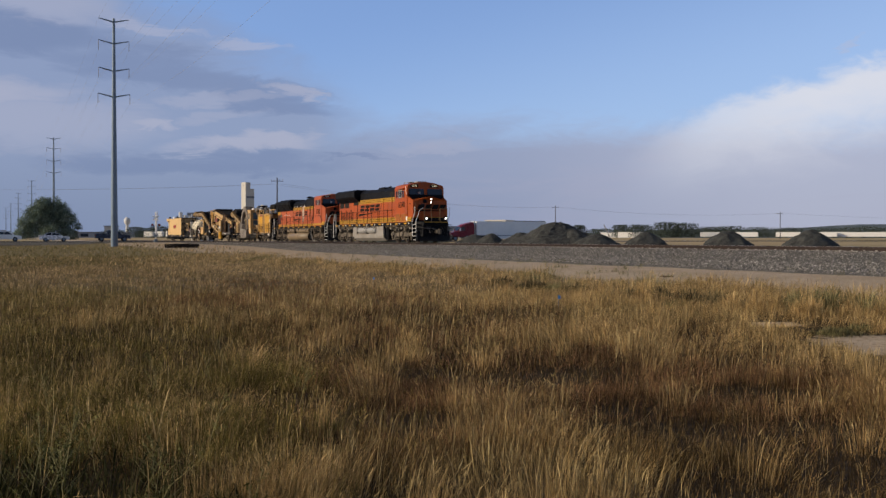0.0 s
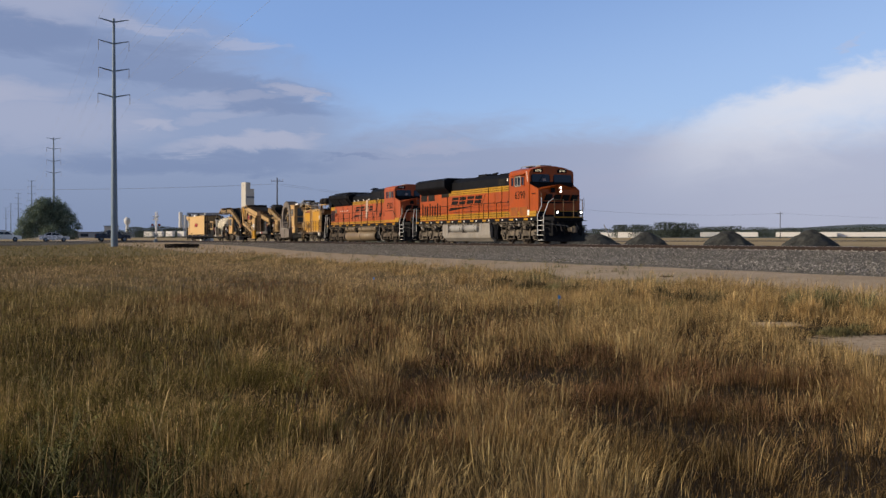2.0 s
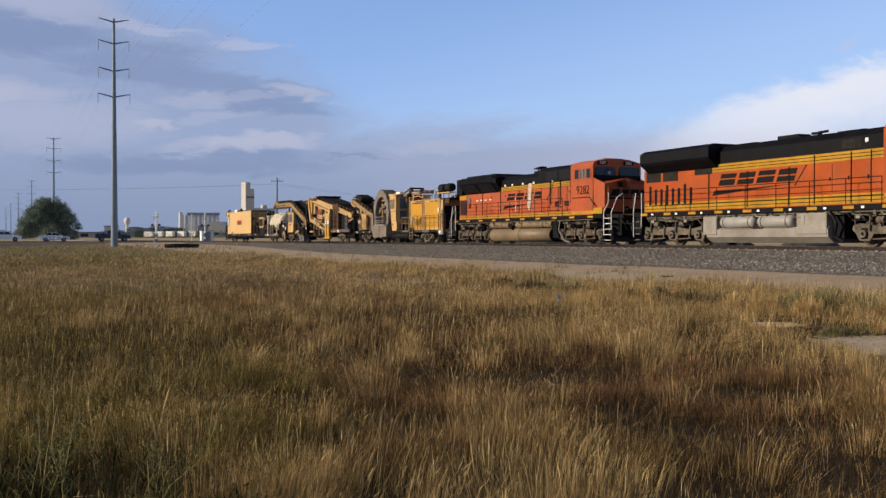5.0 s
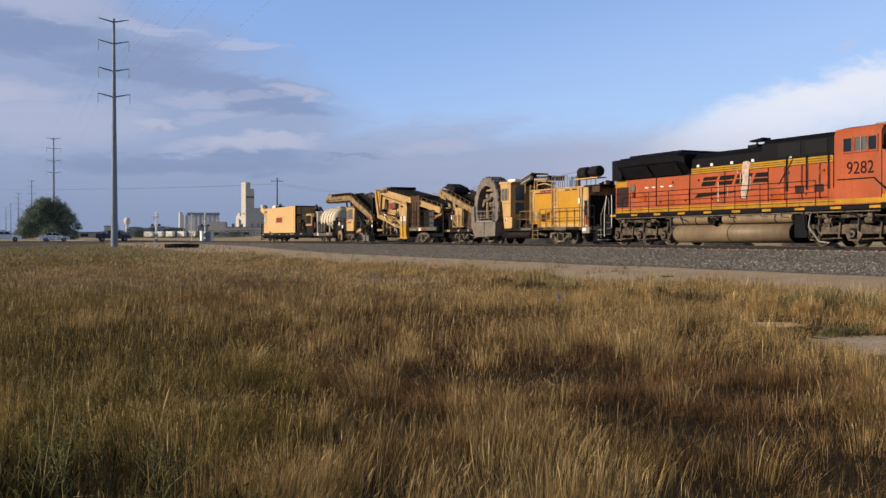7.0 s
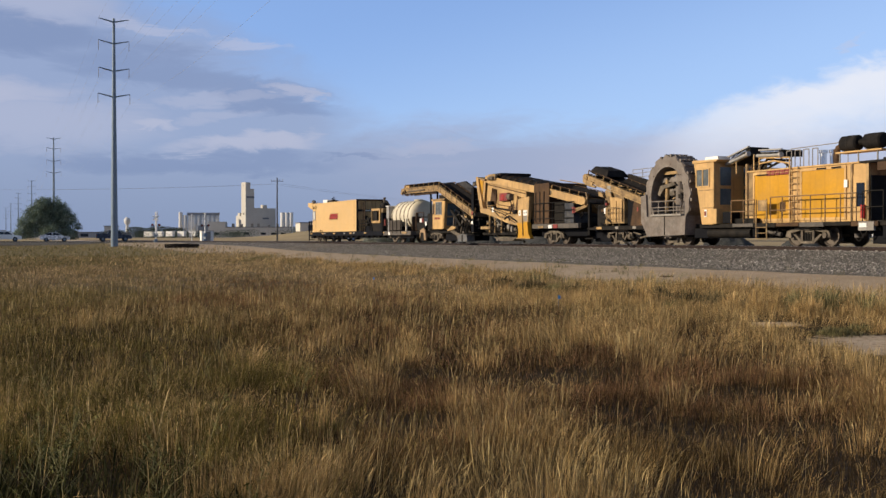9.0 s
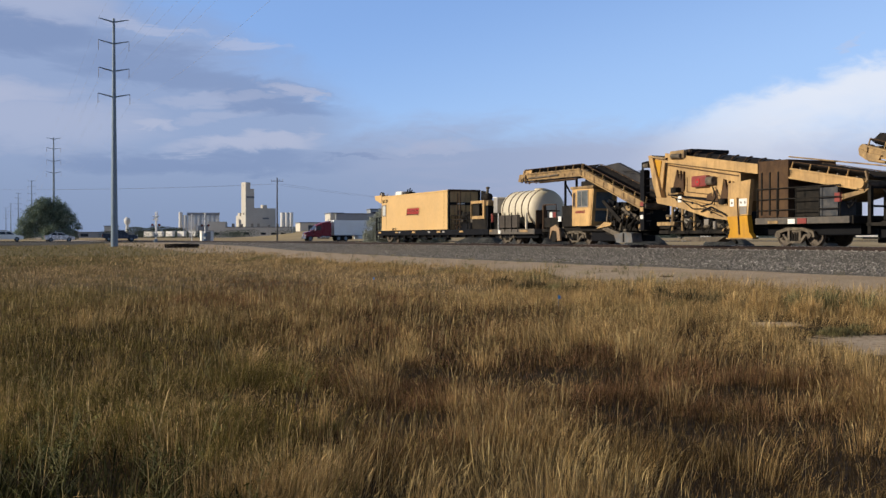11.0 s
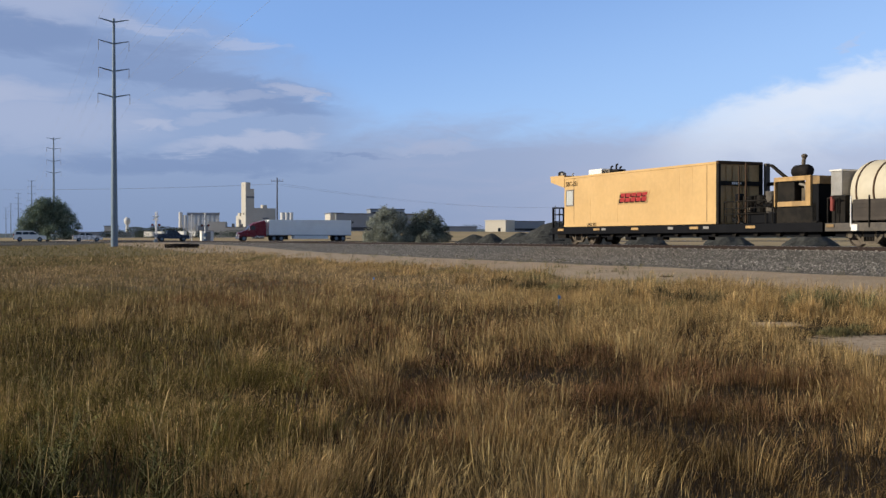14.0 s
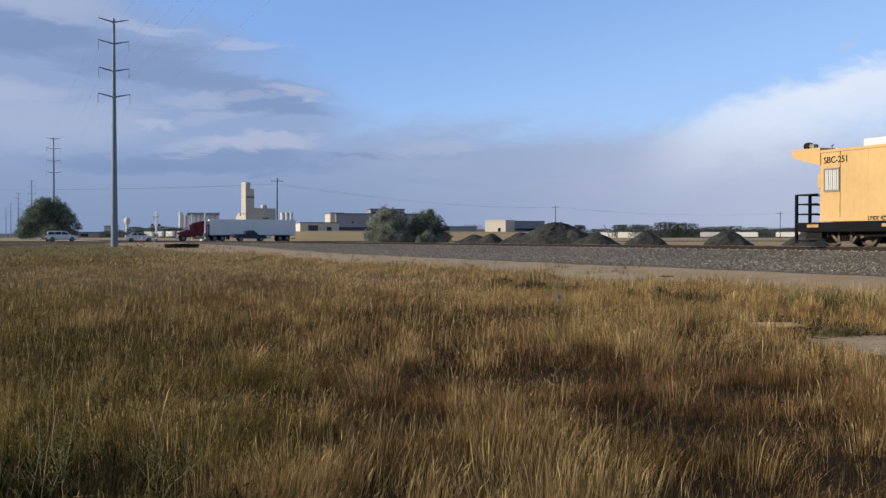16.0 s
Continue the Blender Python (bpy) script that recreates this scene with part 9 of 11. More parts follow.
    # brown hopper, chute and railings
    part("hopper", box(-144.2, -142.4, -1.42, 1.15, 1.2, 3.58, bevel=0.02), RUST_BOX, v, "brown stained steel hopper")
    for q in (-144.0, -143.5, -143.0):
        part("hopper_rib", box(q, q + 0.06, -1.46, -1.42, 1.3, 3.1), STEEL_DARK, v)
    railing(v, [-144.2, -143.0, -141.9, -140.6, -139.5], -1.47, 1.2, 2.4, STEEL_DARK, 0.026, (1.5, 1.95))
    part("generator_box", box(-142.6, -140.9, -1.1, 1.1, 1.2, 2.4, bevel=0.03), STEEL_DARK, v)
    part("electrics_box", box(-140.75, -139.75, -1.35, -0.4, 1.2, 2.35, bevel=0.03), BLUE_STEEL, v, "blue-grey electrics cabinet")
    part("red_marker", box(-139.9, -139.55, -1.37, -1.35, 1.75, 2.1), RED, v)
    ch = part("chute", plate([(-145.9, 2.75), (-144.45, 2.85), (-144.62, 1.35), (-145.95, 1.25)], -1.62, -1.42), YELLOW, v, "yellow discharge chute")
    part("chute_flare", plate([(-145.95, 1.28), (-144.62, 1.32), (-144.5, 0.6), (-144.2, 0.3), (-145.9, 0.3), (-145.75, 0.7)], -1.66, -1.42), YELLOW_DEEP, ch)
    part("chute_lip", box(-145.95, -144.2, -1.72, -1.4, 0.30, 0.36), YELLOW_DIRTY, ch)
    part("chute_rod", rod((-145.25, -1.68, 2.1), (-145.1, -1.7, 0.5), 0.03), RUST_BOX, ch)
    for q in (-145.65, -145.05, -144.8):
        sg = part("warning_sign", box(q - 0.13, q + 0.13, -1.64, -1.62, 1.72, 2.05), WHITE, ch)
        part("warning_mark", plate([(q - 0.07, 1.88), (q, 1.81), (q + 0.07, 1.88), (q, 1.95)], -1.645, -1.638), TANK_GREY, sg)
    part("tool_plate", box(-145.15, -144.7, -1.64, -1.62, 1.38, 1.7), TANK_GREY, ch)
    # black strip for the shadow gap, seams and patches round the screen box
    part("gap_plate", plate([(-150.9, 2.42), (-146.3, 1.86), (-146.25, 1.98), (-150.85, 2.55)], -1.24, -1.19), BLACK, sb)
    part("box_seam", plate([(-150.95, 3.86), (-145.7, 3.05), (-145.7, 3.1), (-150.93, 3.92)], -1.225, -1.195), RUST_BOX, sb)
    part("box_seam", plate([(-149.3, 2.5), (-147.0, 2.24), (-147.0, 2.28), (-149.3, 2.54)], -1.275, -1.255), RUST_BOX, sb)
    part("box_seam", box(-149.35, -149.31, -1.275, -1.255, 2.5, 3.22), RUST_BOX, sb)
    # brown plates put the darkness of hollows beside the motor into colour
    for a, b, c in ((-147.5, 2.05, 0.5), (-146.9, 1.95, 0.7), (-147.9, 2.12, 0.3)):
        part("rust_patch", plate([(a, b), (a + 0.45, b - 0.06), (a + 0.4, b + c), (a + 0.1, b + c * 0.8)], -1.272, -1.25), RUST_BOX, sb, "brown patch drawn for a dark hollow in the screen box")
    for q, z in ((-149.8, 2.18), (-148.6, 1.98), (-147.2, 1.5)):
        part("beam_bolt", rod((q, -1.5, z), (q, -1.54, z), 0.06, seg=8), STEEL_DARK, v)
    part("beam_hose", pipe([(-150.2, -1.54, 2.32), (-149.2, -1.56, 2.1), (-148.3, -1.55, 1.95), (-147.2, -1.56, 1.62), (-146.2, -1.55, 1.42)], 0.025), BLACK, v)
    part("beam_hose", pipe([(-149.5, -1.53, 2.2), (-148.5, -1.58, 1.7), (-147.6, -1.56, 1.68), (-146.4, -1.55, 1.3)], 0.02), BLACK, v)
    greeble(v, -151.2, -146.2, -1.35, -0.7, 0.5, 1.7, 40, 73, [BLACK, STEEL_DARK, STEEL_DARK, STEEL_DUST, TANK_GREY])
    for q in (-150.6, -149.2, -147.6, -146.5):
        part("cross_pipe", pipe([(q, -1.4, 0.6), (q + 0.3, -1.42, 1.1), (q + 1.1, -1.4, 1.15), (q + 1.2, -1.38, 0.62)], 0.03, seg=6), STEEL_DARK, v)
    part("white_canister", rod((-147.1, -1.4, 0.75), (-147.1, -1.4, 1.1), 0.09, seg=10), TANK_GREY, v)
    # lower machinery
    part("yellow_rail", box(-151.4, -150.0, -1.5, -1.3, 0.95, 1.12), YELLOW_DIRTY, v)
    for q in (-150.4, -149.6, -148.7):
        part("leg", rod((q, -1.3, 0.7), (q, -1.3, 2.0), 0.07, seg=8), YELLOW_DIRTY, v)
    part("lower_frame", box(-151.5, -146.0, -1.3, 1.3, 0.55, 0.72, bevel=0.02), STEEL_DARK, v)
    # black boxes added to shade the see-through space under the machine
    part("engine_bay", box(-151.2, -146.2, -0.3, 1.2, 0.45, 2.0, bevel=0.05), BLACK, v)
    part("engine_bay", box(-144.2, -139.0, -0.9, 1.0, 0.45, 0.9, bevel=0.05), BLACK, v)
    part("hydraulic_tank", box(-148.6, -146.6, -0.9, 0.0, 0.72, 1.5, bevel=0.05), STEEL_DARK, v)
    part("drive_shaft", rod((-151.0, -0.9, 0.95), (-146.5, -0.9, 0.9), 0.12, seg=12), STEEL_DUST, v)
    part("skid_pan", plate([(-149.4, 0.4), (-148.8, 0.18), (-146.9, 0.18), (-146.4, 0.4)], -1.45, -0.8), STEEL_DUST, v)
    greeble(v, -151.3, -146.0, -1.4, -0.6, 0.45, 1.9, 46, 7, [STEEL_DARK, STEEL_DARK, STEEL_DUST, YELLOW_DIRTY, TANK_GREY])
    greeble(v, -142.5, -139.2, -1.2, -0.6, 1.3, 2.4, 10, 8, [STEEL_DARK, TANK_GREY])
    bogie2(v, -142.4, 0.88, 0.455)
    frame_ends(v, -152.4, -138.9)


def conveyor_car():
    v = vehicle("conveyor_car", "yellow control-cab car under a long kneed belt conveyor", -158.5, "work car")
    part("frame", box(-163.6, -152.6, -1.1, 1.1, 0.72, 0.98, bevel=0.02), STEEL_DARK, v)
    conveyor(v, [(-165.3, 3.86), (-158.6, 3.80)], -1.4, -0.2, 0.36, YELLOW_DIRTY, 0.95, "dusty yellow level belt conveyor")
    conveyor(v, [(-158.6, 3.80), (-152.6, 1.75)], -1.4, -0.2, 0.36, YELLOW_DIRTY, 1.0, "dusty yellow sloping belt conveyor")
    part("tip_drum_frame", plate([(-165.9, 3.8), (-165.1, 3.78), (-165.0, 4.2), (-165.7, 4.25)], -1.5, -1.3), YELLOW_DIRTY, v)
    part("tip_hood", plate([(-165.5, 4.2), (-164.5, 4.25), (-164.4, 4.45), (-165.5, 4.45)], -1.35, -0.2), YELLOW, v)
    part("hydraulic_cylinder", rod((-164.5, -1.5, 3.95), (-161.0, -1.5, 3.98), 0.05, seg=8), STEEL_DUST, v)
    part("under_strut", box(-163.6, -159.5, -1.3, -1.15, 3.62, 3.74), YELLOW_DIRTY, v)
    part("belt_cover", loft([[(-158.4, -0.1, 4.1), (-158.4, 0.1, 4.1), (-158.4, 0.1, 4.36), (-158.4, -0.1, 4.36)], [(-157.0, -0.1, 3.8), (-157.0, 0.1, 3.8), (-157.0, 0.1, 4.44), (-157.0, -0.1, 4.44)], [(-152.6, -0.1, 2.1), (-152.6, 0.1, 2.1), (-152.6, 0.1, 2.9), (-152.6, -0.1, 2.9)]]), GREY_COVER, v, "dark grey side cover of the sloping belt")
    for k in range(7):
        q = -164.6 + 0.85 * k
        part("belt_bracket", box(q, q + 0.08, -1.46, -1.4, 3.6, 4.0), RUST_BOX, v)
    part("belt_cable", pipe([(-165.2, -1.5, 3.8), (-163.0, -1.52, 3.72), (-160.5, -1.5, 3.78), (-158.7, -1.5, 3.7)], 0.025), BLACK, v)
    part("belt_tube", rod((-165.0, -1.46, 3.7), (-159.0, -1.46, 3.66), 0.04, seg=8), RUST_BOX, v)
    for k in range(4):
        part("head_bracket", box(-165.5 + 0.25 * k, -165.38 + 0.25 * k, -1.54, -1.42, 3.72 + 0.05 * (k % 2), 3.95 + 0.08 * (k % 3), bevel=0.02), (RUST_BOX, STEEL_DARK)[k % 2], v)
    for k in range(6):
        q, z = -158.2 + 0.95 * k, 3.72 - 0.325 * k
        part("slope_bracket", box(q, q + 0.08, -1.46, -1.4, z - 0.05, z + 0.3), RUST_BOX, v)
    # cab
    cab = part("cab", plate([(-159.35, 1.02), (-157.5, 1.02), (-157.22, 3.02), (-159.35, 3.08)], NEAR, 0.0), YELLOW_FRAME, v, "yellow control cab with large windows")
    part("cab_roof", box(-159.5, -157.1, NEAR - 0.05, 0.0, 3.06, 3.2, bevel=0.03), YELLOW_DIRTY, cab)
    part("cab_roof_unit", box(-159.0, -157.6, -1.2, -0.3, 3.2, 3.5, bevel=0.05), STEEL_DARK, cab)
    window_pane(cab, -159.2, -159.0, 2.1, 2.85, NEAR, DARK_GLASS, YELLOW)
    window_pane(cab, -158.72, -157.72, 2.1, 2.92, NEAR, GREY_GLASS, TANK_GREY)
    part("window_bar", box(-158.35, -158.3, NEAR - 0.03, NEAR, 2.1, 2.92), TANK_GREY, cab)
    for z0, z1, q in ((1.25, 1.85, -157.44), (1.95, 2.85, -157.34)):
        front_pane(cab, q, -1.30, -0.30, z0, z1, -0.1, SKY_GLASS, YELLOW_FRAME)
    for y in (-1.53, -0.1):
        part("front_post", plate([(-157.47, 1.05), (-157.40, 1.05), (-157.14, 3.02), (-157.22, 3.02)], y, y + 0.10), YELLOW_FRAME, cab)
    part("front_rail", box(-157.42, -157.3, -1.45, -0.05, 1.86, 1.96, bevel=0.01), YELLOW_FRAME, cab)
    slanted(v, -159.0, -158.0, 1.72, 1.86, NEAR - 0.01, 5, RED, "small red slanted emblem strokes", 0.04)
    part("cab_light", box(-159.9, -159.4, -1.2, -0.5, 1.0, 2.3, bevel=0.03), STEEL_DARK, v)
    # support frame of the conveyor
    for q in (-161.2, -159.95):
        part("support_post", rod((q, -0.9, 0.98), (q, -0.9, 3.75), 0.07, seg=8), BLACK, v)
        part("support_post", rod((q, 0.5, 0.98), (q, 0.5, 3.75), 0.07, seg=8), BLACK, v)
    part("support_brace", rod((-161.1, -0.9, 3.4), (-159.9, -0.9, 2.2), 0.05, seg=6), BLACK, v)
    part("control_box", box(-160.9, -159.6, -1.3, -0.4, 1.0, 2.2, bevel=0.03), STEEL_DARK, v)
    part("rear_frame", box(-162.9, -161.2, -1.35, 1.2, 0.98, 1.55, bevel=0.02), STEEL_DARK, v)
    part("rear_post", box(-163.0, -162.9, -1.4, -1.2, 0.9, 2.3), RUST_BOX, v)
    part("rear_rail", pipe([(-162.9, -1.4, 2.3), (-161.4, -1.4, 2.3), (-161.4, -1.4, 1.5)], 0.03), RUST_BOX, v)
    for q, m in ((-162.0, WHITE), (-161.6, RED), (-161.0, WHITE)):
        sign_plate(v, q, -1.38, 1.55 if q < -161.2 else 1.3, 0.34, 0.3, m)
    # roller wheel and rear gear
    part("transfer_wheel", rod((-161.6, -1.45, 0.55), (-161.6, -1.1, 0.55), 0.42, seg=22), STEEL_DARK, v)
    part("wheel_guard", plate([(-162.0, 0.3), (-161.9, 0.95), (-161.3, 1.12), (-160.9, 0.9), (-160.75, 0.2), (-161.1, 0.2), (-161.2, 0.75), (-161.7, 0.8)], -1.5, -1.4), DUSTY_TAN, v)
    # big black mast at the front
    mast = part("mast", box(-152.85, -152.50, -1.5, -1.15, 0.75, 3.75, bevel=0.02), BLACK, v, "black square steel mast")
    part("mast_head", pipe([(-152.9, -1.3, 3.75), (-152.9, -1.3, 4.1), (-152.2, -1.3, 4.15)], 0.06), BLACK, mast)
    part("mast_motor", rod((-152.6, -1.4, 3.95), (-152.2, -1.4, 3.95), 0.12, seg=12), STEEL_DUST, mast)
    for z, m in ((1.95, RED), (1.68, YELLOW), (1.3, WHITE)):
        part("mast_notice", box(-152.80, -152.55, -1.52, -1.5, z, z + 0.2), m, mast)
    for k in range(7):
        part("ladder_rung", rod((-152.4, -1.4, 1.2 + 0.35 * k), (-152.0, -1.4, 1.2 + 0.35 * k), 0.02, seg=5), BLACK, mast)
    part("tie_wire", rod((-156.4, -0.2, 3.92), (-152.7, -1.2, 3.72), 0.016, seg=5), STEEL_DARK, v)
    # ploughs and linkages under the slope
    part("plough_box", plate([(-155.0, 0.12), (-153.5, 0.12), (-153.6, 0.6), (-154.3, 0.66), (-155.2, 0.52)], -1.5, -0.9), PLOUGH, v, "worn grey steel ballast plough box")
    part("plough_rib", box(-154.35, -154.25, -1.53, -1.5, 0.14, 0.6), STEEL_DARK, v)
    part("plough_arm", plate([(-157.2, 1.0), (-156.6, 1.05), (-154.6, 0.55), (-155.0, 0.4)], -1.4, -1.25), STEEL_DUST, v)
    part("yellow_fender", plate([(-156.9, 0.85), (-155.6, 1.0), (-155.4, 1.15), (-156.2, 1.2)], -1.5, -1.2), YELLOW, v)
    for i in range(6):
        part("linkage", rod((-156.3 + 0.46 * i, -1.3, 0.75), (-156.0 + 0.46 * i, -1.3, 2.15 - 0.18 * i), 0.05 + 0.02 * (i % 2), seg=8), STEEL_DARK if i % 3 else STEEL_DUST, v)
    part("side_brace", plate([(-156.5, 2.3), (-156.3, 2.4), (-154.6, 1.3), (-154.8, 1.15)], -1.45, -1.38), STEEL_DARK, v)
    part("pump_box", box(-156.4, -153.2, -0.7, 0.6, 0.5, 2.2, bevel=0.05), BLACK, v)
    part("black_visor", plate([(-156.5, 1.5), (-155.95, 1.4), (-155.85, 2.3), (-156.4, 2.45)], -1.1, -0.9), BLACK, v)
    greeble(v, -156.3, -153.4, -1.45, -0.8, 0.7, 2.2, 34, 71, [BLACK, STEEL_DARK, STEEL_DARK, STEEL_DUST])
    # black boxes added to keep the car's underside dark
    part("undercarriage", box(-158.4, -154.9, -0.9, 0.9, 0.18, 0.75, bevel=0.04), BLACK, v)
    part("rear_apron", box(-163.3, -161.9, -0.9, 0.9, 0.15, 0.72, bevel=0.04), BLACK, v)
    greeble(v, -156.5, -153.2, -1.4, -0.6, 0.5, 2.1, 40, 9, [STEEL_DARK, STEEL_DUST, STEEL_DUST, DUSTY_TAN, YELLOW_DIRTY])
    greeble(v, -163.0, -160.2, -1.4, -0.8, 0.4, 0.9, 12, 10, [STEEL_DARK, STEEL_DUST])
    bogie2(v, -159.8, 0.92, 0.455)
    frame_ends(v, -163.6, -152.6)


PLOUGH = material("worn_grey_plough", (0.12, 0.125, 0.13), 0.55, 0.3, vary=0.3, scale=2, grain=16, bump=0.15, dirt=(0.16, 0.12, 0.085), dirt_amount=0.8)
DUSTY_TAN = material("dusty_tan_steel", (0.33, 0.22, 0.13), 0.75, vary=0.25, scale=2, grain=18, bump=0.2, dirt=(0.15, 0.1, 0.07), dirt_amount=0.6)


def tank_car():
    v = vehicle("tank_car", "short flat car carrying a cream ribbed water tank", -167.0, "flat car")
    part("deck", box(-170.0, -163.9, -1.45, 1.45, 0.60, 0.92, bevel=0.02), TANK_GREY_DARK, v)
    # wide black box, added to darken the space below the deck
    part("centre_sill", box(-169.8, -164.0, -1.1, 0.6, 0.38, 0.6), BLACK, v)
    part("stake_pocket", box(-168.6, -168.3, -1.5, -1.45, 0.62, 0.86), WHITE, v)
    sign_plate(v, -165.2, -1.47, 0.72, 1.0, 0.14, YELLOW_DIRTY)
    sign_plate(v, -169.7, -1.47, 0.76, 0.4, 0.12, YELLOW_DIRTY)
    # ribbed poly tank with domed ends
    r, c = 1.22, 2.14
    a, b = -169.45, -164.65
    prof = [(0.05, a), (0.55, a + 0.03), (0.95, a + 0.16), (1.14, a + 0.36), (r, a + 0.7)]
    n = 5
    for i in range(n):
        q = a + 0.7 + (b - a - 1.4) * i / (n - 1)
        prof += [(r, q - 0.12), (r - 0.035, q - 0.05), (r - 0.035, q + 0.05), (r, q + 0.12)]
    prof += [(r, b - 0.5), (1.14, b - 0.28), (0.95, b - 0.12), (0.55, b - 0.02), (0.05, b)]
    prof = sorted(set(prof), key=lambda t: t[1])
    tank = part("tank", turned(prof, 40, "x"), POLY, v, "cream plastic tank", smooth=True)
    tank.location = (0, 0.1, c)
    for i in range(n):
        q = a + 0.7 + (b - a - 1.4) * i / (n - 1)
        s = part("strap", turned([(r - 0.04, q - 0.03), (r + 0.004, q - 0.03), (r + 0.004, q + 0.03), (r - 0.04, q + 0.03)], 40, "x"), RUST_BOX, tank)
    lid = part("tank_lid", turned([(0.40, 0), (0.40, 0.08), (0.28, 0.12), (0.05, 0.13)], 20), POLY, v, q=0)
    lid.location = (-165.9 + 167.0, 0.1, c + r - 0.03)
    for q in (-168.6, -167.0, -165.4):
        part("saddle", plate([(q - 0.12, 0.92), (q + 0.12, 0.92), (q + 0.12, 1.3), (q - 0.12, 1.3)], -1.2, 1.3), STEEL_DARK, v)
    part("cradle_post", box(-165.35, -165.22, -1.3, -1.2, 0.92, 1.9), POLY, v)
    rack = part("side_board", box(-168.6, -165.9, -1.42, -1.36, 1.0, 1.80, bevel=0.01), BOARD, v, "grey weathered stake-side board")
    for i in range(5):
        part("board", box(-168.58, -165.92, -1.44, -1.42, 1.02 + 0.155 * i, 1.15 + 0.155 * i), BOARD, rack)
    for q in (-168.65, -167.75, -166.85, -166.0):
        part("stake", rod((q, -1.46, 0.75), (q, -1.46, 1.95), 0.035, seg=6), STEEL_DARK if q > -168 else WHITE, v)
    part("tool_locker", box(-170.0, -169.3, -1.1, 0.5, 0.92, 2.0, bevel=0.03), STEEL_DARK, v)
    part("white_locker", box(-170.0, -169.42, -1.15, 0.4, 2.0, 2.95, bevel=0.03), RESERVOIR, v, "pale grey locker")
    part("locker_lid", box(-170.04, -169.38, -1.2, 0.45, 2.95, 3.02, bevel=0.02), WHITE, v)
    part("fire_extinguisher", rod((-169.7, -1.35, 1.4), (-169.7, -1.35, 1.95), 0.09, seg=12), RED, v)
    part("pipe_rack", pipe([(-169.9, -1.4, 0.9), (-169.9, -1.4, 1.9), (-169.3, -1.4, 1.9), (-169.3, -1.4, 0.9)], 0.03), STEEL_DARK, v)
    part("end_bulkhead", box(-164.0, -163.92, -1.32, -0.55, 0.92, 2.02, bevel=0.01), RUST_BOX, v, "dark brown end bulkhead")
    part("end_frame", pipe([(-163.95, -1.3, 0.9), (-163.95, -1.3, 2.0), (-163.95, 0.3, 2.0)], 0.04), RUST_BOX, v)
    greeble(v, -164.6, -163.3, -1.2, -0.6, 0.55, 0.95, 8, 12, [STEEL_DARK, STEEL_DUST])
    bogie2(v, -168.1, 0.89, 0.455)
    frame_ends(v, -170.05, -163.7)


TANK_GREY_DARK = material("dark_grey_deck", (0.085, 0.076, 0.068), 0.7, vary=0.25, scale=1.5, grain=15, bump=0.1, dirt=(0.17, 0.14, 0.11), dirt_amount=0.5)
BOARD = material("weathered_board", (0.058, 0.049, 0.043), 0.85, vary=0.25, scale=1.5, grain=25, bump=0.2, objvar=0.2)


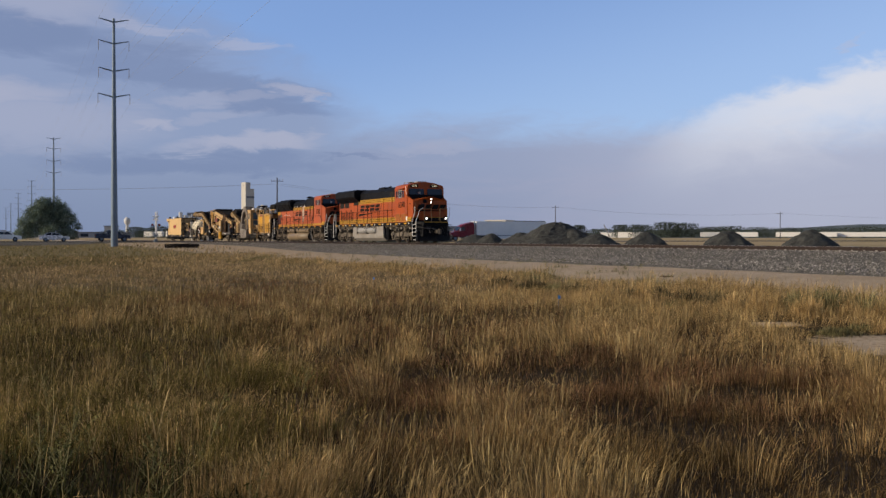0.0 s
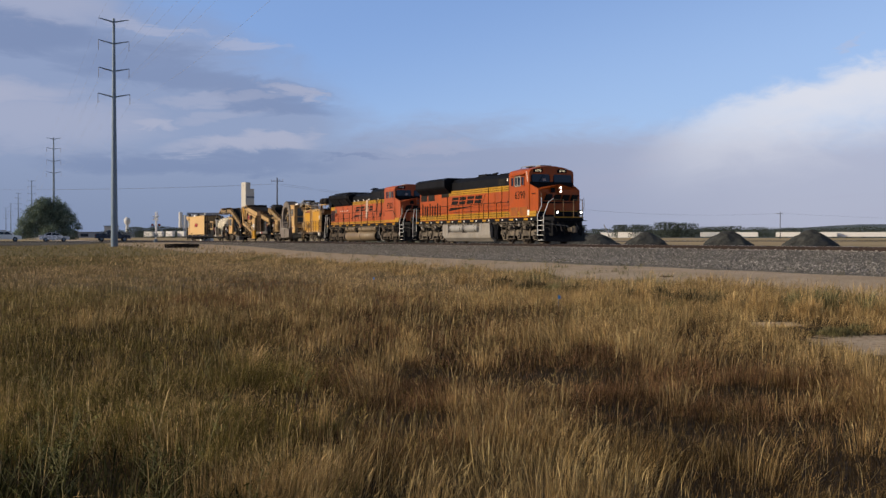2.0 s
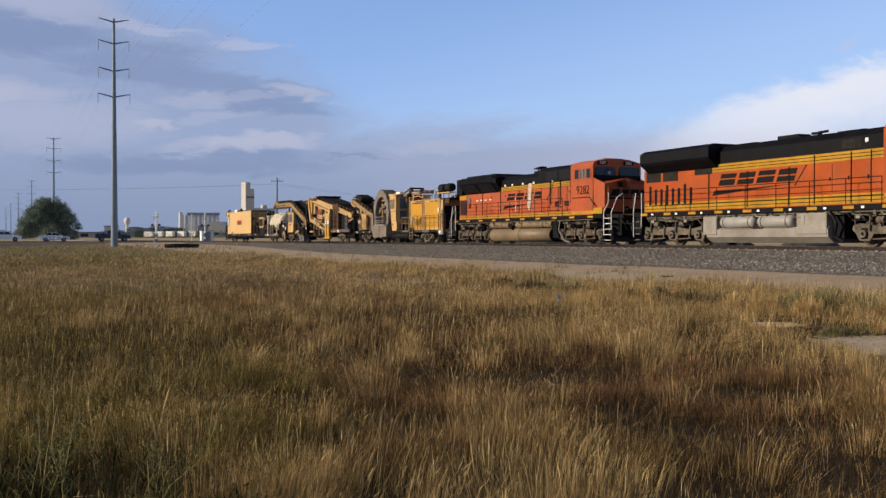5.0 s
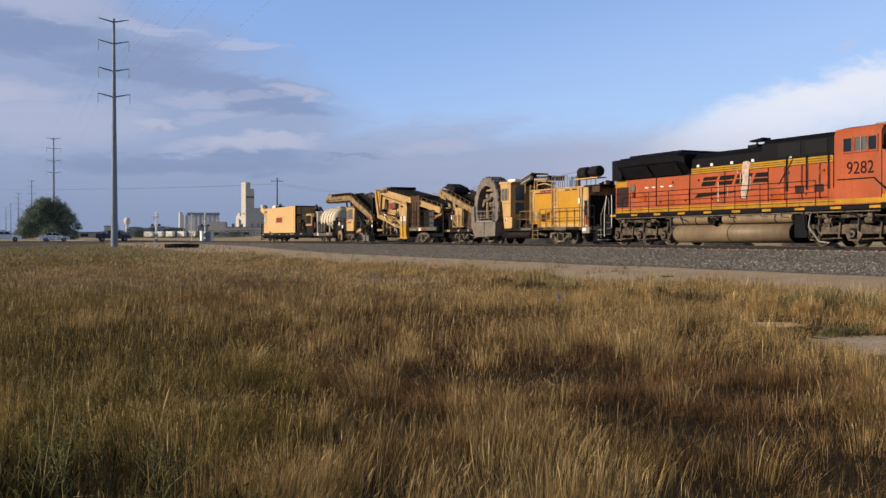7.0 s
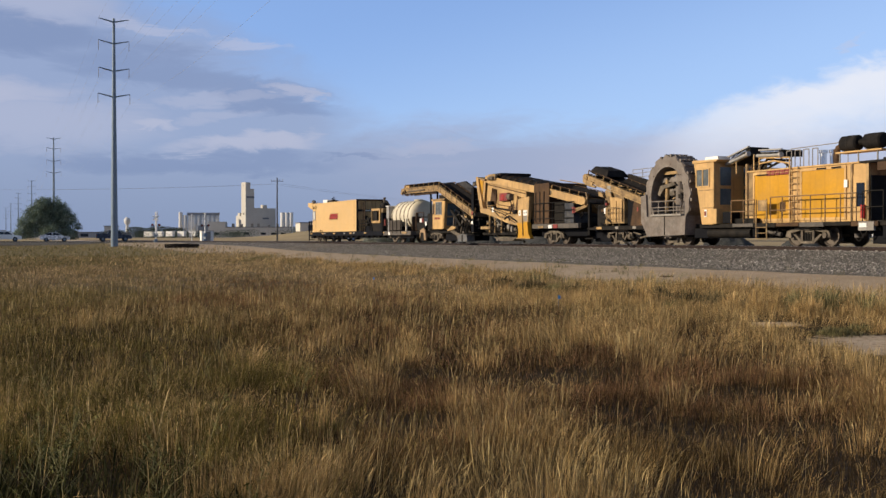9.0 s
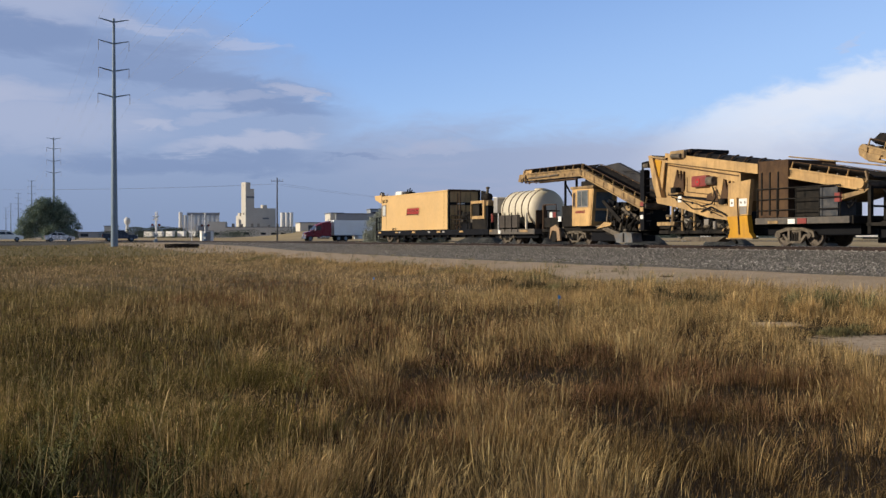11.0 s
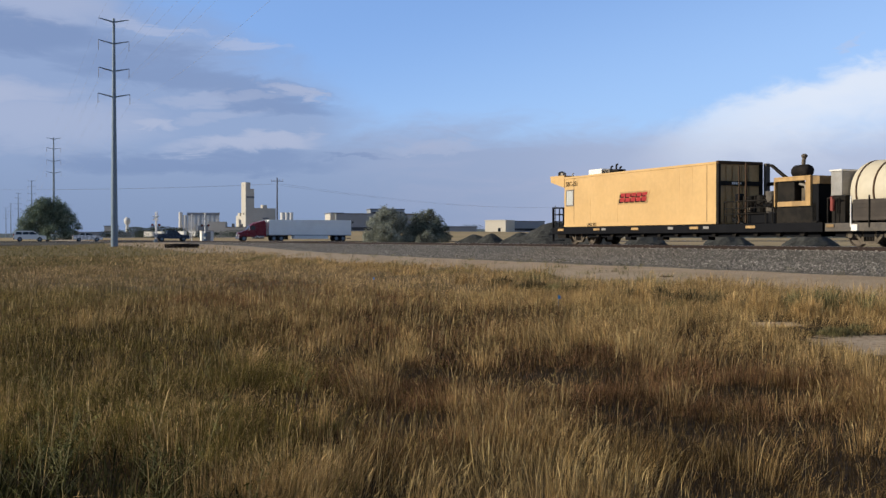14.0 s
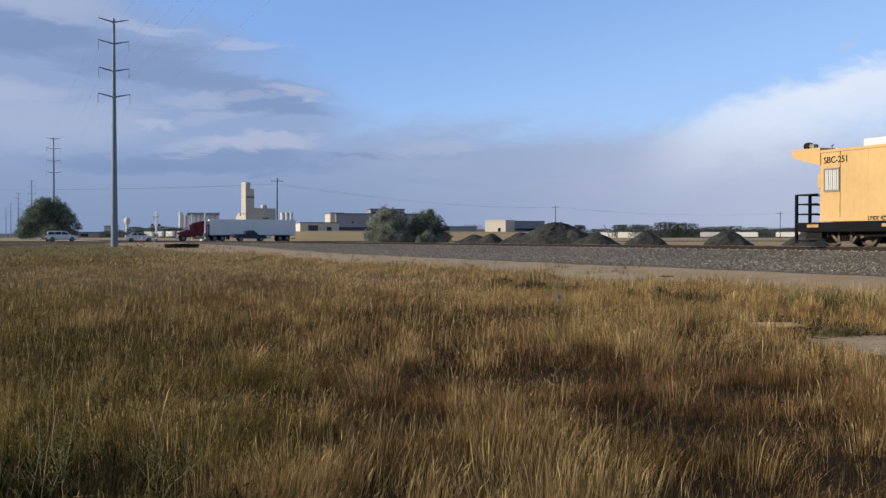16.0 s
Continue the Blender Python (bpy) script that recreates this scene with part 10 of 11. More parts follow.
def generator_car():
    v = vehicle("generator_car", "black flat car with a long yellow container body and generator", -181.0, "work car")
    part("deck", box(-191.3, -170.1, -1.48, 1.48, 0.58, 0.96, bevel=0.02), BLACK, v)
    for i in range(12):
        q = -186.8 + 1.4 * i
        part("stake_pocket", plate([(q - 0.16, 0.58), (q + 0.16, 0.58), (q + 0.09, 0.42), (q - 0.09, 0.42)], -1.3, 1.3), STEEL_DARK, v)
    # long black box added to hide bright ground beneath the deck
    part("centre_sill", box(-188.5, -170.5, -1.15, 0.35, 0.40, 0.6), BLACK, v)
    for q in (-186.0, -184.3, -181.5, -178.0):
        part("brake_gear", box(q, q + 0.5, -1.2, -0.8, 0.25, 0.45, bevel=0.03), BLACK, v)
    for q, m in ((-190.4, YELLOW), (-186.6, YELLOW), (-185.9, RESERVOIR), (-183.0, YELLOW), (-180.0, RESERVOIR), (-178.2, YELLOW), (-177.3, RESERVOIR), (-174.3, YELLOW)):
        sign_plate(v, q, -1.482, 0.76, 0.62 if m is YELLOW else 0.4, 0.12, m)
    # container body
    yb = -1.46
    body = part("container", box(-190.05, -176.6, yb, 0.98, 0.98, 3.78, bevel=0.03), YELLOW_PALE, v, "long pale yellow container body")
    for q in (-189.0, -177.3):
        part("panel_seam", box(q, q + 0.03, yb - 0.012, yb, 1.05, 3.75), YELLOW_DIRTY, body)
    for i in range(35):
        q = -188.9 + 0.33 * i
        part("wall_rib", box(q, q + 0.325, yb - 0.0025, yb, 1.16, 3.66, bevel=0.0011), YELLOW_PALE, body)
    part("top_rail", box(-190.05, -176.6, yb - 0.03, yb, 3.68, 3.79, bevel=0.01), YELLOW_PALE, body)
    part("bottom_rail", box(-190.05, -176.6, yb - 0.03, yb, 0.98, 1.1, bevel=0.01), YELLOW_PALE, body)
    part("overhang", plate([(-191.6, 3.92), (-190.0, 3.90), (-190.0, 3.2), (-191.5, 3.56)], -1.5, 1.0), YELLOW_PALE, body)
    cw = window_pane(body, -189.75, -189.05, 2.2, 3.0, yb - 0.01, GREY_GLASS, TANK_GREY)
    for k in range(7):
        part("blind_pleat", plate([(-189.74 + 0.1 * k, 2.21), (-189.655 + 0.1 * k, 2.21), (-189.655 + 0.1 * k, 2.99), (-189.74 + 0.1 * k, 2.99)], yb - 0.034 - 0.006 * (k % 2), yb - 0.022), BLIND, cw, "pale pleated blind")
    part("side_box", box(-190.35, -190.05, -1.3, -0.9, 2.3, 2.9, bevel=0.04), YELLOW_PALE, body)
    part("unit_number", side_text("SBC-251", 0.36, -189.2, yb - 0.014, 3.26), LETTER, body)
    part("car_number", side_text("LMIX 425", 0.24, -187.1, yb - 0.034, 1.00), LETTER, body)
    part("emblem_border", plate([(-184.6, 2.08), (-181.95, 2.08), (-181.7, 2.72), (-184.35, 2.72)], yb - 0.016, yb - 0.002), YELLOW, body)
    slanted(v, -184.46, -182.06, 2.15, 2.59, yb - 0.020, 5, LETTER, "red and black slanted emblem strokes", 0.10)
    slanted(v, -184.34, -181.94, 2.21, 2.65, yb - 0.028, 5, RED_SIGN, "red slanted emblem strokes", 0.10)
    ac = part("air_conditioner", box(-188.4, -187.05, -0.9, 0.1, 3.78, 4.14, bevel=0.09), WHITE, v, "white rooftop air conditioner")
    part("ac_grille", box(-187.05, -186.35, -0.85, 0.05, 3.8, 4.06, bevel=0.03), TANK_GREY, ac, "grey louvred half of the air conditioner")
    for k in range(4):
        part("louvre", box(-187.0 + 0.16 * k, -186.92 + 0.16 * k, -0.87, -0.84, 3.84, 4.03), STEEL_DARK, ac)
    part("roof_fitting", box(-186.35, -185.6, -0.8, -0.3, 3.9, 4.02, bevel=0.02), STEEL_DARK, v)
    for q, z in ((-186.7, 4.2), (-186.2, 4.28), (-185.85, 4.12)):
        part("roof_vent", pipe([(q, -0.5, 3.8), (q, -0.5, z), (q + 0.14, -0.5, z + 0.03)], 0.05), STEEL_DARK, v)
    # lamp cluster on the overhang
    lamp = part("roof_lamp", turned([(0.06, 0), (0.19, 0.03), (0.21, 0.12), (0.17, 0.24), (0.05, 0.28)], 14), STEEL_DARK, v, "round dark roof lamp", q=0)
    lamp.location = (-191.15 + 181.0, -1.0, 3.93)
    part("lamp_lens", rod((0.15, -0.05, 0.13), (0.24, -0.05, 0.13), 0.09, seg=12), GREY_GLASS, lamp, q=0)
    part("roof_lamp", box(-190.85, -190.6, -1.25, -1.0, 3.92, 4.1, bevel=0.04), TANK_GREY, v)
    part("lamp_stalk", pipe([(-189.9, -1.0, 3.8), (-189.9, -1.0, 3.98), (-189.8, -1.0, 4.02)], 0.03), TANK_GREY, v)
    part("lamp_stalk", rod((-189.6, -1.0, 3.79), (-189.6, -1.0, 3.88), 0.06, seg=8), WHITE, v)
    # rear end platform
    for y in (-1.4, -0.7, 0.7, 1.4):
        part("end_post", box(-191.45, -191.35, y - 0.05, y + 0.05, 0.15 if abs(y) > 1 else 0.9, 2.1), BLACK, v)
    for z in (1.3, 1.7, 2.08):
        part("end_rail", rod((-191.4, -1.4, z), (-191.4, 1.4, z), 0.03, seg=6), BLACK, v)
        part("end_rail", rod((-191.4, -1.4, z), (-190.2, -1.4, z), 0.03, seg=6), BLACK, v)
    part("end_post", rod((-190.7, -1.4, 0.9), (-190.7, -1.4, 2.08), 0.035, seg=6), BLACK, v)
    part("end_step", box(-191.3, -190.6, -1.5, -1.1, 0.2, 0.26), BLACK, v)
    part("rear_bolster", box(-190.9, -190.0, -1.4, 1.4, 0.35, 0.58, bevel=0.03), STEEL_DARK, v)
    # open bay in front of the container
    part("container_front_frame", box(-176.6, -176.42, -1.5, 1.02, 3.68, 3.82, bevel=0.02), RUST_BOX, v)
    for y in (-1.5, 0.88):
        part("container_front_frame", box(-176.6, -176.42, y, y + 0.14, 0.98, 3.68, bevel=0.02), STEEL_DARK, v)
    part("container_end_wall", box(-176.58, -176.52, -1.34, 0.86, 1.0, 3.68), YELLOW, v, "stained dark yellow container end wall")
    for y in (-1.0, -0.65, -0.1, 0.25):
        part("lock_rod", rod((-176.49, y, 1.05), (-176.49, y, 3.6), 0.03, seg=8), YELLOW_DIRTY, v)
    part("end_wall_post", box(-176.42, -176.22, 1.04, 1.26, 0.98, 3.75, bevel=0.02), TANK_GREY_DARK, v)
    part("end_wall_beam", box(-176.5, -176.42, -1.4, 1.0, 2.72, 2.92, bevel=0.02), STEEL_DARK, v)
    part("bay_beam", box(-176.22, -174.0, 1.08, 1.24, 2.72, 2.88, bevel=0.02), STEEL_DARK, v)
    part("bay_brace", plate([(-176.2, 3.7), (-176.0, 3.7), (-174.7, 2.88), (-174.95, 2.88)], 1.1, 1.22), STEEL_DARK, v)
    for k in range(5):
        part("beam_mark", box(-175.3 + 0.13 * k, -175.2 + 0.13 * k, 1.07, 1.082, 2.75, 2.84), WHITE, v)
        part("beam_mark", box(-176.418, -176.41, -0.75 + 0.11 * k, -0.67 + 0.11 * k, 2.77, 2.87), WHITE, v)
    for q, m in ((-175.35, STEEL_DARK), (-174.6, STEEL_DARK), (-173.9, TANK_GREY_DARK), (-174.2, BLACK)):
        part("barrel", rod((q, -0.6 if q != -174.2 else -0.1, 0.97), (q, -0.6 if q != -174.2 else -0.1, 2.2 if q < -174 else 2.35), 0.33, seg=16), m, v, "steel and plastic barrel")
    part("bay_post_rust", rod((-175.2, -1.35, 1.0), (-175.2, -1.35, 3.5), 0.04, seg=6), RUST_BOX, v)
    part("bay_post_rust", rod((-174.75, -1.35, 1.0), (-174.75, -1.35, 3.6), 0.05, seg=6), RUST_BOX, v)
    railing(v, [-176.1, -175.3, -174.5, -173.4], -1.44, 0.96, 1.95, STEEL_DARK, 0.028, (1.4, 1.65))
    part("bay_tank", box(-174.6, -172.9, -1.35, 0.8, 0.96, 1.4, bevel=0.04), BLACK, v)
    greeble(v, -176.0, -173.6, -1.3, -0.9, 1.0, 2.0, 14, 72, [BLACK, STEEL_DARK, BLACK, STEEL_DUST])
    # generator house
    g = part("generator_house", box(-172.9, -170.6, -1.3, 1.2, 0.96, 1.75, bevel=0.02), STEEL_DARK, v)
    f = bmesh.new()
    box(-172.95, -170.85, -1.4, -1.2, 2.68, 2.80, f)
    box(-172.75, -170.85, -1.4, -1.2, 1.64, 1.84, f)
    box(-171.12, -170.85, -1.4, -1.2, 1.84, 2.68, f)
    box(-172.95, -172.88, -1.4, -1.2, 1.64, 2.68, f)
    part("yellow_frame", f, YELLOW, g, "yellow generator door frame")
    part("generator_core", box(-172.85, -171.85, -1.3, 1.0, 1.75, 2.66, bevel=0.04), STEEL_DARK, g)
    part("rear_wall", box(-171.85, -170.7, 0.6, 1.1, 1.75, 2.75), BLACK, g)
    part("coolant_pipe", pipe([(-171.75, -1.1, 2.55), (-171.4, -1.15, 2.5), (-171.3, -1.15, 2.2)], 0.06), TANK_GREY, g)
    part("engine_block", box(-171.8, -171.1, -1.0, 0.8, 1.75, 2.4, bevel=0.06), STEEL_DUST, g)
    part("generator_roof", box(-172.95, -170.85, -1.4, 1.25, 2.80, 2.86, bevel=0.02), YELLOW, g)
    part("generator_side", box(-170.85, -170.5, -1.3, 1.2, 1.0, 2.5, bevel=0.02), BLACK, g)
    part("side_cap", box(-170.84, -170.45, -1.3, 1.2, 2.5, 2.82, bevel=0.02), YELLOW_DIRTY, g)
    mf = part("muffler", turned([(0.08, -172.72), (0.22, -172.7), (0.27, -172.6), (0.27, -171.95), (0.22, -171.82), (0.08, -171.8)], 20, "x"), BELT, v, "black drum air cleaner", smooth=True)
    mf.location = (0, -0.5, 3.12)
    for q in (-172.5, -172.05):
        part("cleaner_foot", box(q, q + 0.1, -0.7, -0.3, 2.84, 2.95), STEEL_DARK, v)
    part("stack", pipe([(-172.2, -0.5, 3.36), (-172.2, -0.5, 3.5), (-172.15, -0.5, 3.68)], 0.085, seg=10), STEEL_DUST, v)
    part("stack_cap", turned([(0.07, 0), (0.13, 0.05), (0.13, 0.12), (0.06, 0.17)], 12), STEEL_DUST, v, q=0).location = (-172.15 + 181.0, -0.5, 3.66)
    part("corner_rail", pipe([(-172.98, -1.44, 0.9), (-172.98, -1.44, 2.1)], 0.03), STEEL_DARK, v)
    bogie2(v, -189.1, 0.92, 0.455)
    frame_ends(v, -191.4, -170.1)


BLIND = material("pale_blind", (0.50, 0.51, 0.50), 0.8, vary=0.15, scale=20, grain=60, bump=0.1, stretch=(30, 1, 0.2))

lead_locomotive()
second_locomotive()
power_car()
digging_car()
screen_car()
conveyor_car()
tank_car()
generator_car()

# ================= road traffic =================
cars = []
CAR_GLASS = DARK_GLASS


def car_wheels(v, xs, track, r):
    for x in xs:
        for y in (-track, track):
            s = 1 if y > 0 else -1
            w = part("wheel", turned([(0.05, -0.11 * s), (r * 0.62, -0.11 * s), (r * 0.9, -0.11 * s), (r, -0.07 * s), (r, 0.07 * s), (r * 0.9, 0.11 * s), (r * 0.62, 0.10 * s), (0.05, 0.07 * s)], 20, "y"), RUBBER, v, q=0)
            w.location = (x, y, r)
            part("rim", turned([(0.03, 0.105 * s), (r * 0.55, 0.10 * s), (r * 0.6, 0.115 * s), (r * 0.6, 0.06 * s), (0.03, 0.06 * s)], 12, "y"), GALV, w, q=0)
            spinners_road.append((w, r, (x, y, r), v))


spinners_road = []


def car_shape(v, lower, upper, w, paint, glass_inset=0.02):
    part("body", loft([[(x, -w * 0.96, z) for x, z in lower], [(x, -w, z) for x, z in lower], [(x, w, z) for x, z in lower], [(x, w * 0.96, z) for x, z in lower]]), paint, v)
    a = [(x, -w * 0.93, z) if z < 1.1 else (x, -w * 0.80, z) for x, z in upper]
    b = [(x, -y, z) for x, y, z in a]
    part("cabin", loft([a, b]), paint, v)


def suv():
    v = thing("suv", "white sport utility car on the crossing road", "car", line_pose(ROAD_S + 2.4, -20, ROAD_Z - 0.02, 90), "cars on the road")
    p = material("white_car_paint", (0.78, 0.78, 0.76), 0.25, vary=0.03, bump=0)
    car_shape(v, [(-2.4, 0.35), (-2.42, 0.8), (-2.38, 1.05), (1.0, 1.05), (2.2, 0.92), (2.42, 0.75), (2.42, 0.35)], [(-2.36, 1.03), (-2.2, 1.55), (-1.9, 1.70), (0.2, 1.70), (0.55, 1.62), (1.35, 1.03)], 0.93, p)
    for s in (-1, 1):
        for x0, x1, t0, t1 in ((-2.15, -1.2, -2.05, -1.2), (-1.1, -0.2, -1.1, -0.2), (-0.1, 1.05, -0.1, 0.45)):
            part("side_window", loft([[(x0, s * 0.84, 1.1), (x1, s * 0.84, 1.1), (t1, s * 0.765, 1.55), (t0, s * 0.765, 1.55)], [(x0, s * 0.875, 1.1), (x1, s * 0.875, 1.1), (t1, s * 0.80, 1.55), (t0, s * 0.80, 1.55)]]), CAR_GLASS, v)
        part("tail_light", box(-2.44, -2.3, s * 0.8 - 0.12, s * 0.8 + 0.12, 0.9, 1.2), RED, v)
        part("headlight", box(2.2, 2.42, s * 0.7 - 0.15, s * 0.7 + 0.15, 0.72, 0.86), WHITE, v)
    part("windshield", loft([[(0.60, -0.7, 1.6), (1.36, -0.8, 1.08), (1.36, 0.8, 1.08), (0.60, 0.7, 1.6)], [(0.63, -0.7, 1.63), (1.40, -0.8, 1.1), (1.40, 0.8, 1.1), (0.63, 0.7, 1.63)]]), CAR_GLASS, v)
    part("roof_rail", rod((-1.9, -0.72, 1.75), (0.1, -0.72, 1.75), 0.025), BLACK, v)
    part("bumper", box(-2.46, -2.3, -0.9, 0.9, 0.35, 0.6, bevel=0.03), BLACK, v)
    car_wheels(v, (-1.5, 1.45), 0.82, 0.36)
    return v


def sedan():
    v = thing("sedan", "silver saloon car on the crossing road", "car", line_pose(ROAD_S + 2.4, -10, ROAD_Z - 0.02, 90), "cars on the road")
    p = material("silver_car_paint", (0.55, 0.57, 0.60), 0.25, 0.5, vary=0.03, bump=0)
    car_shape(v, [(-2.25, 0.3), (-2.3, 0.75), (-2.15, 0.98), (-1.4, 1.0), (1.0, 0.98), (2.1, 0.82), (2.28, 0.6), (2.25, 0.3)], [(-1.75, 0.98), (-0.95, 1.40), (0.25, 1.43), (1.2, 0.97)], 0.89, p)
    for s in (-1, 1):
        for x0, x1, t0, t1 in ((-1.4, -0.45, -0.9, -0.45), (-0.35, 0.95, -0.35, 0.25)):
            part("side_window", loft([[(x0, s * 0.79, 1.02), (x1, s * 0.79, 1.02), (t1, s * 0.71, 1.34), (t0, s * 0.71, 1.34)], [(x0, s * 0.83, 1.02), (x1, s * 0.83, 1.02), (t1, s * 0.74, 1.34), (t0, s * 0.74, 1.34)]]), CAR_GLASS, v)
        part("tail_light", box(-2.3, -2.2, s * 0.7 - 0.15, s * 0.7 + 0.15, 0.75, 0.9), RED, v)
        part("headlight", box(2.05, 2.27, s * 0.65 - 0.15, s * 0.65 + 0.15, 0.62, 0.76), WHITE, v)
    part("windshield", loft([[(0.28, -0.66, 1.42), (1.2, -0.74, 1.0), (1.2, 0.74, 1.0), (0.28, 0.66, 1.42)], [(0.31, -0.66, 1.45), (1.24, -0.74, 1.02), (1.24, 0.74, 1.02), (0.31, 0.66, 1.45)]]), CAR_GLASS, v)
    part("rear_window", loft([[(-1.72, -0.7, 1.0), (-0.98, -0.64, 1.39), (-0.98, 0.64, 1.39), (-1.72, 0.7, 1.0)], [(-1.76, -0.7, 1.02), (-1.0, -0.64, 1.42), (-1.0, 0.64, 1.42), (-1.76, 0.7, 1.02)]]), CAR_GLASS, v)
    car_wheels(v, (-1.35, 1.4), 0.78, 0.32)
    return v


def pickup():
    v = thing("pickup_truck", "dark blue pickup truck with an open bed", "pickup truck", line_pose(ROAD_S + 2.4, 0, ROAD_Z - 0.02, 90), "cars on the road")
    p = material("dark_blue_car_paint", (0.035, 0.05, 0.08), 0.25, 0.3, vary=0.05, bump=0)
    car_shape(v, [(-2.75, 0.5), (-2.78, 1.15), (-0.95, 1.18), (1.2, 1.15), (2.55, 1.05), (2.75, 0.85), (2.75, 0.45)], [(-0.95, 1.14), (-0.85, 1.78), (-0.55, 1.86), (0.55, 1.86), (1.3, 1.13)], 0.97, p)
    part("bed_floor", box(-2.7, -0.98, -0.8, 0.8, 1.17, 1.19), BLACK, v)
    for s in (-1, 1):
        part("bed_rail", box(-2.75, -0.98, s * 0.88 - 0.08, s * 0.88 + 0.08, 1.17, 1.27), p, v)
        for x0, x1, t0, t1 in ((-0.8, 0.1, -0.75, 0.1), (0.18, 1.1, 0.18, 0.55)):
            part("side_window", loft([[(x0, s * 0.86, 1.22), (x1, s * 0.86, 1.22), (t1, s * 0.775, 1.74), (t0, s * 0.775, 1.74)], [(x0, s * 0.905, 1.22), (x1, s * 0.905, 1.22), (t1, s * 0.81, 1.74), (t0, s * 0.81, 1.74)]]), CAR_GLASS, v)
        part("headlight", box(2.6, 2.76, s * 0.75 - 0.15, s * 0.75 + 0.15, 0.8, 0.98), WHITE, v)
        part("tail_light", box(-2.8, -2.7, s * 0.9 - 0.06, s * 0.9 + 0.06, 0.85, 1.12), RED, v)
    part("tailgate", box(-2.8, -2.72, -0.85, 0.85, 0.7, 1.27, bevel=0.02), p, v)
    part("bumper", box(2.68, 2.85, -0.95, 0.95, 0.45, 0.65, bevel=0.03), CHROME, v)
    part("windshield", loft([[(0.58, -0.72, 1.82), (1.28, -0.82, 1.2), (1.28, 0.82, 1.2), (0.58, 0.72, 1.82)], [(0.61, -0.72, 1.85), (1.32, -0.82, 1.22), (1.32, 0.82, 1.22), (0.61, 0.72, 1.85)]]), CAR_GLASS, v)
    car_wheels(v, (-1.75, 1.8), 0.84, 0.40)
    return v


def semi():
    """Tractor and trailer; origin at the nose, the rig reaching back along -x."""
    v = thing("semi_truck", "dark red tractor unit pulling a long white box trailer", "lorry", line_pose(ROAD_S - 2.4, 50, ROAD_Z - 0.02, -90), "cars on the road")
    p = material("dark_red_truck_paint", (0.162, 0.015, 0.027), 0.3, vary=0.05, bump=0)
    tr = material("white_trailer_side", (0.74, 0.78, 0.80), 0.45, vary=0.04, scale=0.5, grain=4, bump=0.02)
    part("hood", loft([[(-0.15, -0.95, 0.7), (-0.15, 0.95, 0.7), (-0.1, 0.85, 1.5), (-0.1, -0.85, 1.5)], [(-1.7, -1.1, 0.7), (-1.7, 1.1, 0.7), (-1.7, 0.95, 1.95), (-1.7, -0.95, 1.95)]]), p, v)
    part("bumper", box(-0.2, 0.0, -1.15, 1.15, 0.35, 0.85, bevel=0.05), CHROME, v)
    part("grille", box(-0.12, -0.04, -0.5, 0.5, 0.9, 1.5), CHROME, v)
    part("cab", loft([[(-1.6, -1.15, 0.8), (-1.6, 1.15, 0.8), (-1.75, 1.15, 1.95), (-2.3, 1.1, 2.85), (-2.3, -1.1, 2.85), (-1.75, -1.15, 1.95)], [(-3.2, -1.2, 0.8), (-3.2, 1.2, 0.8), (-3.2, 1.2, 1.95), (-3.2, 1.15, 3.2), (-3.2, -1.15, 3.2), (-3.2, -1.2, 1.95)]]), p, v)
    part("sleeper", box(-5.0, -3.2, -1.22, 1.22, 0.8, 3.35, bevel=0.08), p, v)
    part("roof_fairing", loft([[(-2.5, -0.9, 2.95), (-2.5, 0.9, 2.95), (-2.6, 0.8, 3.1), (-2.6, -0.8, 3.1)], [(-4.9, -1.15, 3.3), (-4.9, 1.15, 3.3), (-4.9, 1.1, 3.7), (-4.9, -1.1, 3.7)]]), p, v)
    part("windshield", loft([[(-1.72, -1.0, 2.0), (-1.72, 1.0, 2.0), (-2.22, 0.95, 2.78), (-2.22, -0.95, 2.78)], [(-1.66, -1.0, 2.02), (-1.66, 1.0, 2.02), (-2.18, 0.95, 2.80), (-2.18, -0.95, 2.80)]]), CAR_GLASS, v)
    for s in (-1, 1):
        part("side_window", box(-3.0, -2.25, s * 1.2 - 0.02, s * 1.2 + 0.02, 2.0, 2.7), CAR_GLASS, v)
        part("mirror", box(-2.0, -1.8, s * 1.45 - 0.08, s * 1.45 + 0.08, 1.9, 2.5, bevel=0.02), CHROME, v)
        part("exhaust_stack", rod((-5.15, s * 1.0, 1.0), (-5.15, s * 1.0, 4.0), 0.08, seg=10), CHROME, v)
        part("fuel_tank", rod((-4.6, s * 1.05, 0.75), (-3.0, s * 1.05, 0.75), 0.32, seg=16), CHROME, v)
        part("headlight", box(-0.3, -0.12, s * 0.9 - 0.15, s * 0.9 + 0.15, 0.95, 1.15), WHITE, v)
        part("fender", loft([[(-0.4, s * 1.0, 0.9), (-0.4, s * 1.25, 0.9), (-0.6, s * 1.25, 1.2), (-0.6, s * 1.0, 1.2)], [(-1.7, s * 1.0, 0.9), (-1.7, s * 1.25, 0.9), (-1.5, s * 1.25, 1.2), (-1.5, s * 1.0, 1.2)]]), p, v)
    part("chassis", box(-8.6, -1.0, -0.5, 0.5, 0.75, 1.0), BLACK, v)
    t = part("trailer_box", box(-20.8, -5.5, -1.29, 1.29, 1.05, 3.82, bevel=0.04), tr, v, "white corrugated trailer box")
    for i in range(12):
        q = -20.65 + 1.25 * i
        part("trailer_panel", box(q, q + 1.22, -1.302, 1.302, 1.2, 3.7), tr, t)
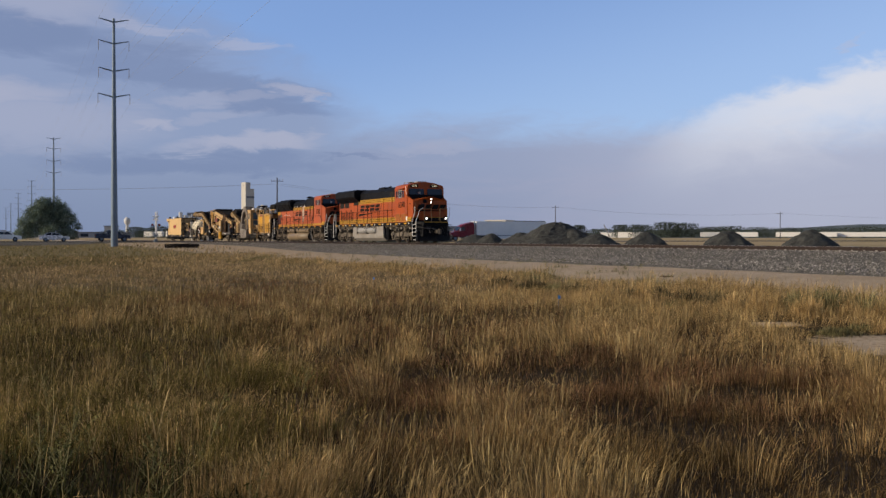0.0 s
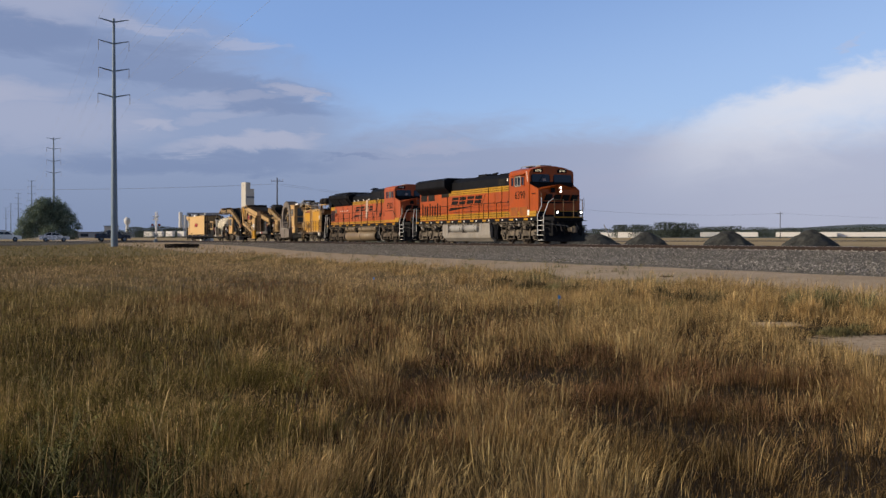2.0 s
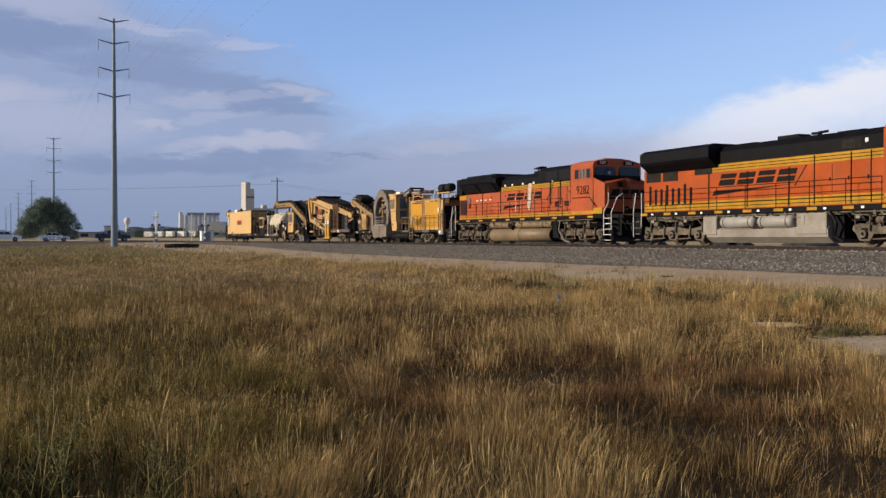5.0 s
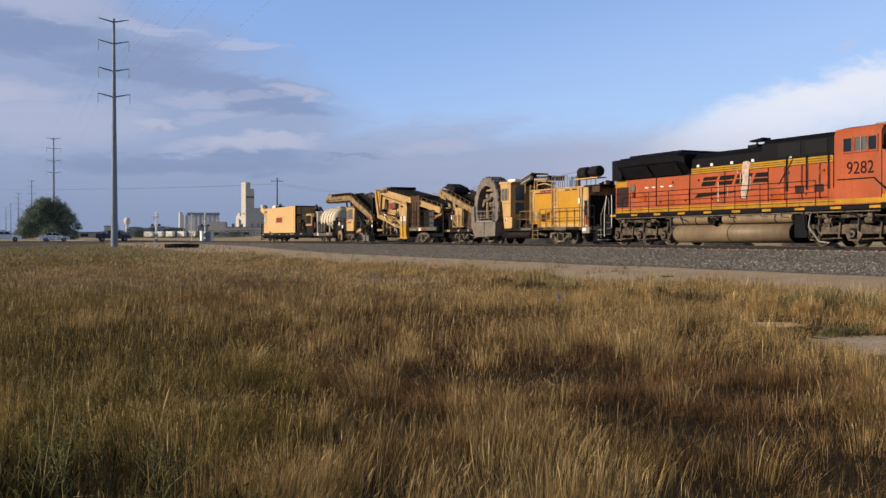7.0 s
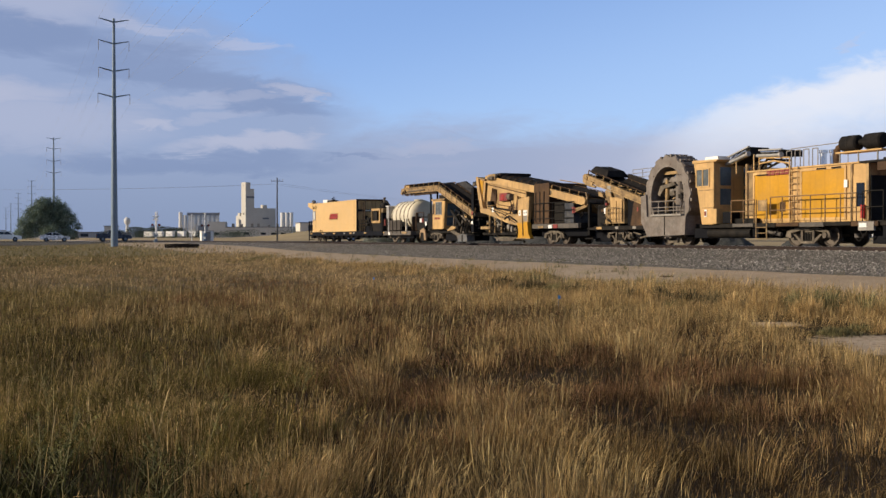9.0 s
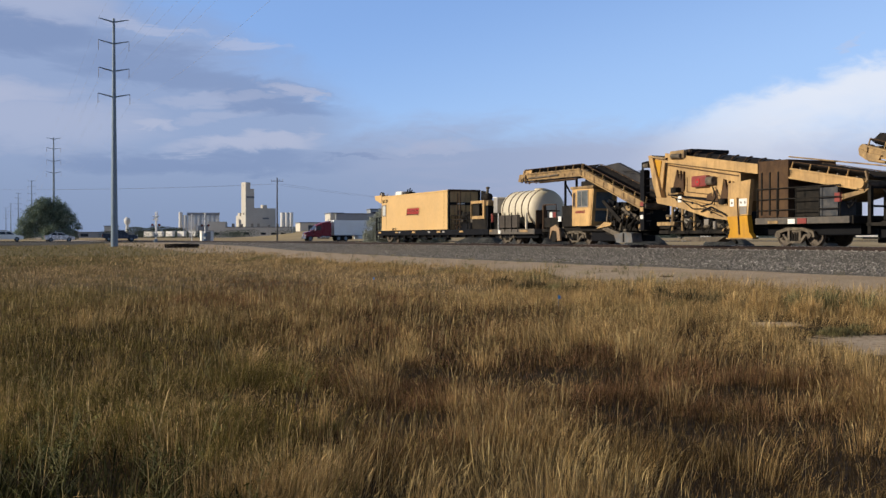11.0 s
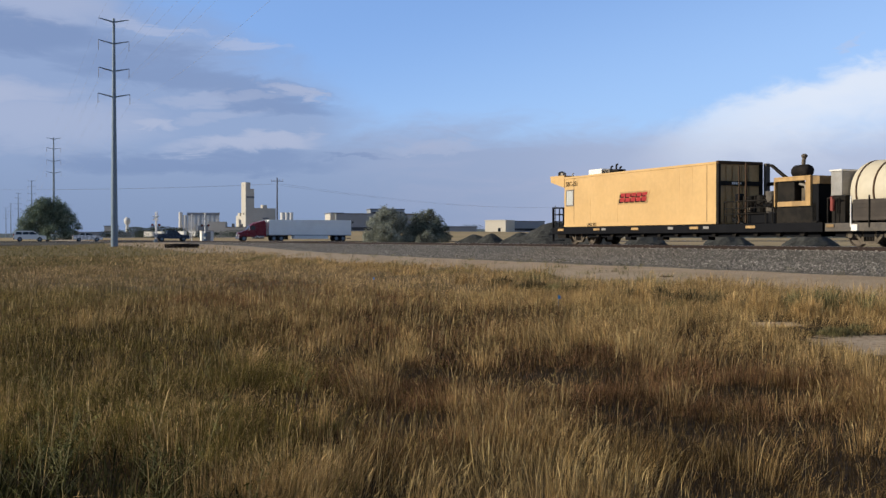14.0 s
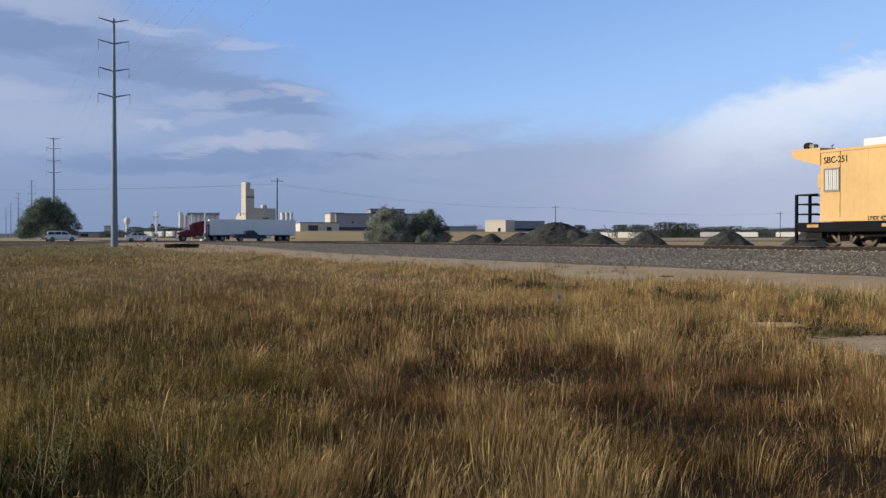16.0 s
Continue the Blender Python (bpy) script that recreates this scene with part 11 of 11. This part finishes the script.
    part("trailer_rail", box(-20.8, -5.5, -1.31, 1.31, 1.02, 1.14), GALV, t)
    part("rear_guard", box(-20.8, -20.7, -1.1, 1.1, 0.45, 0.58), BLACK, v)
    part("landing_gear", box(-9.0, -8.8, -1.0, 1.0, 0.3, 1.15), BLACK, v)
    part("side_skirt", box(-16.4, -10.2, -1.25, 1.25, 0.42, 1.05), tr, v)
    part("trailer_bogie", box(-19.9, -17.4, -0.6, 0.6, 0.6, 1.05), BLACK, v)
    car_wheels(v, (-1.05, -6.4, -7.75, -18.0, -19.3), 1.05, 0.5)
    return v


suv_car, sedan_car, pickup_car, semi_truck = suv(), sedan(), pickup(), semi()



def signal_mast(s, lat):
    t = thing("signal_mast", "slender white steel mast beside the crossing", "mast", line_pose(s, lat, 1.0))
    part("mast", rod((0, 0, 0), (0, 0, 5.0), 0.09, seg=10), WHITE, t)
    part("cap", rod((0, 0, 5.0), (0, 0, 5.15), 0.13, seg=10), WHITE, t)
    part("footing", box(-0.3, 0.3, -0.3, 0.3, 0, 0.2, bevel=0.03), CONCRETE, t)


# ================= the place, put together =================
ballast_stones()
crossing()
crossing_signal(-174.0, -6.0, "white railway crossing signal with crossbuck and lamps")
crossing_signal(-176.4, 2.4, "white railway crossing signal mast beyond the track", -1)
signal_mast(-192.0, 3.0)
transmission_line()
distribution_line()
trees()
far_woods()
gravel_piles()
tie_stack()
far_buildings()
marker_flag(at(110.3, 22.3), 22.3)
marker_flag(at(-67, 33.5), 33.5)
scrap_board(at(214, 34), 34.0)
meadow()
weeds()
rails()


# metres across the line, by seconds: cars wait at the crossing, then pull away
SUV_WAY = [(0, -28.48), (9, -28.48), (11.3, -28.07), (12, -27.58), (12.5, -27.0), (13, -26.25), (13.5, -25.59), (14, -24.84), (14.5, -24.08), (15, -23.07), (15.5, -21.8), (16, -20.01)]
SEDAN_WAY = [(0, -21.21), (9, -21.12), (11.3, -20.19), (12, -19.59), (12.5, -19.07), (13, -18.38), (13.5, -17.34), (14, -16.13), (14.5, -14.9), (15, -12.96), (15.5, -10.65), (16, -7.95)]
PICKUP_WAY = [(0, -12.26), (9, -12.08), (11.3, -10.83), (12, -9.84), (12.5, -8.76), (13, -7.31), (13.5, -5.31), (14, -2.72), (14.5, 0.17), (15, 3.49), (15.5, 6.86), (16, 10.48)]
SEMI_WAY = [(0, 50.1), (4, 45.0), (8, 33.5), (11.3, 20.2), (12, 17.6), (12.5, 15.7), (13, 13.74), (13.5, 11.61), (14, 9.29), (14.5, 6.85), (15, 4.35), (15.5, 1.65), (16, -1.18)]


def motions():
    for v in train:
        q = v["q0"]
        walk(v, [(t, line_pose(q + t * TRAIN_V, 0, RAIL_Z)) for t in (0, 4, 8, 12, 16)])
    ticks = [k / 15 for k in range(241)]
    for w, r, place in spinners:
        walk(w, [(t, pose(*place, 0, math.degrees(TRAIN_V * t / r), 0)) for t in ticks])
    ways = {}
    for v, way, s, turn in ((suv_car, SUV_WAY, 2.4, 90), (sedan_car, SEDAN_WAY, 2.4, 90), (pickup_car, PICKUP_WAY, 2.4, 90), (semi_truck, SEMI_WAY, -2.4, -90)):
        walk(v, [(t, line_pose(ROAD_S + s, d, ROAD_Z - 0.02, turn)) for t, d in way])
        ways[v.name] = way
    for w, r, place, v in spinners_road:
        way = np.array(ways[v.name])
        gone = np.abs(np.interp(ticks, way[:, 0], way[:, 1]) - way[0, 1])
        walk(w, [(t, pose(*place, 0, math.degrees(g / r), 0)) for t, g in zip(ticks, gone)])


motions()
